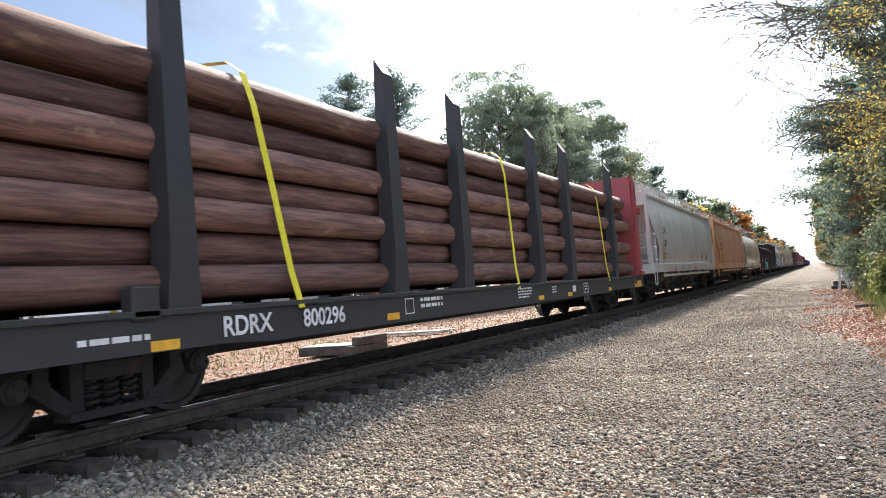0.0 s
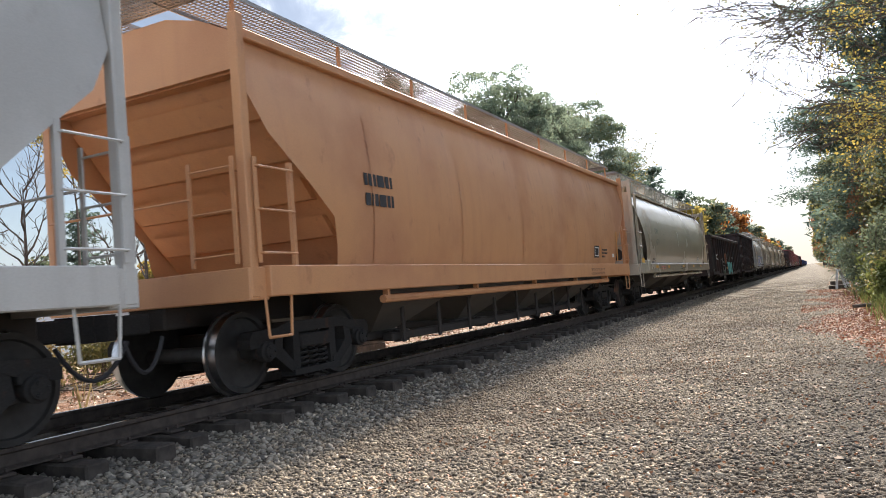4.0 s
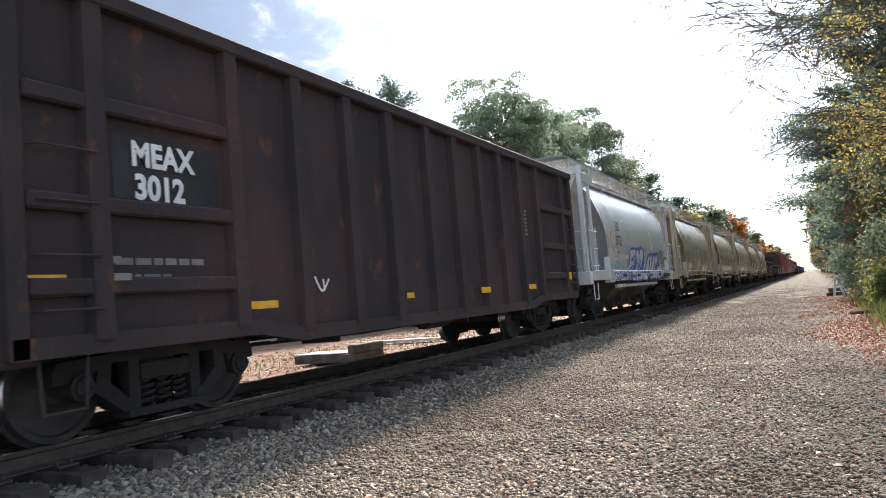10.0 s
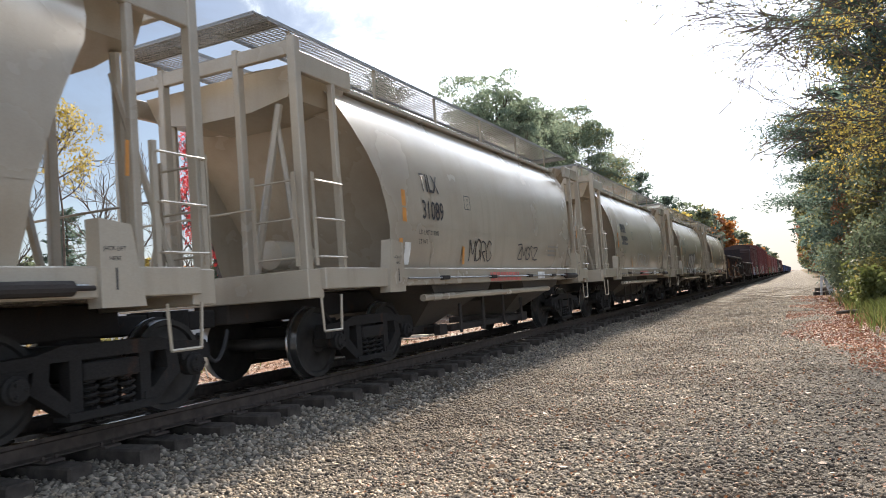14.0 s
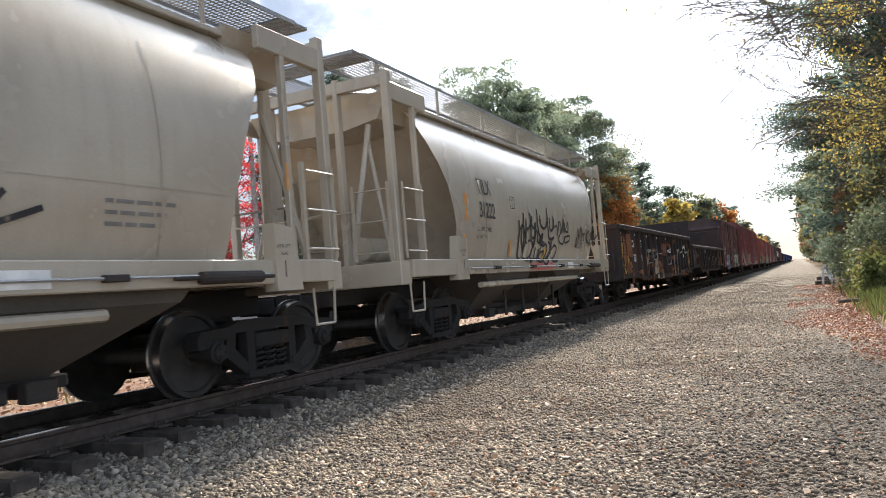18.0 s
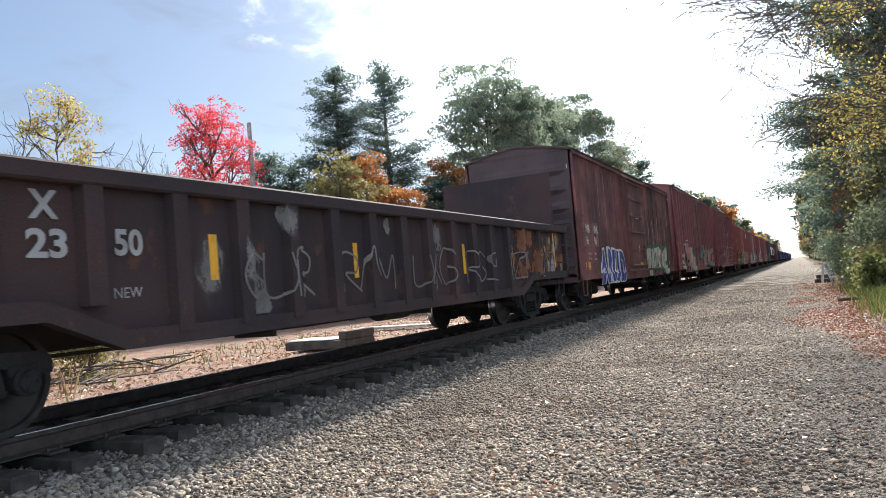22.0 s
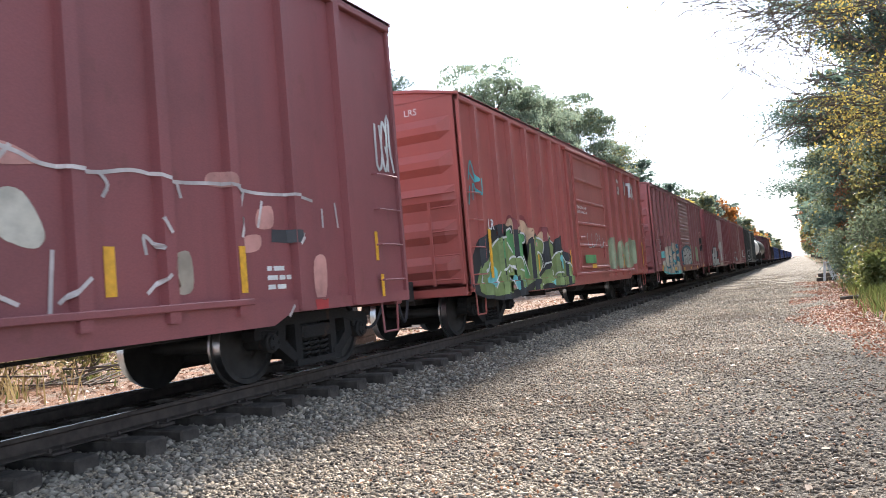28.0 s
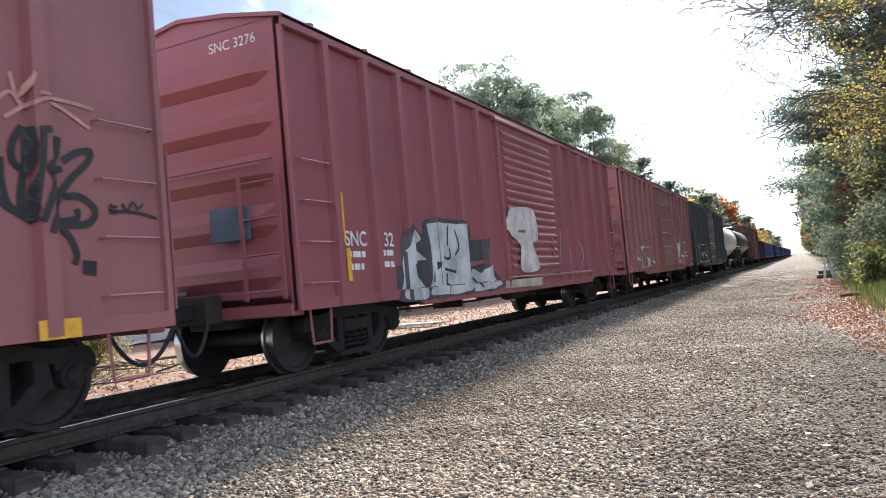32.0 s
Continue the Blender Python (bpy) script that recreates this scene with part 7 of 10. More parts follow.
def blots(car, surf, y0, y1, z0, z1, n, mat, seed, r=(0.06, 0.25), tall=1.5, name="paint_patch"):
    """Uneven worn patches of another colour: one thin coat over the stretch, thick where a patch lies."""
    rng = random.Random(seed)
    s = over(surf)
    m = stored(("stain", mat), lambda: stain_mat(mat))
    spots_ = [(rng.uniform(y0, y1), rng.uniform(z0, z1), rng.uniform(*r) * 1.35) for _ in range(n)]
    e = max(q for _, _, q in spots_)
    a0, a1 = max(0.03, y0 - e), y1 + e
    b0, b1 = z0 - 0.05, z1 + 0.1
    ny, nz = max(2, int((a1 - a0) / 0.045)), max(2, int((b1 - b0) / 0.07))
    yy = np.linspace(a0, a1, ny + 1)[:, None]
    zz = np.linspace(b0, b1, nz + 1)[None, :]
    th = np.zeros((ny + 1, nz + 1))
    for y, z, q in spots_:
        th = np.maximum(th, 1.0 - np.hypot((yy - y) / q, (zz - z) / (q * tall)))
    lift = 0.004 + 0.0006 * (seed % 9)
    v, f, w, at_v = [], [], [], {}

    def corner(i, j):
        if (i, j) not in at_v:
            at_v[(i, j)] = len(v)
            py, pz = float(yy[i, 0]), float(zz[0, j])
            v.append((s(py, pz) + lift, py, pz))
            w.append(float(th[i, j]))
        return at_v[(i, j)]
    for i in range(ny):
        for j in range(nz):
            if th[i:i + 2, j:j + 2].max() > 0:
                f.append((corner(i, j), corner(i, j + 1), corner(i + 1, j + 1), corner(i + 1, j)))
    ob = tagged(part(name, Geo().add(v, f), m, car), kind="stuff")
    att = ob.data.attributes.new("thick", "FLOAT", "POINT")
    att.data.foreach_set("value", w)


def sticker(car, surf, y0, y1, z0, z1, mat="yellow", lean=0.0, name="reflector"):
    s = over(surf, 0.02)
    x = max(s(y0, z0), s(y1, z0), s(y0, z1))
    tape(car, x + 0.008, y0, y1, z0, z1, mat, lean, name)


def two_line(car, surf, words, y, z, size, mat, gap=1.25, bold=0.004):
    for k, wd in enumerate(words):
        lettering(car, wd, size, y, z - k * size * gap, mat, over(surf, 0.01), bold)


# light grey hopper
for y0, z0, y1, z1 in ((2.03, 1.42, 2.13, 2.35), (4.22, 1.42, 4.3, 1.9), (6.32, 1.45, 6.5, 1.87), (8.38, 1.45, 8.5, 1.87), (10.6, 1.45, 10.7, 1.87), (12.98, 1.45, 13.06, 1.89)):
    sticker(H1, s1, y0, y1, z0, z1, "orange_tape", 0.08, "orange_stripe")
lettering(H1, "SSPX", 0.33, 2.27, 2.5, "black_paint", s1, 0.006, wide=0.85)
lettering(H1, "2087", 0.33, 2.24, 2.02, "black_paint", s1, 0.006, wide=0.85)
lettering(H1, "LD LMT 217500", 0.1, 2.1, 1.7, "black_paint", s1, 0.002)
lettering(H1, "LT WT   68500", 0.1, 2.1, 1.56, "black_paint", s1, 0.002)
lettering(H1, "LO", 0.1, 3.28, 1.7, "black_paint", s1, 0.002)
lettering(H1, "NEW 01-99", 0.1, 3.28, 1.56, "black_paint", s1, 0.002)
frame_box(H1, 4.07, 4.31, 2.25, 2.49, 0.012, "black_paint", s1)
lettering(H1, "PLATE", 0.055, 4.1, 2.4, "black_paint", s1)
lettering(H1, "C", 0.11, 4.16, 2.28, "black_paint", s1, 0.002)
for y, words in ((2.63, ("WARNING", "MAXIMUM OPERATING", "PRESSURE")), (3.26, ("PRIMARY", "SET AT"))):
    for k, wd in enumerate(words):
        lettering(H1, wd, 0.062, y, 1.2 - 0.075 * k, "red_paint", s1)
bars(H1, 4.0, 1.2, [0.6, 0.6, 0.45], "red_paint", s1, 0.045, 0.03)
frame_box(H1, 4.8, 5.42, 1.05, 1.17, 0.012, "black_paint", s1)
frame_box(H1, 5.43, 6.04, 1.04, 1.16, 0.012, "black_paint", s1)
for k, wd in enumerate(("CLOSE ALL VALVES AND HATCH", "COVERS AND SECURE DUST CAPS", "BEFORE SHIPPING")):
    lettering(H1, wd, 0.075, 7.1 + 0.12 * k, 1.25 - 0.085 * k, "black_paint", s1)
lettering(H1, "IN OPEN POSITION WHEN", 0.075, 5.6, 1.22, "black_paint", s1)
lettering(H1, "HANDLES IN LINE WITH PIPE", 0.075, 5.5, 1.13, "black_paint", s1)
bars(H1, 9.16, 1.14, [1.0, 1.05], "red_paint", s1, 0.05, 0.03)
frame_box(H1, 10.92, 12.1, 1.05, 1.2, 0.02, "black_paint", s1)
bars(H1, 12.13, 1.82, [0.65, 0.5, 0.6, 0.5, 0.6], "black_paint", s1, 0.04, 0.03)
patch(H1, s1, 13.93, 14.3, 1.54, 1.83, "black_paint", 0.004, "stencil_panel", False)
end_lettering(H1, "SSPX 2087", 0.16, 0.25, 3.6, 0.095, "black_paint")
# orange hopper
patch(H2, s2, 13.05, 13.5, 1.54, 1.85, "black_paint", 0.004, "stencil_panel", False)
frame_box(H2, 13.1, 13.45, 1.58, 1.81, 0.025, "white_paint", lambda y, z: s2(y, z) + 0.004)
sticker(H2, s2, 15.28, 15.42, 1.46, 2.3, "orange_tape", 0.1, "orange_stripe")
sticker(H2, s2, 13.53, 13.6, 1.5, 1.87, "orange_tape", 0.06, "orange_stripe")
for k, wd in enumerate(("VALVES IN OPEN POSITION WHEN", "HANDLES ARE IN LINE WITH PIPE")):
    lettering(H2, wd, 0.085, 12.43, 1.2 - 0.1 * k, "black_paint", s2)
bars(H2, 13.83, 1.73, [0.5, 0.55, 0.35], "black_paint", s2, 0.05, 0.04)
sticker(H2, s2, 14.91, 15.13, 1.56, 1.66, "white_paint", 0, "label_plate")
bars(H2, 2.2, 2.4, [0.7, 0.7], "black_paint", s2, 0.16, 0.1)
# tan hopper
lettering(H3, "S S P X", 0.29, 3.05, 2.45, "black_paint", s3, 0.006, wide=0.72)
lettering(H3, "1 2 7 0", 0.29, 3.08, 2.07, "black_paint", s3, 0.006, wide=0.72)
frame_box(H3, 4.66, 4.88, 2.27, 2.51, 0.015, "black_paint", s3)
lettering(H3, "C", 0.08, 4.74, 2.3, "black_paint", s3)
patch(H3, lambda y, z: 1.62, 0.1, 0.5, 1.4, 1.56, "yellow", 0.06, "reflector", False)
for a, b in ((2.65, 3.07), (5.07, 5.46), (8.55, 9.0), (11.52, 11.93), (13.96, 14.34)):
    sticker(H3, lambda y, z: 1.622, a, b, 1.21, 1.31)
bars(H3, 2.67, 1.52, [0.5, 0.45], "black_paint", s3, 0.05, 0.06)
bars(H3, 3.62, 1.24, [1.0, 0.95], "red_paint", s3, 0.05, 0.03)
for k, wd in enumerate(("VALVES IN OPEN POSITION WHEN", "HANDLES ARE IN LINE WITH PIPE")):
    lettering(H3, wd, 0.062, 8.46, 1.18 - 0.075 * k, "black_paint", s3)
    bars(H3, 7.95, 1.22 - 0.08 * k, [0.5], "black_paint", s3, 0.04)
patch(H3, s3, 13.74, 14.2, 1.5, 1.68, "black_paint", 0.004, "stencil_panel", False)
frame_box(H3, 13.78, 14.16, 1.53, 1.65, 0.02, "white_paint", lambda y, z: s3(y, z) + 0.004)
# no holes are cut: black discs give the shade inside the round openings
for q in (0.85, -0.85):
    part("end_opening_disc", Geo().lathe([(-0.03, 0.22), (0.01, 0.22)], "y", (q, 0.16, 1.72), 20), M_["soot"], H3, "black disc for the shade in a round opening")
sh = Geo().prism([(0.16, 1.36), (1.85, 1.36), (1.75, 1.7), (0.9, 3.2), (0.45, 3.75), (0.16, 3.75)], "x", 1.36, 1.4)
part("end_side_sheet", sh, M_["tan_hopper"], H3)
part("end_sheet", Geo().box(-1.4, 1.4, 0.16, 0.2, 1.36, 3.75), M_["tan_hopper"], H3)
part("brake_valve_box", Geo().box(1.45, 1.66, 1.28, 1.56, 1.1, 1.5, 0.03), M_["tan_hopper"], H3)
# side opening, its inner shade a black disc on the sheet
part("end_opening_disc", Geo().lathe([(1.38, 0.2), (1.408, 0.2)], "x", (0, 0.62, 1.78), 20), M_["soot"], H3, "black disc for the shade in a round opening")
# beige hoppers
names = ("30752", "31232", "31089", "31150", "31228", "31222")
for k, (car, sf, _) in enumerate(TILX):
    if k == 3:
        bars(car, 2.85, 2.55, [0.75], "black_paint", sf, 0.28)
        bars(car, 2.83, 2.15, [0.95], "black_paint", sf, 0.28)
    else:
        lettering(car, "TILX", 0.40, 2.86, 2.54, "black_paint", sf, 0.003, wide=0.74)
        lettering(car, names[k], 0.40, 2.84, 2.12, "black_paint", sf, 0.003, wide=0.74)
    sticker(car, sf, 2.25, 2.36, 2.04, 2.5, "orange_tape", 0.0, "orange_stripe")
    sticker(car, sf, 2.1, 2.2, 1.47, 1.8, "orange_tape", 0.06, "orange_stripe")
    sticker(car, sf, 11.34, 11.38, 2.14, 2.45, "orange_tape", 0.02, "orange_stripe")
    sticker(car, sf, 4.27, 4.35, 1.44, 1.74, "orange_tape", 0.07, "orange_stripe")
    frame_box(car, 4.45, 4.7, 2.37, 2.61, 0.014, "black_paint", sf)
    lettering(car, "PLATE", 0.055, 4.49, 2.52, "black_paint", sf)
    lettering(car, "C", 0.1, 4.54, 2.4, "black_paint", sf)
    lettering(car, "LD LMT 229500", 0.1, 2.76, 1.88, "black_paint", sf)
    lettering(car, "LT WT", 0.1, 2.76, 1.74, "black_paint", sf)
    bars(car, 5.34, 1.24, [1.5, 1.6], "red_paint", lambda y, z: 1.622, 0.06, 0.04)
    for s, y in ((1, 1.78), (-1, 11.02)):
        pl = part("jack_pad", Geo().prism([(y - (0.12 if s > 0 else 0.0), 1.04), (y + 0.32 + (0.12 if s < 0 else 0), 1.04), (y + 0.32, 1.72), (y, 1.76)], "x", 1.5, 1.66), M_["grey_tilx" if k == 0 else "tilx_hopper"], car)
        lettering(car, "JACK LIFT", 0.05, y + 0.03, 1.5, "black_paint", lambda yy, z: 1.662)
        lettering(car, "HERE", 0.05, y + 0.08, 1.42, "black_paint", lambda yy, z: 1.662)
        patch(car, lambda yy, z: 1.66, y + 0.14, y + 0.16, 1.18, 1.36, "black_paint", 0.003, "arrow_mark", False)
    part("slack_adjuster", Geo().lathe([(9.6, 0.02), (9.9, 0.02), (9.92, 0.06), (10.75, 0.06), (10.77, 0.02), (10.95, 0.02)], "y", (1.67, 0, 1.2), 12), M_["under"], car, "dark steel cylinder")
    bars(car, 9.0, 1.85, [0.75, 0.65, 0.55], "gsmoke", sf, 0.035, 0.06)
    sticker(car, lambda y, z: 1.622, 8.0, 8.45, 1.16, 1.3, "white_paint", 0, "label_plate")
    rod = Geo().tube([(1.66, 2.2, 1.22), (1.66, 10.9, 1.22)], 0.014, 5)
    part("gate_rod", rod, M_["galv"], car)
    for y in (3.4, 5.4, 7.4, 9.0):
        part("rod_bracket", Geo().box(1.62, 1.69, y - 0.12, y + 0.12, 1.19, 1.25, 0.008), M_["under"], car)
    part("brake_reservoir", Geo().lathe([(0.55, 0.06), (0.58, 0.19), (1.3, 0.19), (1.33, 0.06)], "y", (0.55, 0, 1.62), 14), M_["grey_tilx" if k == 0 else "tilx_hopper"], car, smooth=True)
T1c, t1s, _ = TILX[0]
patch(T1c, lambda y, z: 1.622, 2.2, 4.4, 1.08, 1.34, "gwhite", 0.003, "white_ground", False)
scribble(T1c, lambda y, z: 1.627, 2.25, 4.3, 1.1, 1.32, 9, "gblue", 6, 0.035, False)
scribble(T1c, t1s, 3.8, 4.4, 1.88, 2.16, 3, "gteal", 7, 0.03, False)
scribble(T1c, t1s, 2.45, 4.1, 1.45, 1.68, 5, "gteal", 8, 0.04, False)
T2c, t2s, _ = TILX[1]
T3c, t3s, _ = TILX[2]
scribble(T3c, t3s, 4.6, 5.6, 1.5, 1.9, 4, "gblack", 16, 0.025, False)
scribble(T3c, t3s, 7.0, 8.2, 1.55, 1.85, 5, "gblack", 17, 0.025, False)
patch(T3c, t3s, 2.34, 2.52, 1.43, 1.75, "gwhite", 0.004, "paint_patch", False)
T5c, t5s, _ = TILX[4]
T6c, t6s, _ = TILX[5]
T4c, t4s, _ = TILX[3]
scribble(T4c, t4s, 5.2, 7.6, 1.5, 1.9, 6, "patch_grey", 26, 0.04, False)

# first gondola
lettering(G5, "AMCX", 0.40, 1.84, 1.62, "white_paint", over(s5), 0.012, wide=0.72)
lettering(G5, "531", 0.40, 2.98, 1.6, "white_paint", over(s5), 0.012, wide=0.72)
for y0, y1, z0, z1 in ((0.56, 0.78, 1.32, 1.76), (3.16, 3.62, 0.92, 1.02), (5.33, 5.74, 0.94, 1.04), (9.63, 10.05, 0.9, 1.02), (11.94, 12.36, 0.94, 1.06), (14.15, 14.6, 0.91, 1.01), (15.83, 15.93, 1.27, 1.69), (7.0, 7.4, 1.02, 1.14)):
    sticker(G5, s5, y0, y1, z0, z1)
bars(G5, 1.9, 1.35, [0.6, 0.7, 0.5], "patch_grey", over(s5), 0.06, 0.05)
bars(G5, 0.75, 0.98, [0.9], "patch_grey", over(s5), 0.05)
frame_box(G5, 14.15, 14.57, 1.22, 1.53, 0.03, "white_paint", over(s5))
patch(G5, s5, 8.4, 9.85, 1.54, 2.12, "soot", 0.003)
scrawl(G5, s5, [[(10.65, 0.75), (10.65, 1.65), (11.1, 1.85), (11.6, 1.6), (11.65, 0.7)], [(11.1, 1.7), (10.98, 1.2), (11.1, 0.75)], [(11.75, 0.7), (11.7, 1.5), (12.1, 1.75), (12.5, 1.6), (12.4, 0.8)], [(12.0, 0.65), (12.35, 1.5)]], "patch_grey", 0.05)
patch(G5, s5, 7.0, 7.75, 1.38, 2.02, "primer", 0.003)
bars(G5, 7.0, 1.95, [0.75, 0.75, 0.7, 0.75], "patch_grey", over(s5), 0.09, 0.06)
# small white plates stand in for daylight showing through the drain holes
for k in range(14):
    y = 1.1 + 1.08 * k
    part("drain_hole", Geo().box(1.452, 1.47, y, y + 0.07, 2.73, 2.76), M_["white_sheet"], G5)
end_lettering(G5, "AMCX 531", 0.16, 0.35, 2.42, -0.012, "white_paint")
# second gondola: welded panel, marks
patch(G6, s6, 0.98, 2.2, 2.02, 2.58, "soot", 0.003)
lettering(G6, "MEAX", 0.30, 1.16, 2.32, "white_paint", over(s6), 0.012, wide=0.9)
lettering(G6, "3012", 0.30, 1.18, 2.03, "white_paint", over(s6), 0.012, wide=0.95)
for y0, y1, z0, z1 in ((0.02, 0.5, 1.2, 1.37), (2.57, 3.0, 1.0, 1.08), (5.82, 6.03, 1.0, 1.08), (8.2, 8.6, 1.0, 1.1), (10.56, 10.98, 1.01, 1.11), (13.33, 13.51, 1.17, 1.34)):
    sticker(G6, s6, y0, y1, z0, z1)
for z in (1.2, 1.86, 2.7):
    for a, b in ((0.15, 2.3), (11.75, 14.0)):
        part("corner_stiffener", Geo().box(1.45, 1.55, a, b, z, z + 0.14, 0.02), M_["gon_brown"], G6)
bars(G6, 0.85, 1.45, [1.1, 0.7], "gsmoke", over(s6), 0.06, 0.08)
scrawl(G6, s6, [[(3.67, 1.33), (3.8, 1.16), (3.95, 1.3)], [(3.85, 1.16), (3.83, 1.3)]], "white_paint", 0.03)
bars(G6, 10.85, 2.6, [0.22] * 7, "gsmoke", over(s6), 0.05, 0.03)
# rusted gondola
for k, (words, y, z) in enumerate((("CS", 2.1, 1.8), ("XT", 3.44, 1.82), ("707", 2.25, 1.3), ("944", 3.32, 1.32))):
    lettering(G13, words, 0.34, y, z, "white_paint", over(s13), 0.01, wide=0.85)
for y0, y1, z0, z1 in ((0.15, 0.25, 1.05, 1.9), (0.29, 0.42, 1.04, 1.9), (3.31, 3.77, 0.89, 0.99), (6.5, 6.95, 0.87, 0.96), (10.0, 10.4, 0.88, 0.98), (12.64, 13.1, 0.89, 1.0), (16.28, 16.36, 1.06, 1.93), (15.85, 15.97, 1.06, 1.7), (4.1, 4.16, 1.1, 1.5)):
    sticker(G13, s13, y0, y1, z0, z1)
blots(G13, s13, 0.1, 1.6, 0.85, 2.25, 16, "rust_patch", 41, (0.1, 0.35), 1.6)
blots(G13, s13, 0.1, 1.5, 0.8, 2.2, 9, "gochre", 141, (0.08, 0.25), 1.6)
blots(G13, s13, 1.6, 16.2, 0.62, 0.95, 34, "rust_patch", 42, (0.1, 0.4), 0.5)
blots(G13, s13, 2.0, 16.0, 1.0, 2.2, 9, "primer", 43, (0.08, 0.25), 1.8)
blots(G13, s13, 15.2, 16.3, 0.7, 2.1, 12, "gochre", 46, (0.06, 0.22), 1.9)
scribble(G13, s13, 4.3, 5.1, 1.2, 1.75, 4, "patch_grey", 47, 0.035)
scribble(G13, s13, 5.5, 6.3, 1.35, 1.75, 4, "patch_grey", 48, 0.035)
scribble(G13, s13, 13.7, 14.7, 1.65, 2.05, 6, "gwhite", 50, 0.03)
scribble(G13, s13, 14.8, 15.9, 1.5, 1.75, 6, "gsilver", 51, 0.03)
frame_box(G13, 14.0, 14.45, 1.42, 1.62, 0.025, "white_paint", over(s13))
# again white plates painted as daylight in the drain holes
for k in range(13):
    part("drain_hole", Geo().box(1.452, 1.47, 0.55 + 1.1 * k + 0.3 * (k % 2), 0.62 + 1.1 * k + 0.3 * (k % 2), 2.2, 2.27), M_["white_sheet"], G13)
# low gondola
for y0, y1, z0, z1 in ((0.76, 0.86, 1.14, 1.9), (4.39, 4.5, 1.17, 1.62), (6.95, 7.05, 1.13, 1.58), (10.35, 10.45, 1.11, 1.62), (12.67, 12.78, 1.16, 1.62), (15.5, 15.58, 1.16, 1.95)):
    sticker(G14, s14, y0, y1, z0, z1)
lettering(G14, "X", 0.3, 2.55, 1.7, "patch_grey", over(s14), 0.01)
lettering(G14, "23", 0.3, 2.5, 1.4, "patch_grey", over(s14), 0.01, wide=1.2)
lettering(G14, "50", 0.3, 3.28, 1.42, "patch_grey", over(s14), 0.01)
lettering(G14, "NEW", 0.13, 3.26, 1.05, "patch_grey", over(s14))
for k in range(6):
    scribble(G14, s14, 4.7 + 1.9 * k, 6.0 + 1.9 * k, 0.95, 1.5, 3, "gsmoke", 60 + k, 0.03)
blots(G14, s14, 12.6, 16.1, 0.95, 1.9, 26, "rust_patch", 66, (0.08, 0.3), 1.2)
blots(G14, s14, 1.0, 12.0, 0.85, 1.9, 14, "gsmoke", 67, (0.08, 0.25), 1.4)
blots(G14, s14, 14.8, 16.1, 1.0, 1.8, 8, "patch_grey", 68, (0.05, 0.2), 1.6)

# boxcars
patch(B15, s15, 0.6, 1.33, 1.68, 2.33, "worn_brown")
patch(B15, s15, 1.57, 2.26, 1.69, 2.36, "worn_brown")
two_line(B15, s15, ("WR", "46"), 0.78, 2.06, 0.31, "white_paint", 1.04)
two_line(B15, s15, ("WK", "91"), 1.67, 2.06, 0.31, "white_paint", 1.04)
blots(B15, s15, 0.7, 0.95, 1.98, 2.25, 4, "sootbrown", 171, (0.03, 0.06), 1.6)
blots(B15, s15, 1.75, 2.0, 1.98, 2.15, 4, "sootbrown", 172, (0.03, 0.06), 1.2)
lettering(B15, "LD LMT", 0.09, 1.0, 1.45, "white_paint", over(s15))
lettering(B15, "LT WT", 0.09, 1.02, 1.31, "white_paint", over(s15))
lettering(B15, "155900", 0.09, 1.58, 1.45, "white_paint", over(s15))
lettering(B15, "64100", 0.09, 1.62, 1.31, "white_paint", over(s15))
sticker(B15, s15, 0.64, 1.1, 1.05, 1.25)
sticker(B15, s15, 7.49, 7.97, 1.1, 1.19)
sticker(B15, s15, 14.19, 14.44, 1.06, 1.22, "orange_tape")
piece(B15, s15, "ARUD", 2.1, 5.42, 0.62, 1.6, "gnavy", "gwhite", 0.05, 0.07, 0.1, 0.03)
for y, low_z in ((2.62, 2.6), (3.4, 2.2), (4.5, 2.9)):
    scrawl(B15, s15, [[(y, 4.0), (y + 0.03, 3.3), (y - 0.02, low_z)]], "gdull", 0.06, name="streak", lift=1)
for y, zt, zb in ((6.7, 3.5, 2.2), (6.95, 3.0, 2.35), (8.75, 2.9, 1.5), (8.6, 3.3, 2.6)):
    scrawl(B15, s15, [[(y, zt), (y + 0.015, (zt + zb) / 2), (y - 0.01, zb)]], "gdull", 0.06, name="streak", lift=1)
blots(B15, s15, 6.0, 8.9, 0.85, 1.5, 12, "rust_patch", 77, (0.04, 0.14), 1.6)
bars(B15, 7.3, 2.72, [0.6], "white_paint", over(s15, 0.08), 0.04)
scrawl(B15, s15, [[(7.52, 1.78), (7.44, 1.68), (7.52, 1.56), (7.6, 1.68), (7.52, 1.78)], [(7.52, 1.74), (7.52, 1.6)]], "white_paint", 0.025)
two_line(B16, s16, ("GA",), 1.07, 2.46, 0.27, "white_paint")
two_line(B16, s16, ("CX",), 1.93, 2.46, 0.27, "white_paint")
two_line(B16, s16, ("78",), 2.62, 2.46, 0.27, "white_paint")
two_line(B16, s16, ("25",), 3.38, 2.46, 0.27, "white_paint")
bars(B16, 1.15, 2.25, [0.3] * 6, "white_paint", over(s16), 0.05, 0.07)
for y0, y1, z0, z1 in ((0.6, 0.69, 1.27, 2.14), (1.93, 2.03, 1.18, 1.6), (4.08, 4.15, 1.17, 1.56), (6.22, 6.3, 1.2, 1.6)):
    sticker(B16, s16, y0, y1, z0, z1)
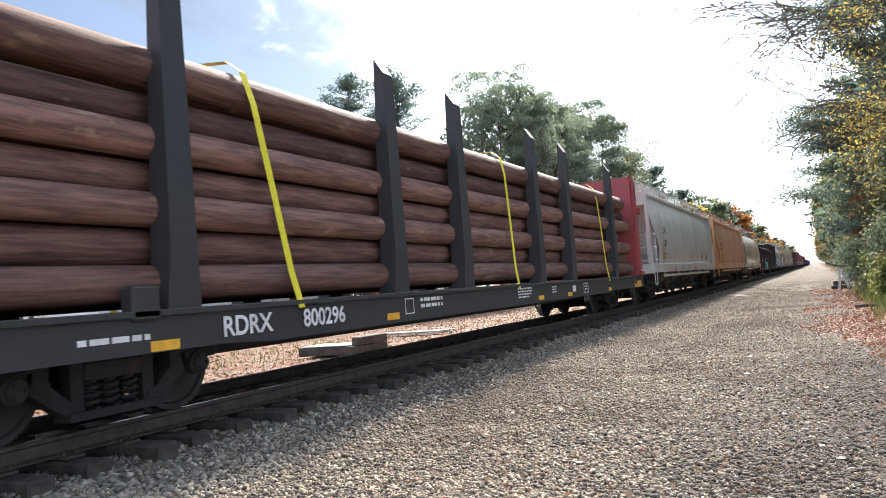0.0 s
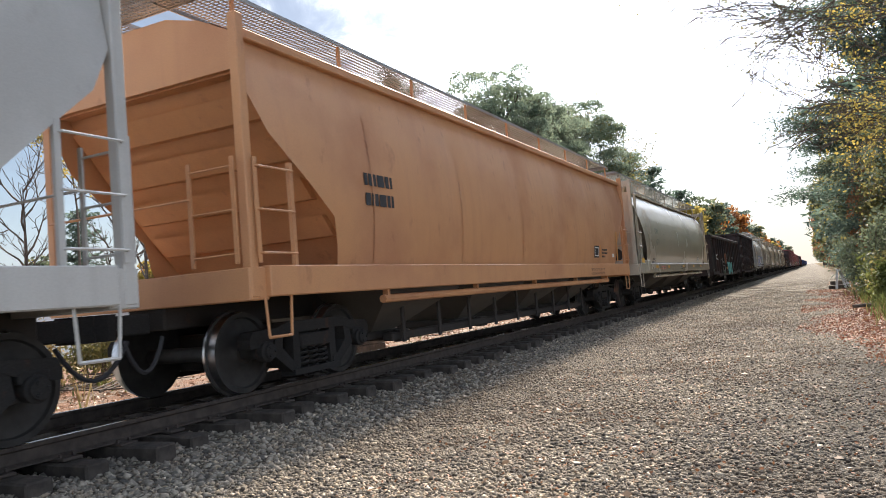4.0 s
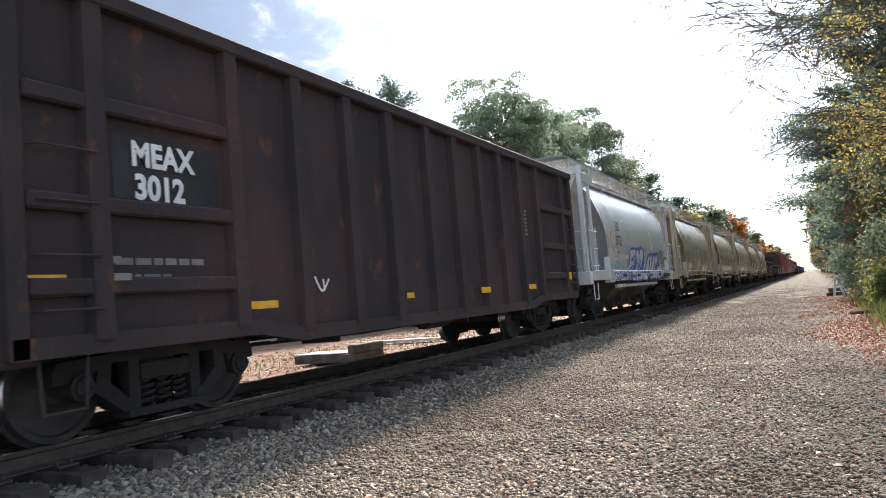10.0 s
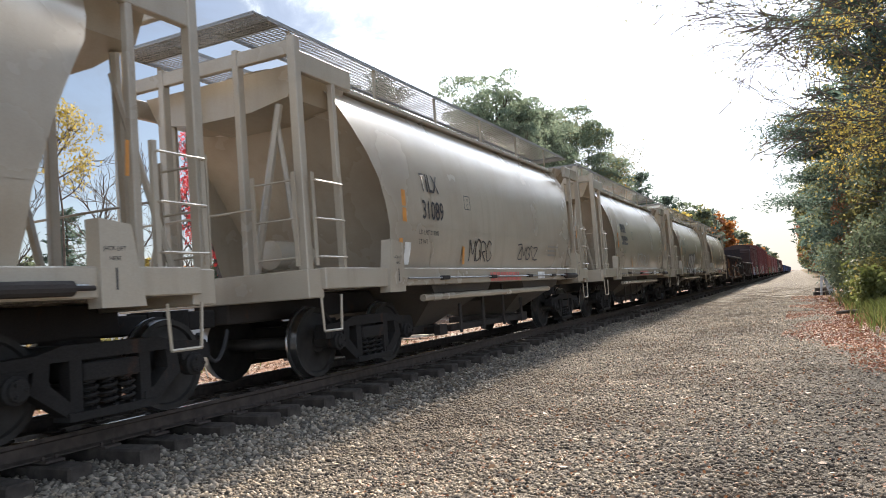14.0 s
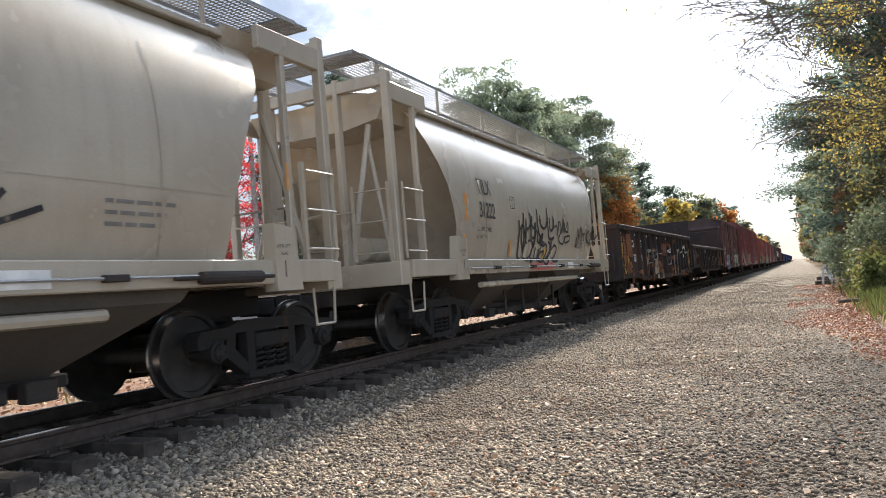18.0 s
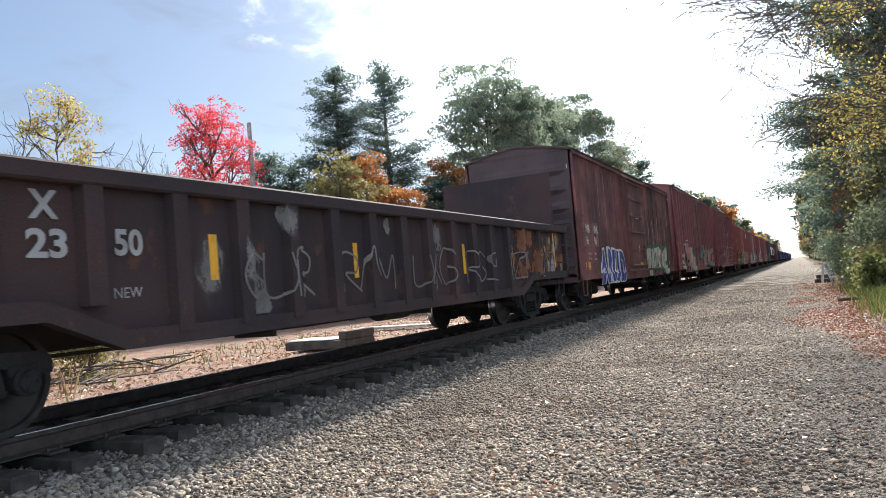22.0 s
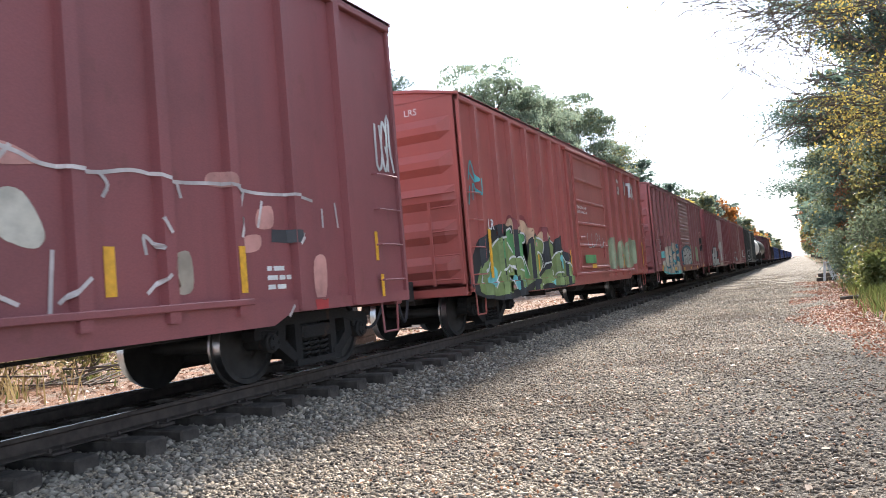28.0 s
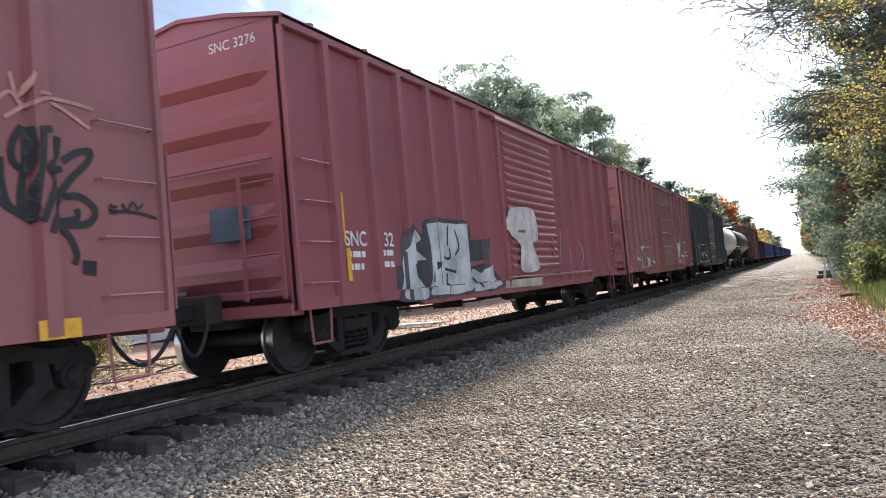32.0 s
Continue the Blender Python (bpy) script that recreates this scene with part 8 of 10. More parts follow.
piece(B16, s16, "ЖПOCΞ", 9.7, 15.1, 0.8, 1.95, "gpink", "gteal", 0.045, 0.05, 0.1, 0.06, seed=8)
graffiti(B16, s16, 7.8, 9.0, 1.2, 1.95, 3, "gteal", "gblack", 0.14, 0.04, 84)
for y0, y1, z0, z1 in ((5.65, 5.76, 1.03, 1.44), (8.37, 8.47, 1.38, 1.82), (10.56, 10.67, 1.07, 1.49), (12.07, 12.16, 1.03, 1.5), (14.86, 14.93, 1.35, 1.74), (14.86, 14.93, 0.86, 1.16)):
    sticker(B17, s17, y0, y1, z0, z1)
scrawl(B17, s17, [[(4.3, 2.16), (5.2, 2.13), (6.4, 2.15)], [(6.4, 2.15), (6.38, 1.4), (6.36, 0.7)], [(5.0, 1.9), (4.95, 1.65), (5.2, 1.6), (5.3, 1.85), (5.05, 1.92)], [(4.2, 1.8), (4.9, 1.5), (5.3, 0.95), (5.6, 1.0), (5.7, 1.5)], [(5.3, 1.72), (5.85, 1.72), (5.8, 1.5)]], "gchalk", 0.04)
blots(B17, s17, 6.5, 9.2, 0.9, 2.1, 10, "gsmoke", 93, (0.05, 0.18), 1.2)
scribble(B17, s17, 15.05, 15.5, 2.6, 3.35, 3, "gwhite", 94, 0.05)
bars(B17, 6.51, 3.1, [0.4, 0.4, 0.35], "white_paint", over(s17), 0.05, 0.04)
bars(B17, 8.5, 3.2, [0.6, 0.6, 0.55], "white_paint", over(s17), 0.06, 0.04)
bars(B17, 12.6, 1.25, [0.3, 0.4, 0.3], "white_paint", over(s17), 0.05, 0.05)
lettering(B17, "RETAINING VALVE", 0.07, 5.15, 0.72, "white_paint", over(s17))
# red boxcar, green piece
two_line(B18, s18, ("LR",), 0.97, 1.9, 0.27, "white_paint")
two_line(B18, s18, ("S",), 1.68, 1.92, 0.27, "white_paint")
bars(B18, 1.05, 1.62, [0.28], "white_paint", over(s18), 0.2)
for y0, y1, z0, z1 in ((0.68, 0.8, 1.0, 1.88), (3.35, 3.43, 1.06, 1.42), (6.1, 6.2, 1.02, 1.55), (7.76, 8.2, 1.06, 1.17), (12.05, 12.2, 1.03, 1.45), (14.74, 14.83, 1.02, 1.87)):
    sticker(B18, lambda y, z: s18(y, z) + 0.02, y0, y1, z0, z1)
patch(B18, s18, 7.2, 8.3, 1.2, 1.42, "ggreen", 0.004)
scrawl(B18, s18, [[(7.55, 2.0), (7.6, 1.65), (7.9, 1.62)], [(8.0, 2.0), (8.0, 1.65), (8.3, 1.7)], [(8.4, 1.65), (8.45, 2.0), (8.65, 1.9), (8.5, 1.8)], [(8.8, 2.0), (8.9, 1.65), (9.2, 1.7), (9.2, 1.9)]], "gsilver", 0.035)
scrawl(B18, s18, [[(0.25, 2.75), (0.4, 3.1), (0.55, 2.75), (0.3, 2.9)], [(0.2, 2.3), (0.3, 2.65)], [(0.4, 2.4), (0.45, 2.7), (0.6, 2.5), (0.62, 2.8)]], "gteal", 0.04)
for k, wd in enumerate(("SECURE BOTH HASPS", "BEFORE MOVING CAR")):
    lettering(B18, wd, 0.1, 6.75, 2.62 - 0.12 * k, "white_paint", over(s18))
for y0, letter in ((11.98, "G"), (12.72, "A"), (13.5, "T"), (14.24, "X")):
    lettering(B18, letter, 0.66, y0, 3.4, "white_paint", over(s18, 0.11), 0.02, wide=0.85)
# faded red boxcar
patch(B19, s19, 1.04, 1.72, 1.62, 2.22, "maroon_patch")
patch(B19, s19, 1.85, 2.3, 1.62, 2.2, "maroon_patch")
two_line(B19, s19, ("LR", "49"), 1.25, 1.9, 0.27, "white_paint", 0.95)
two_line(B19, s19, ("S", "81"), 1.9, 1.9, 0.27, "white_paint", 0.95)
for y0, y1, z0, z1, mt in ((0.95, 1.36, 0.77, 1.0, "orange_tape"), (3.57, 4.03, 0.74, 0.87, "yellow"), (6.51, 6.94, 0.72, 0.85, "yellow"), (8.77, 9.25, 0.73, 0.84, "yellow"), (11.71, 12.13, 0.74, 0.86, "yellow"), (14.37, 14.72, 0.78, 0.93, "yellow")):
    sticker(B19, lambda y, z: s19(y, z) + 0.03, y0, y1, z0, z1, mt)
frame_box(B19, 4.35, 5.0, 1.65, 2.0, 0.03, "patch_grey", over(s19))
frame_box(B19, 13.46, 13.92, 1.24, 1.51, 0.03, "white_paint", over(s19))
bars(B19, 1.35, 1.42, [0.3, 0.35], "white_paint", over(s19), 0.06, 0.06)
# maroon boxcar
two_line(B20, s20, ("SNC",), 1.02, 1.53, 0.27, "white_paint")
two_line(B20, s20, ("32",), 1.98, 1.53, 0.27, "white_paint")
bars(B20, 1.1, 1.38, [0.4, 0.35], "white_paint", over(s20), 0.08, 0.08)
bars(B20, 1.95, 1.4, [0.3, 0.3], "white_paint", over(s20), 0.08, 0.08)
for y0, y1, z0, z1 in ((0.96, 1.04, 1.57, 2.2), (1.03, 1.12, 1.08, 1.5)):
    sticker(B20, lambda y, z: s20(y, z) + 0.02, y0, y1, z0, z1)
part("end_plate", Geo().box(0.35, 0.95, -0.1, -0.085, 1.65, 2.05, 0.01), M_["blueplate"], B20, "dark blue steel plate")
for car, words, zz in ((B20, "SNC 3276", 4.14), (B19, "LRS 4981", 4.2), (B18, "LRS", 4.2), (B15, "WRWK 4691", 3.93), (B16, "GACX 7825", 4.28)):
    end_lettering(car, words, 0.17, 0.45, zz - 0.2, -0.01, "white_paint")
scribble(B21, s21, 1.4, 4.5, 0.9, 1.7, 6, "gsilver", 131, 0.05)
scribble(B21, s21, 10.4, 13.5, 1.0, 2.0, 5, "gwhite", 132, 0.05)
scribble(B21, s21, 6.5, 9.2, 1.0, 2.0, 4, "gbeige", 133, 0.06)
scribble(B22, s22, 1.0, 6.0, 0.9, 2.0, 7, "gsilver", 134, 0.07)


# blue piece on the pale grey hopper
mural(T1c, t1s, "gblue", [(4.49, 1.06), (4.46, 1.29), (4.57, 1.54), (4.63, 1.86), (4.76, 2.05), (5.1, 2.11), (5.47, 2.1), (5.65, 2.13), (5.91, 2.08), (6.2, 2.18), (6.53, 2.11), (6.67, 2.02), (6.77, 1.83), (6.98, 1.62), (6.83, 1.31), (6.96, 1.05), (6.28, 1.05), (5.58, 1.02), (5.04, 1.03)], 1, ribbed=False)
mural(T1c, t1s, "gpale", [(4.57, 1.1), (4.56, 1.24), (4.69, 1.54), (4.71, 1.85), (4.79, 1.99), (5.38, 2.04), (5.46, 1.97), (5.39, 1.84), (5.44, 1.68), (5.37, 1.53), (5.45, 1.32), (5.41, 1.12), (5.24, 1.07), (4.86, 1.07)], 2, ribbed=False)
mural(T1c, t1s, "gpale", [(5.56, 1.09), (5.45, 1.07), (5.6, 1.32), (5.58, 1.72), (5.66, 1.97), (5.88, 2.01), (6.01, 1.82), (6.04, 1.47), (6.08, 1.2), (5.89, 1.08)], 2, ribbed=False)
mural(T1c, t1s, "gpale", [(6.15, 1.1), (6.09, 1.2), (6.15, 1.47), (6.06, 1.83), (6.19, 2.02), (6.38, 2.09), (6.58, 1.99), (6.62, 1.76), (6.36, 1.41), (6.29, 1.27), (6.79, 1.27), (6.84, 1.09), (6.45, 1.07)], 2, ribbed=False)
scrawl(T1c, t1s, [[(5.41, 1.85), (5.08, 1.76), (4.91, 1.68), (5.2, 1.73), (5.4, 1.67)], [(5.39, 1.53), (5.03, 1.48), (4.79, 1.4), (5.12, 1.46), (5.42, 1.34)], [(5.48, 1.97), (5.43, 1.75), (5.44, 1.57), (5.39, 1.46), (5.07, 1.22), (5.1, 1.08)], [(5.91, 1.72), (5.75, 1.47), (5.75, 1.31), (6.06, 1.35), (6.18, 1.59)]], "gblue", 0.05, False, lift=3)
scrawl(T1c, t1s, [[(5.7, 1.8), (5.71, 1.62), (5.63, 1.45)], [(6.17, 1.77), (6.27, 1.64), (6.18, 1.49)]], "gblue", 0.13, False, lift=3)
scrawl(T1c, t1s, [[(4.62, 1.24), (4.61, 1.13), (4.69, 1.19), (4.62, 1.24)], [(4.72, 1.14), (4.73, 1.24), (4.79, 1.21), (4.73, 1.18)], [(4.81, 1.24), (4.83, 1.13), (4.87, 1.21), (4.9, 1.13), (4.93, 1.24)], [(5.01, 1.22), (4.95, 1.18), (4.97, 1.12), (5.02, 1.17)]], "gnavy", 0.03, False, lift=4)
mural(T1c, t1s, "gblue", [(6.75, 1.87), (6.8, 2.11), (6.92, 2.04), (6.99, 2.13), (7.12, 1.99), (6.93, 1.82), (6.83, 1.79)], 1, ribbed=False)
mural(T1c, t1s, "gpale", [(6.82, 1.9), (6.86, 2.03), (7.05, 2), (6.92, 1.86)], 2, ribbed=False)
mural(T1c, t1s, "gblue", [(7.08, 1.29), (7.27, 1.49), (7.22, 1.67), (7.41, 1.84), (7.8, 1.99), (8.21, 1.97), (9.31, 2.01), (9.46, 1.76), (9.26, 1.07), (8.11, 1.09), (7.34, 1.05)], 1, ribbed=False)
mural(T1c, t1s, "gpale", [(7.34, 1.12), (7.44, 1.4), (7.35, 1.63), (7.55, 1.8), (7.83, 1.87), (7.77, 1.64), (7.82, 1.45), (7.71, 1.11)], 2, ribbed=False)
mural(T1c, t1s, "gpale", [(7.86, 1.14), (7.95, 1.5), (7.9, 1.8), (8.16, 1.91), (8.24, 1.66), (8.16, 1.13)], 2, ribbed=False)
mural(T1c, t1s, "gpale", [(8.26, 1.13), (8.38, 1.51), (8.37, 1.82), (8.65, 1.9), (8.72, 1.68), (8.61, 1.13)], 2, ribbed=False)
mural(T1c, t1s, "gpale", [(8.71, 1.13), (8.84, 1.46), (8.78, 1.81), (9.19, 1.92), (9.22, 1.69), (8.99, 1.52), (9.2, 1.13)], 2, ribbed=False)
scrawl(T1c, t1s, [[(9.59, 2.05), (9.94, 2.06), (9.62, 1.82), (9.52, 1.56), (9.81, 1.59)], [(10.31, 2.1), (10.03, 1.84), (10.12, 1.6), (10.33, 1.76)], [(10.39, 1.73), (10.74, 1.87), (11.08, 1.75)], [(9.76, 1.24), (9.74, 1.06), (9.99, 1.15), (9.76, 1.24)], [(10.1, 1.05), (10.25, 1.24), (10.28, 1.05)], [(10.44, 1.23), (10.62, 1.07), (10.85, 1.24)], [(10.35, 1.51), (10.57, 1.61)], [(10.68, 1.45), (10.91, 1.62)]], "gblack", 0.06, False, lift=5)
# bubble letters and faded tags on the second hopper of its kind
mural(T2c, t2s, "gsmoke", [(4.45, 1.79), (4.48, 1.31), (4.7, 1.24), (6.53, 1.29), (6.57, 1.18), (4.44, 1.18), (4.31, 1.3)], 1, ribbed=False)
mural(T2c, t2s, "gbone", [(4.47, 1.29), (4.56, 1.58), (4.54, 1.86), (4.58, 2.12), (4.67, 2.31), (4.84, 2.42), (5.04, 2.43), (5.21, 2.34), (5.42, 2.49), (5.58, 2.44), (5.66, 2.29), (5.81, 2.42), (6.07, 2.49), (6.35, 2.4), (6.61, 2.67), (6.82, 2.54), (6.94, 2.21), (6.85, 2.04), (7.16, 1.96), (7.15, 1.73), (6.89, 1.48), (6.54, 1.31), (5.86, 1.35), (5.11, 1.32)], 2, ribbed=False)
scrawl(T2c, t2s, [[(4.47, 1.29), (4.56, 1.58), (4.54, 1.86), (4.58, 2.12), (4.67, 2.31), (4.84, 2.42), (5.04, 2.43), (5.21, 2.34), (5.19, 2.18), (4.93, 2.09), (4.8, 1.95), (4.75, 1.62)], [(5.22, 2.17), (5.23, 2.4), (5.42, 2.5), (5.58, 2.44), (5.64, 2.28), (5.51, 2.13), (5.31, 2.19)], [(5.06, 1.74), (5.12, 1.93), (5.31, 2.06), (5.49, 2.01), (5.53, 1.84), (5.31, 1.79)], [(5.66, 2.14), (5.7, 2.33), (6.07, 2.49), (6.35, 2.4), (6.51, 2.18), (6.49, 1.8)], [(5.75, 2.25), (5.91, 2.27), (6, 2.17), (5.87, 1.93)]], "gdrk", 0.045, False, lift=5)
scrawl(T2c, t2s, [[(6.56, 2.19), (6.43, 2.35), (6.44, 2.52), (6.61, 2.67), (6.82, 2.56), (6.79, 2.38), (6.53, 1.97), (6.49, 1.84)], [(6.79, 2.38), (6.94, 2.21), (6.84, 2.04), (7.16, 1.96), (7.15, 1.73), (6.94, 1.5), (6.54, 1.31)], [(4.75, 1.62), (5.09, 1.67), (5.06, 1.44), (4.77, 1.3), (4.52, 1.29)], [(5.11, 1.33), (5.43, 1.52), (5.61, 1.76), (5.31, 1.79)], [(5.56, 1.37), (5.9, 1.61), (5.94, 1.86), (5.64, 2)], [(6, 1.61), (6.05, 1.82)], [(6.17, 2.08), (6.17, 1.78)], [(6.27, 2), (6.31, 1.83)]], "gdrk", 0.045, False, lift=5)
scrawl(T2c, t2s, [[(5.39, 2.38), (5.43, 2.26)]], "gdrk", 0.045, False, lift=5)
scrawl(T2c, t2s, [[(4.02, 2.64), (4.36, 2.59), (4.88, 2.73)], [(4.15, 2.53), (4.44, 2.5), (4.55, 2.36)], [(3.83, 2.96), (3.81, 2.66)], [(3.97, 2.97), (3.98, 2.78), (4.17, 3.02), (4.18, 2.81), (4.38, 3.1), (4.38, 2.77)], [(4.53, 3.05), (4.53, 2.76), (4.75, 3.01)], [(7.65, 2.73), (7.78, 2.56), (8.11, 2.83)], [(8.22, 2.8), (8.24, 2.58)], [(8.69, 2.59), (8.66, 2.39)]], "gfade", 0.05, False, lift=5)
scrawl(T2c, t2s, [[(2.44, 3.15), (2.17, 3.03), (2.18, 2.89), (2.46, 2.89), (2.59, 3.03)]], "gsmoke", 0.05, False, lift=5)
mural(T2c, t2s, "gwash", [(2.27, 1.78), (2.55, 1.78), (2.44, 1.61), (2.38, 1.49), (2.24, 1.63)], 1, ribbed=False)
scrawl(T2c, t2s, [[(7.34, 1.88), (7.56, 1.87), (7.45, 1.79), (7.55, 1.72), (7.33, 1.7)], [(7.62, 1.88), (7.86, 1.88)], [(7.74, 1.87), (7.72, 1.7)], [(7.93, 1.88), (7.92, 1.7), (8.1, 1.74), (8.12, 1.84), (7.93, 1.88)],
    [(7.26, 1.44), (7.42, 1.62), (7.47, 1.44), (7.3, 1.46)], [(7.54, 1.44), (7.6, 1.6), (7.68, 1.46), (7.76, 1.6), (7.8, 1.46), (7.66, 1.44)], [(7.86, 1.6), (7.86, 1.42), (8.08, 1.45), (7.9, 1.52), (8.06, 1.56), (7.86, 1.61)]], "gdrk", 0.045, False, lift=5)
# white and black piece on the fifth hopper
mural(T5c, t5s, "gblack", [(4.2, 1.15), (4.31, 1.47), (4.67, 1.83), (4.84, 2.08), (5.41, 2.17), (6.34, 2.15), (7.06, 2.29), (7.33, 2.14), (7.26, 1.85), (6.86, 1.34), (6.81, 1.15), (5.51, 1.13)], 1, ribbed=False)
mural(T5c, t5s, "gsilver", [(4.37, 1.18), (4.68, 1.53), (4.8, 1.83), (4.96, 1.99), (5.35, 2.04), (5.15, 1.85), (5.26, 1.76), (4.96, 1.61), (5.01, 1.5), (4.78, 1.38), (4.88, 1.18)], 2, ribbed=False)
mural(T5c, t5s, "gsilver", [(4.95, 1.17), (5.38, 1.6), (5.46, 2.02), (5.84, 2.07), (5.79, 1.8), (5.5, 1.48), (5.44, 1.19)], 2, ribbed=False)
mural(T5c, t5s, "gsilver", [(5.51, 1.16), (5.8, 1.48), (6.02, 2.01), (6.28, 2.06), (6.38, 1.89), (6.7, 2.08), (6.44, 1.69), (6.2, 1.18), (5.94, 1.16), (6.04, 1.48)], 2, ribbed=False)
mural(T5c, t5s, "gsilver", [(6.3, 1.16), (6.67, 1.69), (6.84, 2.08), (7.22, 2.17), (7.26, 1.92), (7.03, 1.74), (6.82, 1.17)], 2, ribbed=False)
scrawl(T5c, t5s, [[(3.84, 1.91), (4.08, 1.95), (4.17, 1.81), (3.92, 1.69), (3.82, 1.8), (4.19, 1.75), (4.02, 1.58), (3.66, 1.46), (3.49, 1.41)], [(3.71, 1.79), (3.95, 1.86), (4.09, 1.67), (3.73, 1.57), (3.87, 1.38)], [(7.4, 1.71), (7.76, 1.94), (7.8, 1.72), (7.35, 1.49), (7.89, 1.64), (8.15, 1.88)], [(7.24, 1.41), (7.87, 1.57), (8.45, 1.77)], [(7.53, 1.82), (8, 1.93)]], "gblack", 0.05, False, lift=5)
mural(T5c, lambda y, z: 1.662, "gturq", [(2.06, 1.41), (2.18, 1.42), (2.17, 1.24), (2.04, 1.24)], 1, False, ribbed=False)
# long black tags on the sixth hopper
scrawl(T6c, t6s, [[(4.86, 2.16), (4.88, 1.98), (4.99, 2.04), (5.1, 2.08), (5.13, 2.32)], [(5.12, 2.08), (5.15, 1.82), (5.13, 1.55)], [(4.88, 1.98), (4.84, 1.77), (4.84, 1.52), (4.92, 1.41), (5.07, 1.35), (5.2, 1.4)], [(5, 2.02), (5, 1.78), (5.13, 1.52)], [(5.27, 2.21), (5.26, 1.99), (5.27, 1.77), (5.22, 1.71)], [(5.26, 2), (5.41, 2.01), (5.54, 2.12), (5.52, 2.34)], [(5.54, 2.12), (5.57, 1.98), (5.61, 1.83), (5.78, 1.83)], [(5.65, 2.28), (5.61, 2.1), (5.74, 2.03), (5.87, 2.07), (5.86, 2.16)]], "gblack", 0.065, False, lift=5)
scrawl(T6c, t6s, [[(6.01, 2.45), (6, 2.17), (6.08, 1.94), (6.25, 1.85), (6.38, 1.93)], [(6.18, 2.32), (6.21, 2.13), (6.4, 2.05), (6.58, 2.1), (6.7, 2.28), (6.71, 2.51)], [(6.69, 2.24), (6.74, 2.02), (6.8, 1.85), (6.95, 1.83), (7.16, 1.87)], [(6.87, 2.3), (6.87, 2.06), (6.97, 2.02), (7.14, 2.12), (7.13, 2.34)]], "gblack", 0.065, False, lift=5)
scrawl(T6c, t6s, [[(5.16, 1.98), (5.23, 1.85), (5.27, 1.74)], [(5.42, 1.75), (5.6, 1.77), (5.71, 1.68), (5.67, 1.5), (5.54, 1.42), (5.29, 1.31)], [(5.34, 1.72), (5.23, 1.69), (5.16, 1.55), (5.18, 1.42), (5.3, 1.28)], [(5.85, 2.07), (5.82, 1.83), (5.76, 1.62), (5.87, 1.83), (5.87, 2.04)], [(5.89, 2.01), (6, 1.9), (6.03, 1.75), (6.15, 1.73), (6.38, 1.86)], [(5.7, 1.62), (5.65, 1.45), (5.75, 1.33), (6.07, 1.33), (6.21, 1.45), (6.25, 1.64)], [(5.9, 1.63), (5.9, 1.42), (6.08, 1.39), (6.14, 1.6)]], "gblack", 0.05, False, lift=5)
scrawl(T6c, t6s, [[(6.25, 1.7), (6.4, 1.66), (6.59, 1.71), (6.7, 1.59), (6.56, 1.39), (6.32, 1.26), (6.13, 1.33), (6.26, 1.51), (6.48, 1.55), (6.5, 1.45)], [(7.13, 2.08), (7.36, 2.15), (7.43, 2.03), (7.39, 1.92)], [(7.16, 1.87), (6.99, 1.76), (6.97, 1.53), (6.75, 1.36)], [(6.74, 1.75), (6.89, 1.72), (6.92, 1.59), (6.73, 1.36), (7.05, 1.32), (7.34, 1.46), (7.39, 1.64), (7.2, 1.69), (7, 1.58)]], "gblack", 0.05, False, lift=5)
scrawl(T6c, t6s, [[(7.52, 2.04), (7.53, 2.19), (7.63, 2.25), (7.74, 2.13), (7.66, 1.98), (7.53, 1.86), (7.66, 1.76), (7.91, 1.75), (8.02, 1.92)], [(7.74, 2.13), (7.78, 1.98), (7.91, 2.26), (7.98, 2.3), (7.94, 1.99)], [(8.03, 2.23), (8.04, 2.02)], [(8.08, 2.08), (8.27, 2.25), (8.32, 2.18), (8.27, 2.03), (8.07, 2.04)], [(8.02, 1.9), (8.4, 1.94), (8.42, 1.83), (8.04, 1.77), (8.05, 1.89)], [(9.06, 1.92), (8.99, 1.68), (9.18, 1.86), (9.18, 2.16), (9.26, 1.91), (9.48, 2.2), (9.45, 1.74)], [(9.58, 2.01), (9.85, 2.05)]], "gblack", 0.045, False, lift=5)
scrawl(T6c, t6s, [[(9.71, 2.04), (9.67, 1.77)], [(10.1, 2.18), (9.99, 1.78)], [(10.29, 2.14), (9.93, 1.96), (10.28, 1.77)], [(10.44, 2.11), (10.32, 1.72)], [(10.53, 2.09), (10.57, 1.97), (10.81, 2.15)], [(10.78, 1.98), (10.43, 1.75)], [(10.73, 1.73), (10.95, 2.04), (10.82, 1.91), (11.24, 2.08)]], "gblack", 0.045, False, lift=5)
mural(T6c, t6s, "gdrk", [(6.16, 1.83), (6.3, 1.94), (6.41, 1.91), (6.37, 1.8), (6.53, 1.76), (6.5, 1.68), (6.31, 1.66), (6.11, 1.72)], 1, ribbed=False)
mural(T6c, t6s, "gdrk", [(5.8, 2.15), (5.92, 2.13), (5.93, 2.05), (5.83, 2.02)], 1, ribbed=False)
mural(T6c, t6s, "gochre", [(6.61, 1.66), (6.66, 1.59), (6.59, 1.44), (6.45, 1.38), (6.44, 1.51)], 1, ribbed=False)
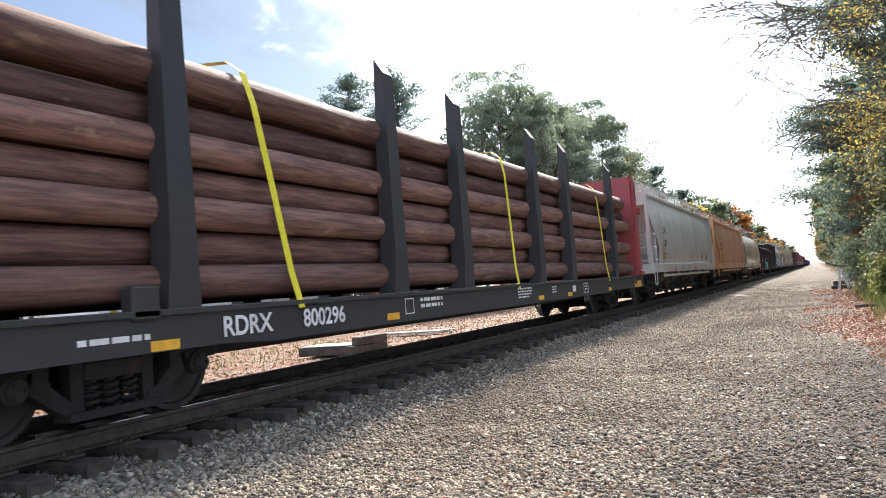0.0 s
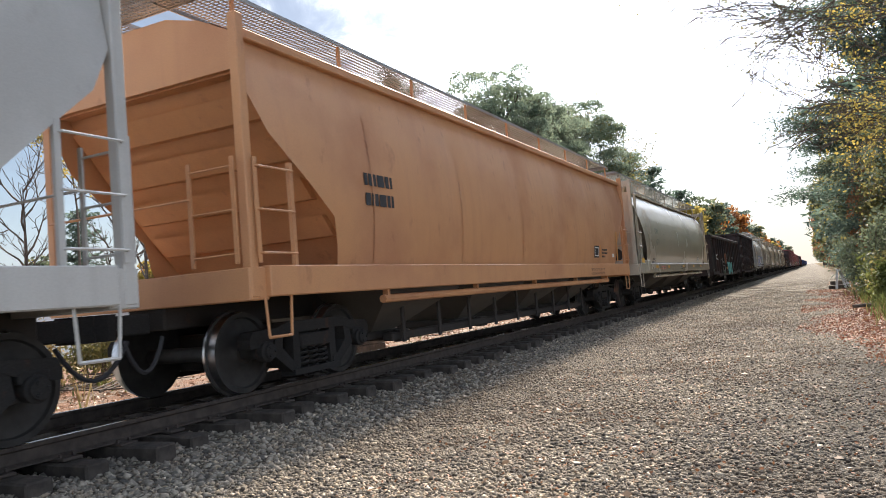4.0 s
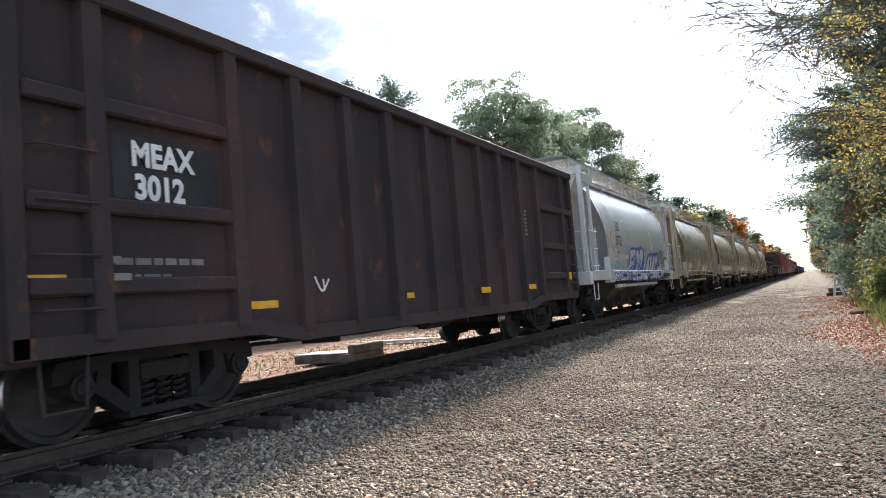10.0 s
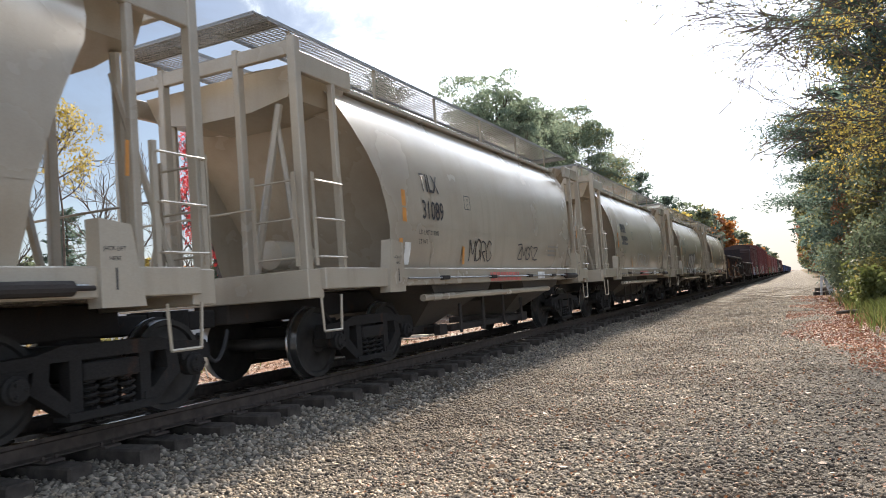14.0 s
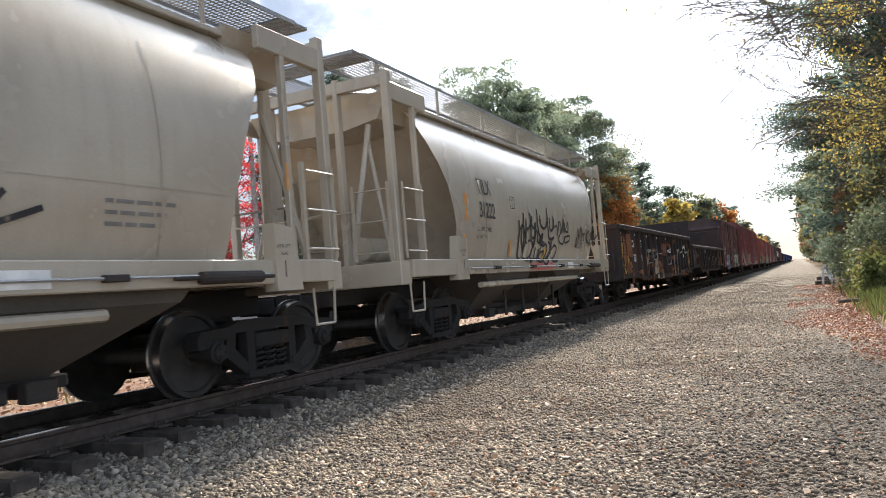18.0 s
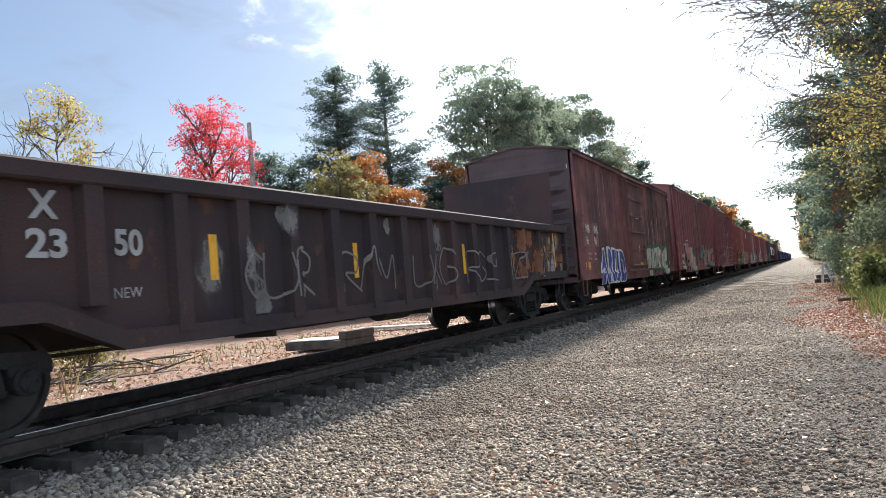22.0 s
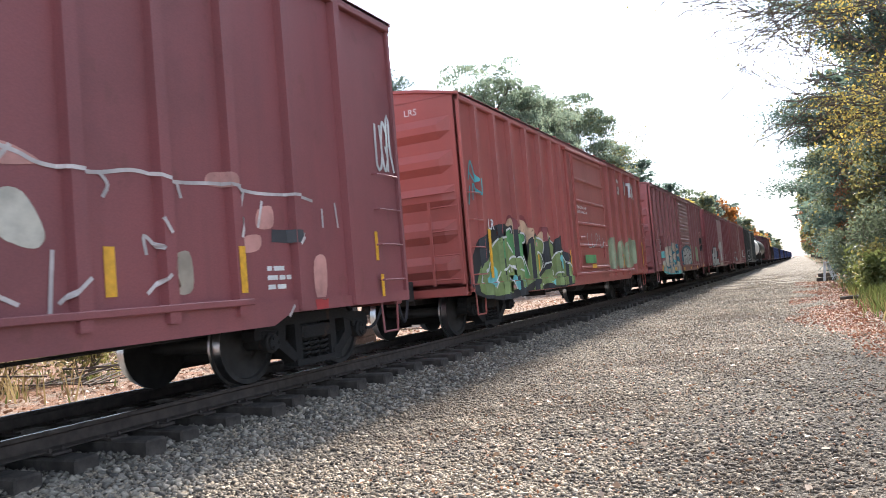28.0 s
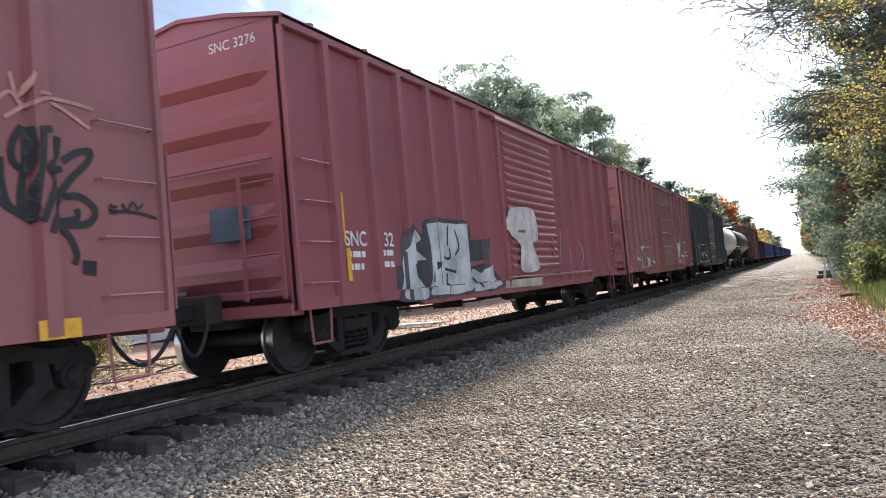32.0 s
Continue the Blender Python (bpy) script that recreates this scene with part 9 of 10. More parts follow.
# figure, letters and tags on the first gondola
mural(G5, s5, "gturq", [(8.22, 1.48), (8.71, 1.52), (8.7, 1.05), (8.85, 1.23), (9.08, 0.95), (9.24, 1.49), (9.51, 1.49), (9.37, 0.66), (9.01, 0.66), (8.87, 0.87), (8.79, 0.64), (8.36, 0.65), (8.23, 0.66)], 2, False)
mural(G5, s5, "gturq", [(9.63, 1.51), (10.01, 1.53), (9.94, 1.05), (10.22, 1.06), (10.35, 1.48), (10.57, 1.48), (10.54, 0.79), (10.94, 0.73), (10.93, 0.66), (10.13, 0.68), (10.11, 0.83), (9.89, 0.83), (9.85, 0.64), (9.54, 0.64)], 2, False)
mural(G5, s5, "gdark", [(5.97, 0.7), (6.14, 0.94), (7.01, 0.87), (7.2, 0.68), (7.05, 0.62)], 1)
scrawl(G5, s5, [[(4.99, 1.71), (4.88, 1.67), (4.88, 1.57), (4.98, 1.56)], [(4.98, 1.47), (4.86, 1.45)], [(4.86, 1.34), (4.97, 1.35)], [(6.16, 1.54), (6.23, 1.69), (6.4, 1.77), (6.49, 1.72), (6.44, 1.61), (6.19, 1.56)], [(6.18, 1.48), (6.4, 1.51), (6.48, 1.42), (6.39, 1.37), (6.18, 1.42)], [(5.15, 1.47), (5.18, 1.3), (5.28, 1.21), (5.45, 1.26)], [(5.3, 1.46), (5.32, 1.33), (5.46, 1.33)], [(5.24, 1.19), (5.11, 1.09), (5.08, 0.93), (5.15, 0.75), (5.25, 0.67)], [(5.28, 1.16), (5.17, 1.06), (5.15, 0.89), (5.23, 0.72)]], "gdim", 0.06, lift=5)
scrawl(G5, s5, [[(5.6, 1.46), (5.74, 1.44)], [(5.68, 1.29), (5.76, 1.1), (5.84, 0.94), (5.8, 0.76)], [(6.01, 1.27), (6.08, 1.17), (6.06, 0.97), (5.95, 0.75)], [(5.5, 0.68), (5.6, 0.92), (5.7, 0.69)], [(6.11, 1.16), (6.12, 0.97)], [(6.13, 0.85), (6.35, 0.87), (6.57, 0.77)], [(5.98, 1.52), (6.04, 1.46), (5.97, 1.4)]], "gdim", 0.05, lift=5)
scrawl(G5, s5, [[(5.12, 1.61), (5.25, 1.74), (5.42, 1.73), (5.45, 1.59)], [(5.46, 1.7), (5.57, 1.79), (5.73, 1.76), (5.78, 1.63), (5.69, 1.52), (5.47, 1.53)], [(5.53, 1.81), (5.6, 1.9), (5.67, 1.84)], [(5.47, 1.48), (5.63, 1.33), (5.71, 1.18)]], "primer", 0.08, lift=4)
scrawl(G5, s5, [[(6.2, 1.08), (6.22, 0.96), (6.36, 0.98)], [(6.25, 0.98), (6.33, 0.95), (6.38, 1.05), (6.27, 1.08)], [(6.44, 0.95), (6.48, 1.09), (6.58, 1.06), (6.47, 1.01)], [(6.61, 0.93), (6.63, 1.1), (6.75, 1.09), (6.65, 1.02), (6.78, 0.92)], [(6.96, 0.94), (6.84, 0.93), (6.84, 1.05), (6.96, 1.07)], [(6.4, 1.11), (6.42, 1.19), (6.49, 1.11)], [(7.3, 1.45), (7.48, 1.47), (7.33, 1.33), (7.51, 1.34)], [(7.58, 1.35), (7.71, 1.46), (7.77, 1.34)]], "gteal", 0.035, lift=5)
# white letters with a green cloud on the brown boxcar
mural(B15, s15, "gforest", [(9.25, 1.64), (9.43, 1.8), (9.9, 1.86), (10.26, 1.81), (10.56, 1.92), (11, 1.91), (11.27, 1.87), (11.89, 1.95), (12.4, 1.86), (12.76, 1.73), (13.75, 1.92), (14.19, 1.92), (13.99, 0.71), (12.26, 0.77), (10.89, 0.8), (9.38, 0.69), (9.27, 1.08)], 2)
mural(B15, s15, "gbone", [(9.36, 1.7), (10.26, 1.73), (10.27, 1.32), (10.14, 1.03), (10.06, 1.36), (9.91, 1.04), (10.07, 0.87), (10.06, 0.68), (9.35, 0.69), (9.41, 0.96), (9.66, 1.33), (9.4, 1.18)], 3, False)
mural(B15, s15, "gbone", [(10.39, 1.66), (10.86, 1.79), (10.81, 1.31), (10.7, 1.14), (10.71, 0.9), (10.18, 0.88), (10.27, 1.11), (10.45, 1.32)], 3, False)
mural(B15, s15, "gbone", [(10.95, 1.73), (11.56, 1.77), (11.56, 1.45), (11.31, 0.92), (10.97, 0.91), (10.94, 1.31)], 3, False)
mural(B15, s15, "gbone", [(11.63, 1.75), (12.04, 1.82), (12.37, 1.67), (12.23, 1.29), (12.13, 1.14), (12.41, 0.9), (11.76, 0.89), (11.52, 0.98), (11.7, 1.35)], 3, False)
mural(B15, s15, "gbone", [(12.51, 1.7), (12.7, 1.68), (12.78, 1.51), (13.05, 1.66), (13.98, 1.84), (14.08, 1.7), (13.89, 1.27), (13.19, 1.16), (13.5, 1.04), (14.03, 1.08), (13.97, 0.69), (13.01, 0.69), (12.8, 1), (12.31, 1.07)], 3, False)
mural(B15, s15, "gforest", [(11.15, 1.5), (11.32, 1.53), (11.19, 0.99), (11.02, 0.99)], 4)
mural(B15, s15, "gdrk", [(11.87, 1.39), (12, 1.45), (12.03, 1.3), (11.86, 1.2)], 4)
mural(B15, s15, "gpink", [(13.04, 1.57), (13.5, 1.61), (13.46, 1.39), (13.01, 1.36)], 4, False)
mural(B15, s15, "gochre", [(12.46, 1.23), (12.57, 1.06), (12.21, 1.1)], 4, False)
mural(B15, s15, "gochre", [(14.08, 1.24), (14.42, 1.24), (14.39, 1.07), (14.05, 1.07)], 2, False)
scrawl(B15, s15, [[(9.5, 1.63), (9.46, 1.42)], [(9.57, 1.59), (9.54, 1.44)], [(9.5, 1.53), (9.58, 1.52)], [(9.66, 1.62), (9.64, 1.45), (9.72, 1.46)], [(9.8, 1.6), (9.84, 1.44), (9.9, 1.6), (9.94, 1.44)], [(9.76, 1.37), (9.8, 1.29), (9.89, 1.4)]], "gsky", 0.05, lift=6)
scrawl(B15, s15, [[(10.39, 1.65), (10.29, 1.3), (10.16, 0.95)], [(10.86, 1.76), (10.68, 0.91)], [(11.59, 1.74), (11.5, 1.25), (11.39, 0.93)], [(9.4, 1.17), (9.74, 1.42)], [(12.51, 1.69), (12.43, 1.29)]], "gdrk", 0.03, lift=6)
scrawl(B15, s15, [[(10.15, 2.71), (10.16, 2.33), (10.01, 1.88)], [(11.03, 2.86), (11.05, 2.34), (11.02, 1.92)], [(12.15, 3.05), (12.08, 2.03)], [(14.72, 3.5), (14.65, 2.74)], [(13.99, 2.55), (13.61, 2.12)]], "gwash", 0.05, lift=2)
# pink and bone letters on the first tall maroon boxcar
mural(B16, s16, "gumber", [(1.77, 2.04), (2.19, 2.17), (2.27, 2.01), (2.69, 2.07), (2.95, 2.17), (3.25, 2.17), (3.48, 1.87), (4.02, 1.85), (4.37, 2.04), (4.62, 1.84), (5.17, 1.88), (5.35, 1.76), (6.13, 1.78), (6.15, 0.67), (4.84, 0.64), (2.52, 0.65), (1.95, 0.65), (1.97, 1.43)], 1)
mural(B16, s16, "gbone", [(1.35, 0.83), (1.54, 0.99), (1.38, 1.16), (1.6, 1.25), (1.44, 1.47), (1.67, 1.6), (1.69, 1.83), (1.82, 1.83), (1.9, 1.43), (1.97, 0.97), (1.84, 0.81)], 2)
mural(B16, s16, "gpink", [(1.82, 1.88), (2.09, 1.94), (2.14, 1.43), (2.26, 1.24), (2.19, 0.91), (2.01, 0.89), (1.99, 1.29)], 2)
mural(B16, s16, "gpink", [(2.73, 2.03), (3.28, 2.07), (3.47, 1.8), (3.26, 1.27), (3.01, 0.7), (2.61, 0.68), (2.81, 1.02), (2.77, 1.43)], 2)
mural(B16, s16, "gpink", [(3.61, 1.76), (4.33, 1.83), (4.41, 1.25), (4.08, 0.85), (3.65, 0.65), (3.2, 0.66), (3.43, 1.16)], 2)
mural(B16, s16, "gpink", [(2.3, 1.95), (2.65, 2), (2.48, 1.43)], 2)
mural(B16, s16, "gbone", [(4.68, 1.85), (5.23, 1.84), (5.26, 1.62), (4.91, 1.43), (5.83, 1.36), (6.15, 0.74), (5.36, 0.66), (4.67, 0.7), (4.58, 1.25)], 2)
mural(B16, s16, "gsmoke", [(5.41, 1.74), (6.1, 1.76), (6.03, 1.43), (5.39, 1.43)], 3, False)
mural(B16, s16, "gred", [(1.72, 0.91), (1.98, 0.92), (2.01, 0.78), (1.71, 0.78)], 4)
scrawl(B16, s16, [[(1.76, 2.05), (1.97, 2.1), (2.22, 2.18), (2.29, 2.02), (2.65, 2.06), (2.91, 2.16), (3.25, 2.18), (3.51, 1.88), (3.97, 1.85), (4.37, 2.07), (4.62, 1.89)]], "gwhite", 0.05, lift=5)
scrawl(B16, s16, [[(2.21, 1.76), (2.32, 1.43), (2.42, 1.04), (2.57, 0.69)], [(3.17, 1.27), (3.04, 0.91)], [(3.49, 1.64), (3.9, 1.43)], [(4.86, 1.49), (5.81, 1.5)], [(1.63, 1.23), (1.53, 1.14), (1.7, 0.98)], [(1.57, 0.94), (1.73, 1.02), (1.81, 0.88)]], "gblack", 0.05, lift=5)
# green piece with tan clouds on the red boxcar
mural(B18, s18, "gwine", [(1.43, 1.85), (1.86, 2.02), (2.03, 2.19), (2.25, 2.21), (2.42, 2.01), (2.66, 2.22), (2.98, 2.24), (3.14, 2.08), (3.23, 1.92), (3.69, 1.83), (4.01, 2.05), (4.33, 1.96), (4.24, 1.74), (1.79, 1.61)], 1)
mural(B18, s18, "gtan", [(1.49, 1.8), (1.88, 2), (2.02, 2.12), (2.25, 2.15), (2.35, 1.97), (2.66, 2.14), (2.98, 2.13), (3.14, 2.03), (3.31, 1.92), (3.13, 1.6), (2.88, 1.43), (2.33, 1.57), (1.8, 1.74)], 2)
mural(B18, s18, "gtan", [(3.69, 1.8), (4.05, 1.95), (4.28, 1.86), (4.14, 1.72), (3.86, 1.71)], 2)
mural(B18, s18, "gblack", [(1.42, 1.73), (1.8, 1.91), (2.13, 2.01), (2.28, 1.99), (2.29, 1.86), (2.95, 1.87), (3.02, 1.71), (2.93, 1.58), (3.14, 1.72), (3.36, 1.88), (3.69, 1.82), (4.11, 1.71), (4.32, 1.83), (4.81, 1.69), (5.15, 1.88), (5.46, 1.61), (5.98, 1.29), (6.02, 0.73), (3.42, 0.68), (1.74, 0.7), (1.37, 0.69)], 3)
mural(B18, s18, "ggreen", [(1.48, 1.7), (1.87, 1.88), (2.08, 1.92), (2.15, 1.84), (2.84, 1.85), (2.85, 1.7), (2.6, 1.62), (2.94, 1.09), (3.08, 0.92), (2.49, 0.92), (2.35, 1.32), (1.94, 1.3), (1.49, 1.33)], 4)
mural(B18, s18, "golive", [(3.25, 1.77), (3.52, 1.85), (4.07, 1.75), (4.04, 1.47), (3.89, 1.44), (3.93, 1.22), (3.68, 1.05), (3.44, 0.94), (2.88, 0.82), (2.48, 0.78), (1.74, 0.72), (1.43, 0.73), (1.45, 1.03), (2.13, 1.02), (2.11, 1.15), (2.35, 1.25), (2.71, 0.98), (3.03, 0.96), (2.96, 1.24), (3.12, 1.51)], 5)
mural(B18, s18, "golive", [(4.29, 1.78), (4.8, 1.63), (4.78, 1.45), (5.25, 1.49), (5.93, 1.12), (5.95, 0.76), (4.7, 0.72), (4.02, 0.8), (3.42, 0.69), (3.09, 0.72), (3.98, 1.04), (4.32, 1.21), (4.26, 1.44)], 5)
mural(B18, s18, "gturq", [(3.37, 1.71), (3.51, 1.78), (3.69, 1.72), (3.66, 1.62), (3.42, 1.6)], 7)
mural(B18, s18, "gturq", [(2.04, 0.96), (2.16, 1.03), (2.29, 0.97), (2.34, 0.79), (2.2, 0.72), (2.05, 0.82)], 7)
mural(B18, s18, "gturq", [(5.01, 1.4), (5.26, 1.37), (5.36, 1.19), (5.14, 1.08), (5.06, 1.22)], 7)
mural(B18, s18, "gturq", [(4.12, 0.81), (4.43, 0.88), (4.55, 0.78), (4.41, 0.7)], 7)
mural(B18, s18, "gpink", [(3.29, 1.64), (3.35, 1.69), (3.41, 1.64), (3.35, 1.59)], 8)
mural(B18, s18, "gpink", [(2.58, 0.97), (2.66, 0.99), (2.76, 0.92), (2.65, 0.87)], 8)
mural(B18, s18, "gpink", [(1.87, 0.81), (1.95, 0.84), (2.06, 0.79), (1.94, 0.76)], 8)
mural(B18, s18, "gpink", [(2.64, 0.77), (2.71, 0.77), (2.7, 0.72)], 8)
mural(B18, s18, "gpink", [(3.42, 1.6), (3.51, 1.61), (3.48, 1.54)], 8)
scrawl(B18, s18, [[(1.87, 1.9), (2.1, 1.95), (2.15, 1.85)], [(2.37, 1.86), (2.88, 1.86), (2.87, 1.7), (2.6, 1.62), (2.78, 1.32), (3.03, 1)], [(1.89, 1.33), (2.09, 1.39), (2.35, 1.36), (2.49, 1.21)], [(1.57, 1.11), (1.76, 1.04), (1.99, 0.86), (2.1, 0.75)], [(1.98, 1.09), (2.02, 1.19), (2.23, 1.19)], [(3.41, 1.81), (3.92, 1.77), (4.1, 1.65), (3.99, 1.46)], [(3.3, 1.44), (3.72, 1.48), (3.92, 1.35), (3.9, 1.18), (3.39, 0.92)], [(4.29, 1.83), (4.81, 1.69)], [(4.46, 1.49), (4.47, 1.3), (5.19, 1.5), (5.86, 1.12)]], "gwhite", 0.04, lift=9)
scrawl(B18, s18, [[(3.96, 1.13), (4.2, 1.26), (4.35, 1.16), (4.3, 1), (4.53, 0.82), (4.54, 0.73)], [(4.77, 0.96), (5.05, 1.02), (5.33, 0.93)], [(3.39, 0.69), (3.71, 0.79)]], "gwhite", 0.04, lift=9)
mural(B18, s18, "gsage", [(10.07, 1.24), (10.29, 1.84), (10.84, 1.94), (11.2, 1.57), (11.19, 1.06), (10.22, 1.04)], 2)
mural(B18, s18, "gsage", [(11.32, 1.1), (11.62, 1.88), (12.36, 1.81), (12.31, 1.08)], 2)
mural(B18, s18, "gsage", [(12.39, 1.08), (12.64, 1.87), (13.67, 1.95), (13.86, 1.5), (13.58, 1.06)], 2)
# teal and tan piece, throw-up and tags on the faded red boxcar
mural(B19, s19, "gtan2", [(3.13, 1.36), (3.36, 1.68), (3.68, 1.63), (4.07, 1.97), (4.42, 1.97), (5.41, 1.98), (5.6, 1.7), (6.18, 1.34), (6.17, 0.64), (4.85, 0.65), (4, 0.67), (3.55, 0.68), (3.17, 0.74)], 1)
mural(B19, s19, "gturq", [(4.07, 2.04), (4.21, 2.05), (4.33, 1.96), (4.27, 1.83), (4.06, 1.87)], 2)
mural(B19, s19, "gturq", [(4.68, 1.13), (4.92, 1.28), (5.07, 1.1), (5.05, 1.01)], 2)
mural(B19, s19, "gturq", [(3.66, 1.3), (4.03, 1.25), (4.56, 1.19), (4.75, 1.06), (4.02, 1.17), (3.66, 1.19)], 2)
mural(B19, s19, "gturq", [(5.61, 1.7), (5.87, 1.74), (5.88, 1.59), (5.8, 1.51), (6.19, 1.42), (6.18, 1.11), (5.89, 1.29), (5.59, 1.46)], 2)
mural(B19, s19, "gturq", [(3.43, 0.9), (4, 0.81), (4.41, 0.67), (4, 0.66), (3.42, 0.7)], 2)
mural(B19, s19, "gturq", [(5.68, 0.68), (5.85, 0.86), (6.12, 0.67)], 2)
mural(B19, s19, "gturq", [(3.12, 1.31), (3.32, 1.36), (3.44, 1.25), (3.29, 1.17)], 2)
mural(B19, s19, "gturq", [(3.51, 1.6), (3.66, 1.75), (3.77, 1.57), (3.62, 1.45)], 2)
mural(B19, s19, "gpink", [(4.74, 0.91), (5.14, 0.92), (5.26, 0.68), (4.85, 0.67)], 2)
scrawl(B19, s19, [[(4.07, 1.94), (4.26, 1.79), (4.46, 1.98)], [(4.15, 1.57), (4.31, 1.67), (4.47, 1.53), (4.15, 1.57)], [(3.73, 1.36), (4.03, 1.31), (4.38, 1.25), (4.59, 1.1), (5.09, 0.96), (5.2, 1.15), (4.94, 1.33), (4.64, 1.14)], [(5.46, 1.91), (5.57, 1.67), (5.46, 1.34), (6.11, 0.77)], [(5.46, 1.3), (5.7, 1.05), (5.8, 0.88), (5.67, 0.68)], [(3.43, 0.96), (4.01, 0.87), (4.34, 0.71), (4.64, 0.64)], [(4.75, 1.6), (4.99, 1.42), (5.14, 1.5)], [(3.2, 0.9), (3.39, 1.16), (3.56, 1.42), (3.73, 1.48)]], "gtealdark", 0.1, lift=4)
mural(B19, s19, "gwhite", [(5.65, 2.24), (5.76, 2.38), (5.87, 2.37), (6, 2.32), (5.98, 2.14), (5.8, 2.17)], 2, False)
mural(B19, s19, "gwhite", [(5.74, 1.82), (5.98, 1.84), (5.97, 1.62), (5.76, 1.68)], 2, False)
mural(B19, s19, "gtealdark", [(6.68, 1.52), (6.98, 1.76), (7.91, 1.89), (9.03, 1.87), (9.69, 1.66), (9.63, 0.97), (6.97, 0.95), (6.77, 1.09)], 1)
mural(B19, s19, "gsilver", [(6.82, 1.45), (7.05, 1.63), (7.54, 1.74), (8.27, 1.79), (8.89, 1.73), (9.58, 1.56), (9.39, 1.03), (7.12, 0.98), (6.92, 1.21)], 2)
scrawl(B19, s19, [[(6.74, 1.47), (6.89, 1.59), (7.21, 1.69)], [(7.28, 1.68), (7.46, 1.48), (7.32, 1.32)], [(7.89, 1.72), (8.25, 1.6), (8.43, 1.49)], [(8.47, 1.77), (8.87, 1.61), (8.96, 1.43)], [(8.84, 1.37), (9.43, 1.43), (9.28, 1.25), (8.88, 1.25)], [(7.74, 1.27), (7.98, 1.05)], [(8.31, 1.32), (8.21, 0.98)], [(8.49, 1.14), (8.81, 1.19)], [(6.94, 1.38), (7.33, 1.38), (7.85, 1.43)]], "gblack", 0.05, lift=5)
mural(B19, s19, "gsage", [(9.72, 1.82), (10.03, 1.95), (10.37, 1.87), (10.48, 1.3), (10.37, 1.06), (9.62, 1.05)], 1)
mural(B19, s19, "gsage", [(10.62, 1.87), (11.12, 1.79), (11.32, 1.14), (10.9, 1.04), (10.54, 1.05)], 1)
mural(B19, s19, "gsage", [(11.54, 1.79), (12.29, 1.91), (12.28, 1.12), (11.56, 1.06)], 1)
mural(B19, s19, "gsage", [(12.31, 1.66), (12.86, 1.77), (13.03, 1.11), (12.34, 1.06)], 1)
scrawl(B19, s19, [[(14.2, 2.14), (14.2, 1.96), (14.25, 1.78), (14.4, 1.69)], [(14.14, 1.86), (14.23, 1.78), (14.41, 1.68)], [(14.38, 2.39), (14.3, 2.26), (14.29, 2.13), (14.36, 2.07), (14.41, 2.22), (14.39, 2.38)], [(14.4, 2.37), (14.39, 2.13), (14.35, 1.93), (14.33, 1.73)], [(14.46, 2.36), (14.56, 2.38)], [(14.49, 2.35), (14.46, 2.1), (14.38, 1.71)], [(14.67, 2.35), (14.64, 2.19), (14.52, 2.08), (14.57, 1.97), (14.44, 1.66)], [(14.53, 2.06), (14.69, 2.1)]], "gblack", 0.055, lift=5)
scrawl(B19, s19, [[(14.7, 2.16), (14.82, 2.24), (14.96, 2.27), (14.92, 2.17), (14.75, 2.01), (14.61, 1.8), (14.51, 1.58)], [(14.7, 1.88), (14.84, 1.89), (14.97, 1.8), (14.94, 1.7), (14.8, 1.66), (14.6, 1.68)], [(14.8, 1.79), (14.8, 1.71), (14.62, 1.68)], [(14.6, 1.68), (14.72, 1.57), (14.78, 1.43), (14.75, 1.35)]], "gblack", 0.055, lift=5)
scrawl(B19, s19, [[(15.13, 1.85), (15.12, 1.77), (15.21, 1.79)], [(15.13, 1.82), (15.19, 1.83)], [(15.24, 1.86), (15.29, 1.8), (15.35, 1.88), (15.4, 1.82), (15.46, 1.87)], [(15.11, 1.79), (15.37, 1.79), (15.6, 1.75)]], "gblack", 0.025, lift=5)
mural(B19, s19, "gblack", [(14.83, 1.38), (14.96, 1.37), (14.95, 1.25), (14.82, 1.27)], 2, False)
scrawl(B19, s19, [[(14.31, 2.79), (14.36, 2.61), (14.45, 2.8)], [(14.48, 2.65), (14.76, 2.65), (15.01, 2.63)], [(14.25, 2.44), (14.58, 2.62), (14.97, 2.46)], [(14.18, 2.54), (14.3, 2.64), (14.39, 2.54)]], "gpink", 0.03, lift=5)
# silver piece and white drips on the maroon boxcar
mural(B20, s20, "gdrk", [(2.3, 1.24), (2.44, 1.26), (2.48, 1.6), (2.66, 1.83), (2.91, 1.86), (3.14, 1.71), (3.32, 1.96), (4.52, 1.98), (4.96, 1.88), (4.93, 1.6), (4.85, 1.22), (5.55, 1.24), (6.18, 0.96), (6.2, 0.78), (4.44, 0.74), (2.39, 0.73), (2.27, 0.89)], 1)
mural(B20, s20, "gsilver", [(2.4, 0.79), (2.49, 1.08), (2.47, 1.27), (2.61, 1.57), (2.75, 1.77), (2.93, 1.79), (3.09, 1.64), (2.81, 1.54), (3.08, 1.4), (3.21, 1.33), (2.84, 1.3), (2.94, 1.06), (3.13, 0.89), (3.03, 0.74)], 2)
mural(B20, s20, "gsilver", [(3.35, 1.82), (3.44, 1.9), (4.51, 1.92), (4.82, 1.84), (4.79, 1.28), (4.78, 1.01), (4.44, 0.78), (3.58, 0.78), (3.19, 0.81), (3.39, 1.05), (3.41, 1.54)], 2)
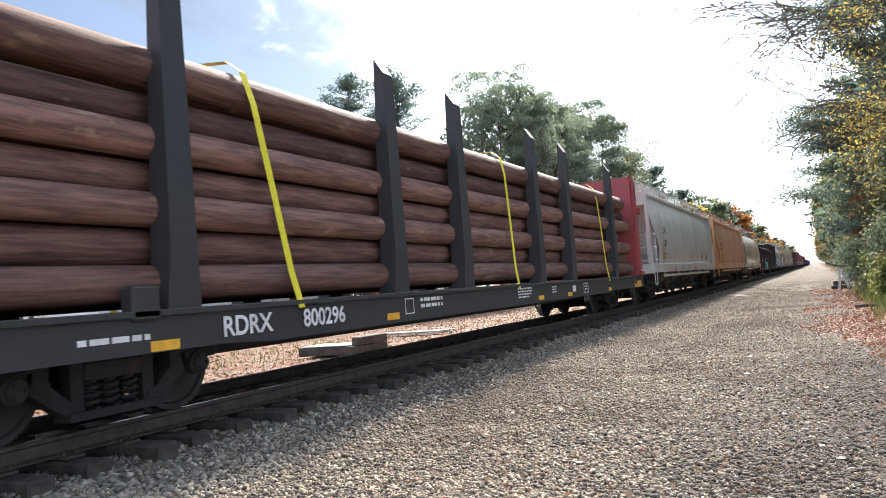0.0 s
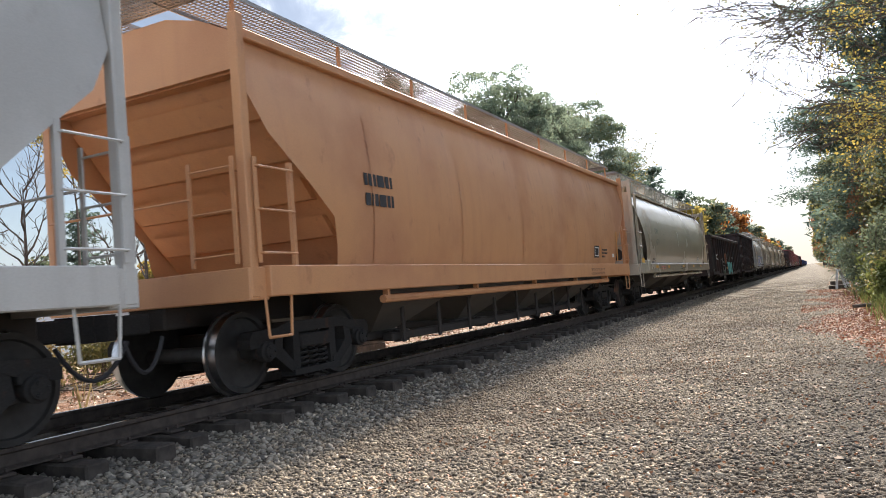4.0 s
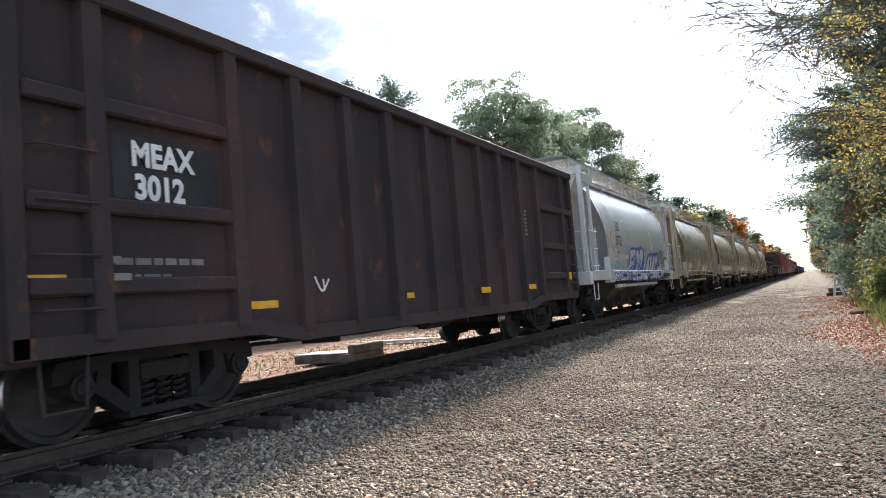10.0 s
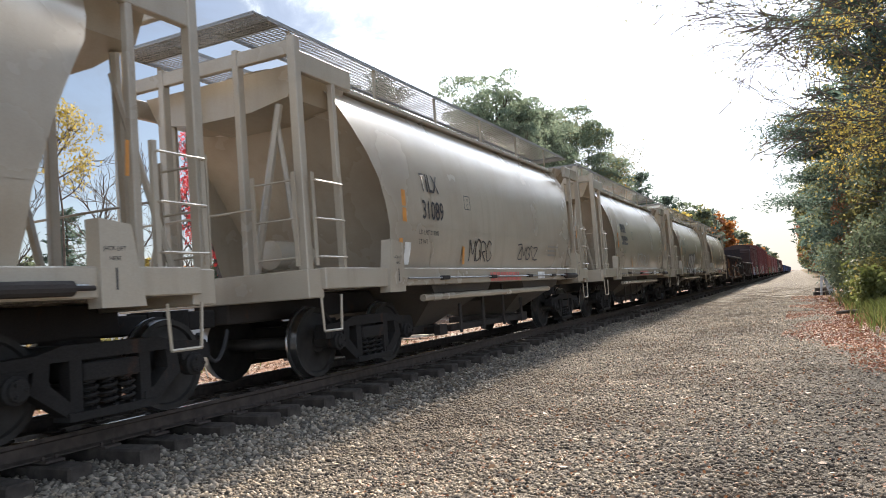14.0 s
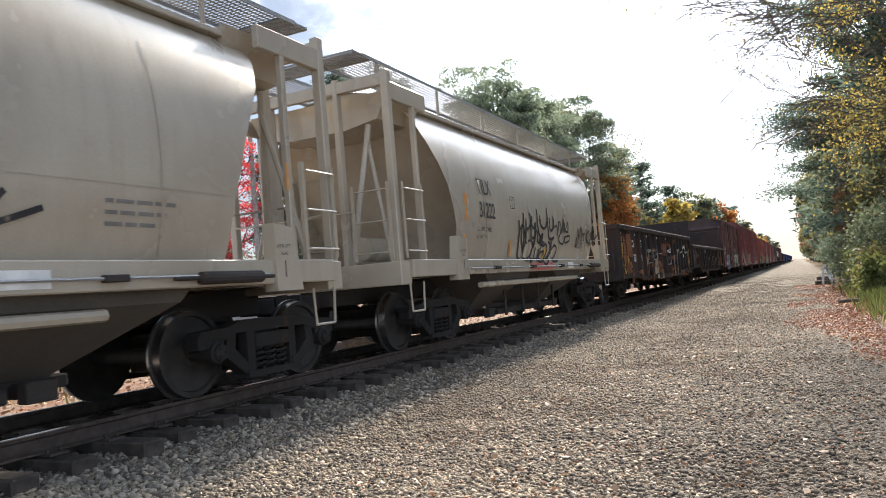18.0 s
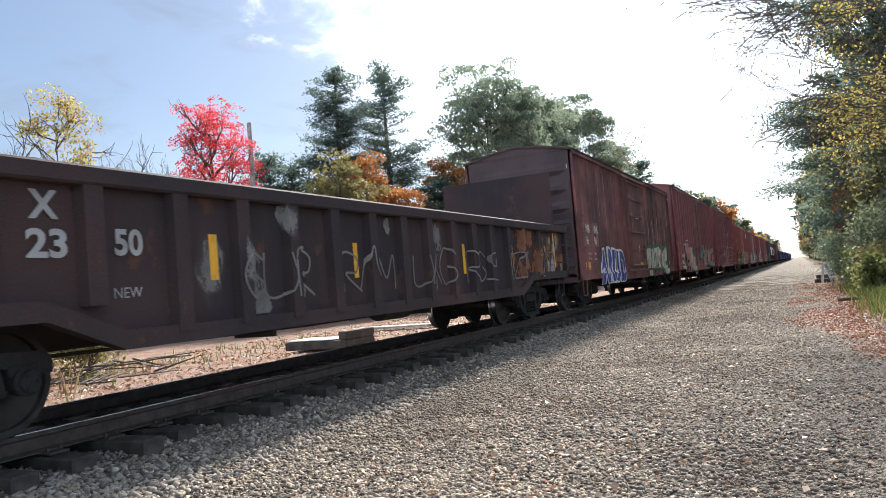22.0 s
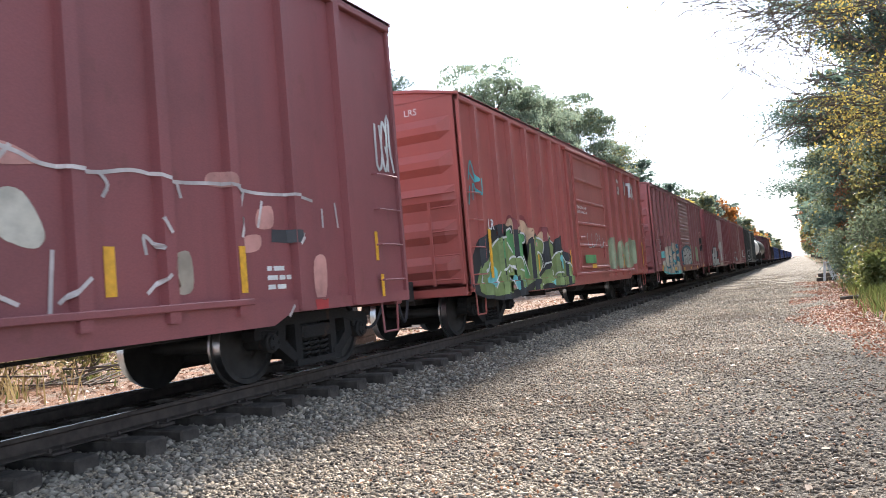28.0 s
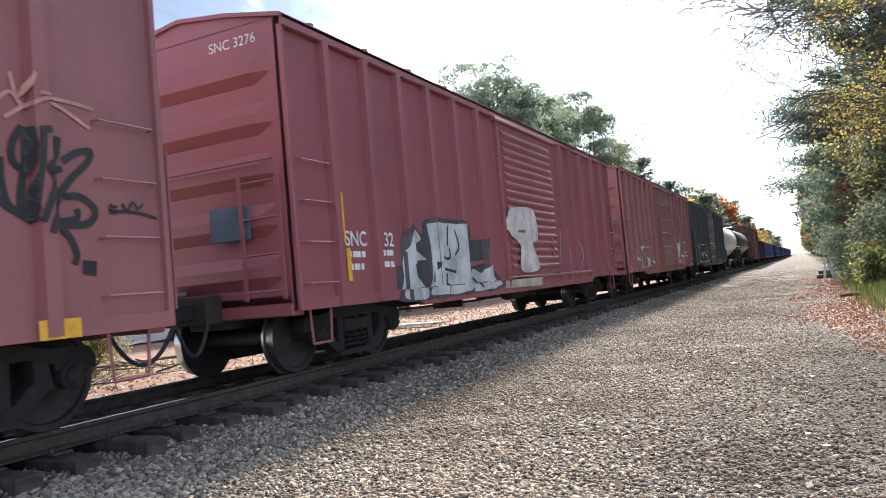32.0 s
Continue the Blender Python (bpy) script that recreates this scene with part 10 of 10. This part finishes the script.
mural(B20, s20, "gsilver", [(4.91, 1.15), (5.3, 1.08), (5.65, 1.22), (5.92, 0.97), (6.12, 0.84), (5.23, 0.77), (4.78, 0.81)], 2)
scrawl(B20, s20, [[(3.73, 1.51), (3.86, 1.36), (4.05, 1.36), (4.06, 1.51)], [(4.31, 1.82), (4.43, 1.55), (4.26, 1.4)], [(4.06, 1.88), (3.99, 1.55)], [(3.82, 1.18), (4.24, 1.12)], [(3.89, 1.11), (3.83, 0.78)], [(3.52, 1.29), (3.42, 0.98)], [(4.88, 1), (5.24, 0.83)], [(2.69, 1.27), (2.75, 1)]], "gblack", 0.045, lift=5)
mural(B20, s20, "gwash", [(6.66, 2.24), (7.26, 2.35), (8.16, 2.32), (8.29, 1.73), (7.91, 1.62), (8.25, 1.1), (7.11, 1.07), (7.18, 1.57), (6.64, 1.82)], 1)
mural(B20, s20, "gbeige", [(6.36, 0.95), (8.35, 0.92), (8.29, 0.73), (6.28, 0.76)], 2, False)
mural(B20, s20, "gdrk", [(4.91, 1.65), (5.6, 1.69), (5.51, 1.31), (4.84, 1.28)], 1, False)
scrawl(B20, s20, [[(10.29, 1.99), (10.09, 1.11)], [(10.85, 1.95), (10.56, 1.11)], [(11.64, 1.88), (12.14, 1.44), (11.87, 1.03)]], "gsilver", 0.05, lift=5)
blots(G13, s13, 4.3, 7.4, 0.7, 1.7, 22, "primer", 143, (0.05, 0.16), 1.7)
blots(G13, s13, 9.8, 12.4, 0.7, 1.7, 22, "primer", 144, (0.05, 0.16), 1.7)
blots(G13, s13, 4.3, 12.4, 0.7, 1.6, 26, "gdrk", 145, (0.06, 0.2), 1.2)
# chalky outlines and scraped patches on the second tall boxcar
scrawl(B17, s17, [[(9.69, 2.23), (9.86, 2.19), (10.01, 2.13), (10.18, 2.11), (10.43, 2.1), (10.59, 2.11), (10.94, 2.16), (11.38, 2.1), (11.98, 2.13), (12.48, 2.08), (13.16, 2.1), (13.5, 2.06)], [(10.56, 2.11), (10.64, 2.01), (10.58, 1.9)], [(11.4, 2.1), (11.44, 1.95)], [(12.12, 2.11), (12.21, 2.03)], [(10.1, 1.46), (10.05, 0.95)], [(10.36, 1.23), (10.13, 1.04)], [(11.13, 1.75), (11.22, 1.61)], [(12.58, 2), (12.49, 1.71)], [(13.24, 1.7), (13.09, 1.54)], [(13.67, 1.98), (13.67, 1.75)], [(13.95, 2.07), (13.99, 1.76)], [(10.98, 1.08), (11.18, 1.24)]], "gchalk", 0.035, lift=3)
scrawl(B17, s17, [[(9.63, 1.14), (9.81, 1.05)], [(11.13, 1.47), (10.98, 1.59), (11, 1.42)], [(12.85, 0.74), (12.96, 0.86)], [(12.31, 2.1), (12.13, 1.59)]], "gchalk", 0.035, lift=3)
mural(B17, s17, "gbone", [(9.67, 1.86), (9.86, 1.9), (9.99, 1.74), (10.02, 1.5), (9.86, 1.48), (9.66, 1.61)], 1)
mural(B17, s17, "gpink", [(11.83, 2.23), (12.11, 2.24), (12.11, 2.11), (11.78, 2.11)], 1)
mural(B17, s17, "gpink", [(9.69, 2.25), (9.86, 2.23), (10.04, 2.13), (9.68, 2.09)], 1)
mural(B17, s17, "gpink", [(13.45, 1.36), (13.68, 1.39), (13.65, 0.95), (13.45, 0.93)], 1)
mural(B17, s17, "gpink", [(12.51, 1.9), (12.74, 1.95), (12.74, 1.73), (12.48, 1.71)], 1)
mural(B17, s17, "gpink", [(12.25, 1.6), (12.52, 1.63), (12.49, 1.48), (12.24, 1.45)], 1)
mural(B17, s17, "gtan2", [(11.25, 1.36), (11.5, 1.45), (11.52, 1.1), (11.31, 1.08)], 1)
mural(B17, s17, "gred", [(13.35, 0.9), (13.61, 0.9), (13.6, 0.79), (13.37, 0.78)], 1, False)
mural(B17, s17, "gdrk", [(12.72, 1.7), (13.22, 1.7), (13.2, 1.55), (12.7, 1.56)], 1, False)
mural(B17, s17, "gdim", [(7.56, 2.17), (7.99, 2.21), (7.91, 1.65), (7.53, 1.64)], 1, False)
mural(B17, s17, "gdrk", [(7.64, 2.02), (7.88, 2.04), (7.91, 1.85), (7.65, 1.77)], 2)
scrawl(B17, s17, [[(7.05, 1.22), (7.09, 1.3), (7.21, 1.29), (7.25, 1.16), (7.36, 1.11)], [(9.49, 2.14), (9.63, 2.06), (9.81, 2.24)], [(9.66, 1.66), (9.63, 1.04)], [(8.88, 1.46), (9.02, 1.6), (9.21, 1.51)], [(8.83, 1.26), (8.9, 1.07)], [(7.58, 2.13), (7.7, 2.07), (7.89, 2.17)], [(7.68, 1.85), (7.77, 1.88)]], "gchalk", 0.035, lift=3)
mural(B17, s17, "gbone", [(9.69, 1.88), (9.89, 1.89), (10.05, 1.59), (9.96, 1.49), (9.69, 1.56)], 2)
# scraped pale patches on the rusted gondola
mural(G13, s13, "gworn", [(6.23, 1.38), (6.37, 1.64), (6.91, 1.65), (6.92, 1), (6.86, 0.59), (6.19, 0.62), (6.19, 0.94)], 2, False)
mural(G13, s13, "gworn", [(7.33, 1.62), (8.02, 1.65), (8.01, 1.54), (7.35, 1.57)], 2, False)
mural(G13, s13, "gworn", [(7.23, 0.77), (7.88, 0.77), (7.89, 0.61), (7.25, 0.59)], 2, False)
mural(G13, s13, "gworn", [(10.49, 1.52), (11.11, 1.7), (11.21, 0.71), (10.53, 0.63), (10.49, 1.11)], 2, False)
mural(G13, s13, "gworn", [(11.54, 1.6), (12.3, 1.84), (12.14, 0.65), (11.44, 0.66)], 2, False)
mural(G13, s13, "gworn", [(12.51, 0.81), (13.28, 0.85), (13.24, 0.64), (12.51, 0.64)], 2, False)
mural(G13, s13, "primer", [(6.43, 1.88), (6.68, 2.03), (6.96, 2.02), (6.95, 1.87), (6.66, 1.75), (6.42, 1.73)], 2, False)
mural(G13, s13, "primer", [(7.44, 1.96), (7.96, 2.01), (7.93, 1.72), (7.42, 1.75)], 2, False)
mural(G13, s13, "primer", [(8.85, 2.02), (9.1, 2.07), (9.07, 1.77), (8.82, 1.74)], 2, False)
mural(G13, s13, "primer", [(8.43, 1.97), (8.63, 2.01), (8.59, 1.76), (8.41, 1.76)], 2, False)
scrawl(G13, s13, [[(6.25, 1.33), (6.46, 1.4), (6.87, 1.34)], [(6.32, 1.51), (6.42, 1.44), (6.36, 1.14)], [(6.56, 1.56), (6.59, 1.29), (6.81, 1.25)], [(6.23, 1.08), (6.49, 1.14), (6.85, 1.07)], [(10.59, 1.41), (10.79, 1.23), (10.62, 0.86)], [(10.9, 1.54), (11.01, 1.1), (10.78, 0.73)], [(11.58, 1.41), (11.98, 1.28), (11.65, 1.01), (12.1, 0.93)], [(6.22, 0.79), (6.51, 0.8), (6.82, 0.71)], [(7.28, 0.71), (7.57, 0.73), (7.83, 0.66)]], "gdrk", 0.05, lift=4)
scrawl(G13, s13, [[(9.61, 1.83), (9.5, 1.69), (9.64, 1.72), (9.75, 1.85)], [(9.75, 1.83), (9.86, 1.7)], [(9.9, 1.87), (9.83, 1.71), (9.99, 1.8)], [(10.06, 1.91), (10.04, 1.76)], [(10.17, 1.94), (10.15, 1.78)], [(10.05, 1.84), (10.16, 1.85)], [(9.54, 1.65), (10.09, 1.73)]], "gwhite", 0.04, lift=5)
scrawl(G13, s13, [[(9.5, 1.36), (9.52, 1.14), (9.69, 1.3), (9.76, 1.1), (9.93, 1.33), (10.01, 1.12)], [(13.87, 1.98), (13.73, 1.74), (14, 1.66)], [(14.2, 1.95), (14.1, 1.66), (14.48, 1.99), (14.63, 1.67)], [(12.93, 1.75), (13.05, 1.49), (13.28, 1.79)]], "gsilver", 0.03, lift=5)
mural(B19, s19, "gtan2", [(1.69, 1.18), (2.43, 1.49), (2.64, 1.81), (3.1, 1.56), (3.91, 1.98), (4.66, 1.5), (6.31, 1.26), (6.17, 0.68), (3.52, 0.64), (1.86, 0.65)], 0)
mural(B19, s19, "gturq", [(1.18, 1.5), (1.86, 1.57), (2.17, 1.36), (1.4, 1.3)], 2)
mural(B19, s19, "gturq", [(2.91, 2.05), (3.29, 1.83), (2.97, 1.58), (2.75, 1.86)], 2)
mural(B19, s19, "gturq", [(1.72, 0.97), (2.68, 0.66), (4.5, 0.71), (6.18, 0.72), (6.15, 0.58), (1.86, 0.64)], 2)
scrawl(B19, s19, [[(1.86, 1.54), (2.39, 1.24), (2.58, 0.85)], [(2.74, 1.81), (3.06, 1.29), (3.98, 1.5), (4.57, 1.05)], [(5.38, 1.35), (5.78, 0.86)], [(3.47, 1.22), (3.87, 0.86), (4.76, 1.13)]], "gtealdark", 0.07, lift=4)
mural(B18, s18, "gblack", [(0.07, 0.74), (0.39, 1.63), (1.43, 2), (2.24, 1.94), (3.01, 1.67), (2.62, 0.65)], 3)
mural(B18, s18, "golive", [(0.28, 0.77), (0.71, 1.41), (1.51, 1.76), (2, 1.52), (2.47, 1.21), (1.7, 0.7)], 5)
mural(B18, s18, "gturq", [(0.54, 0.93), (0.88, 1.23), (1.24, 1.12), (1.06, 0.83)], 7)
scrawl(B18, s18, [[(0.44, 0.93), (0.81, 1.41), (1.57, 1.76), (2.12, 1.48)], [(1, 0.81), (1.68, 1.22), (2.44, 1.09)]], "gwhite", 0.04, lift=9)


def motions():
    spin = 360.0 / (2 * math.pi * WHEEL_R)
    for car, u in TRAIN:
        walk(car, [(t, pose(TRACK_X, u - run_of(t), RAIL_Z)) for t in range(0, 33)])
    steps = [k / 15 for k in range(0, 481)]
    for w, y in WHEELSETS:
        walk(w, [(t, pose(0, y, WHEEL_R, (run_of(t) * spin) % 360.0)) for t in steps])


motions()
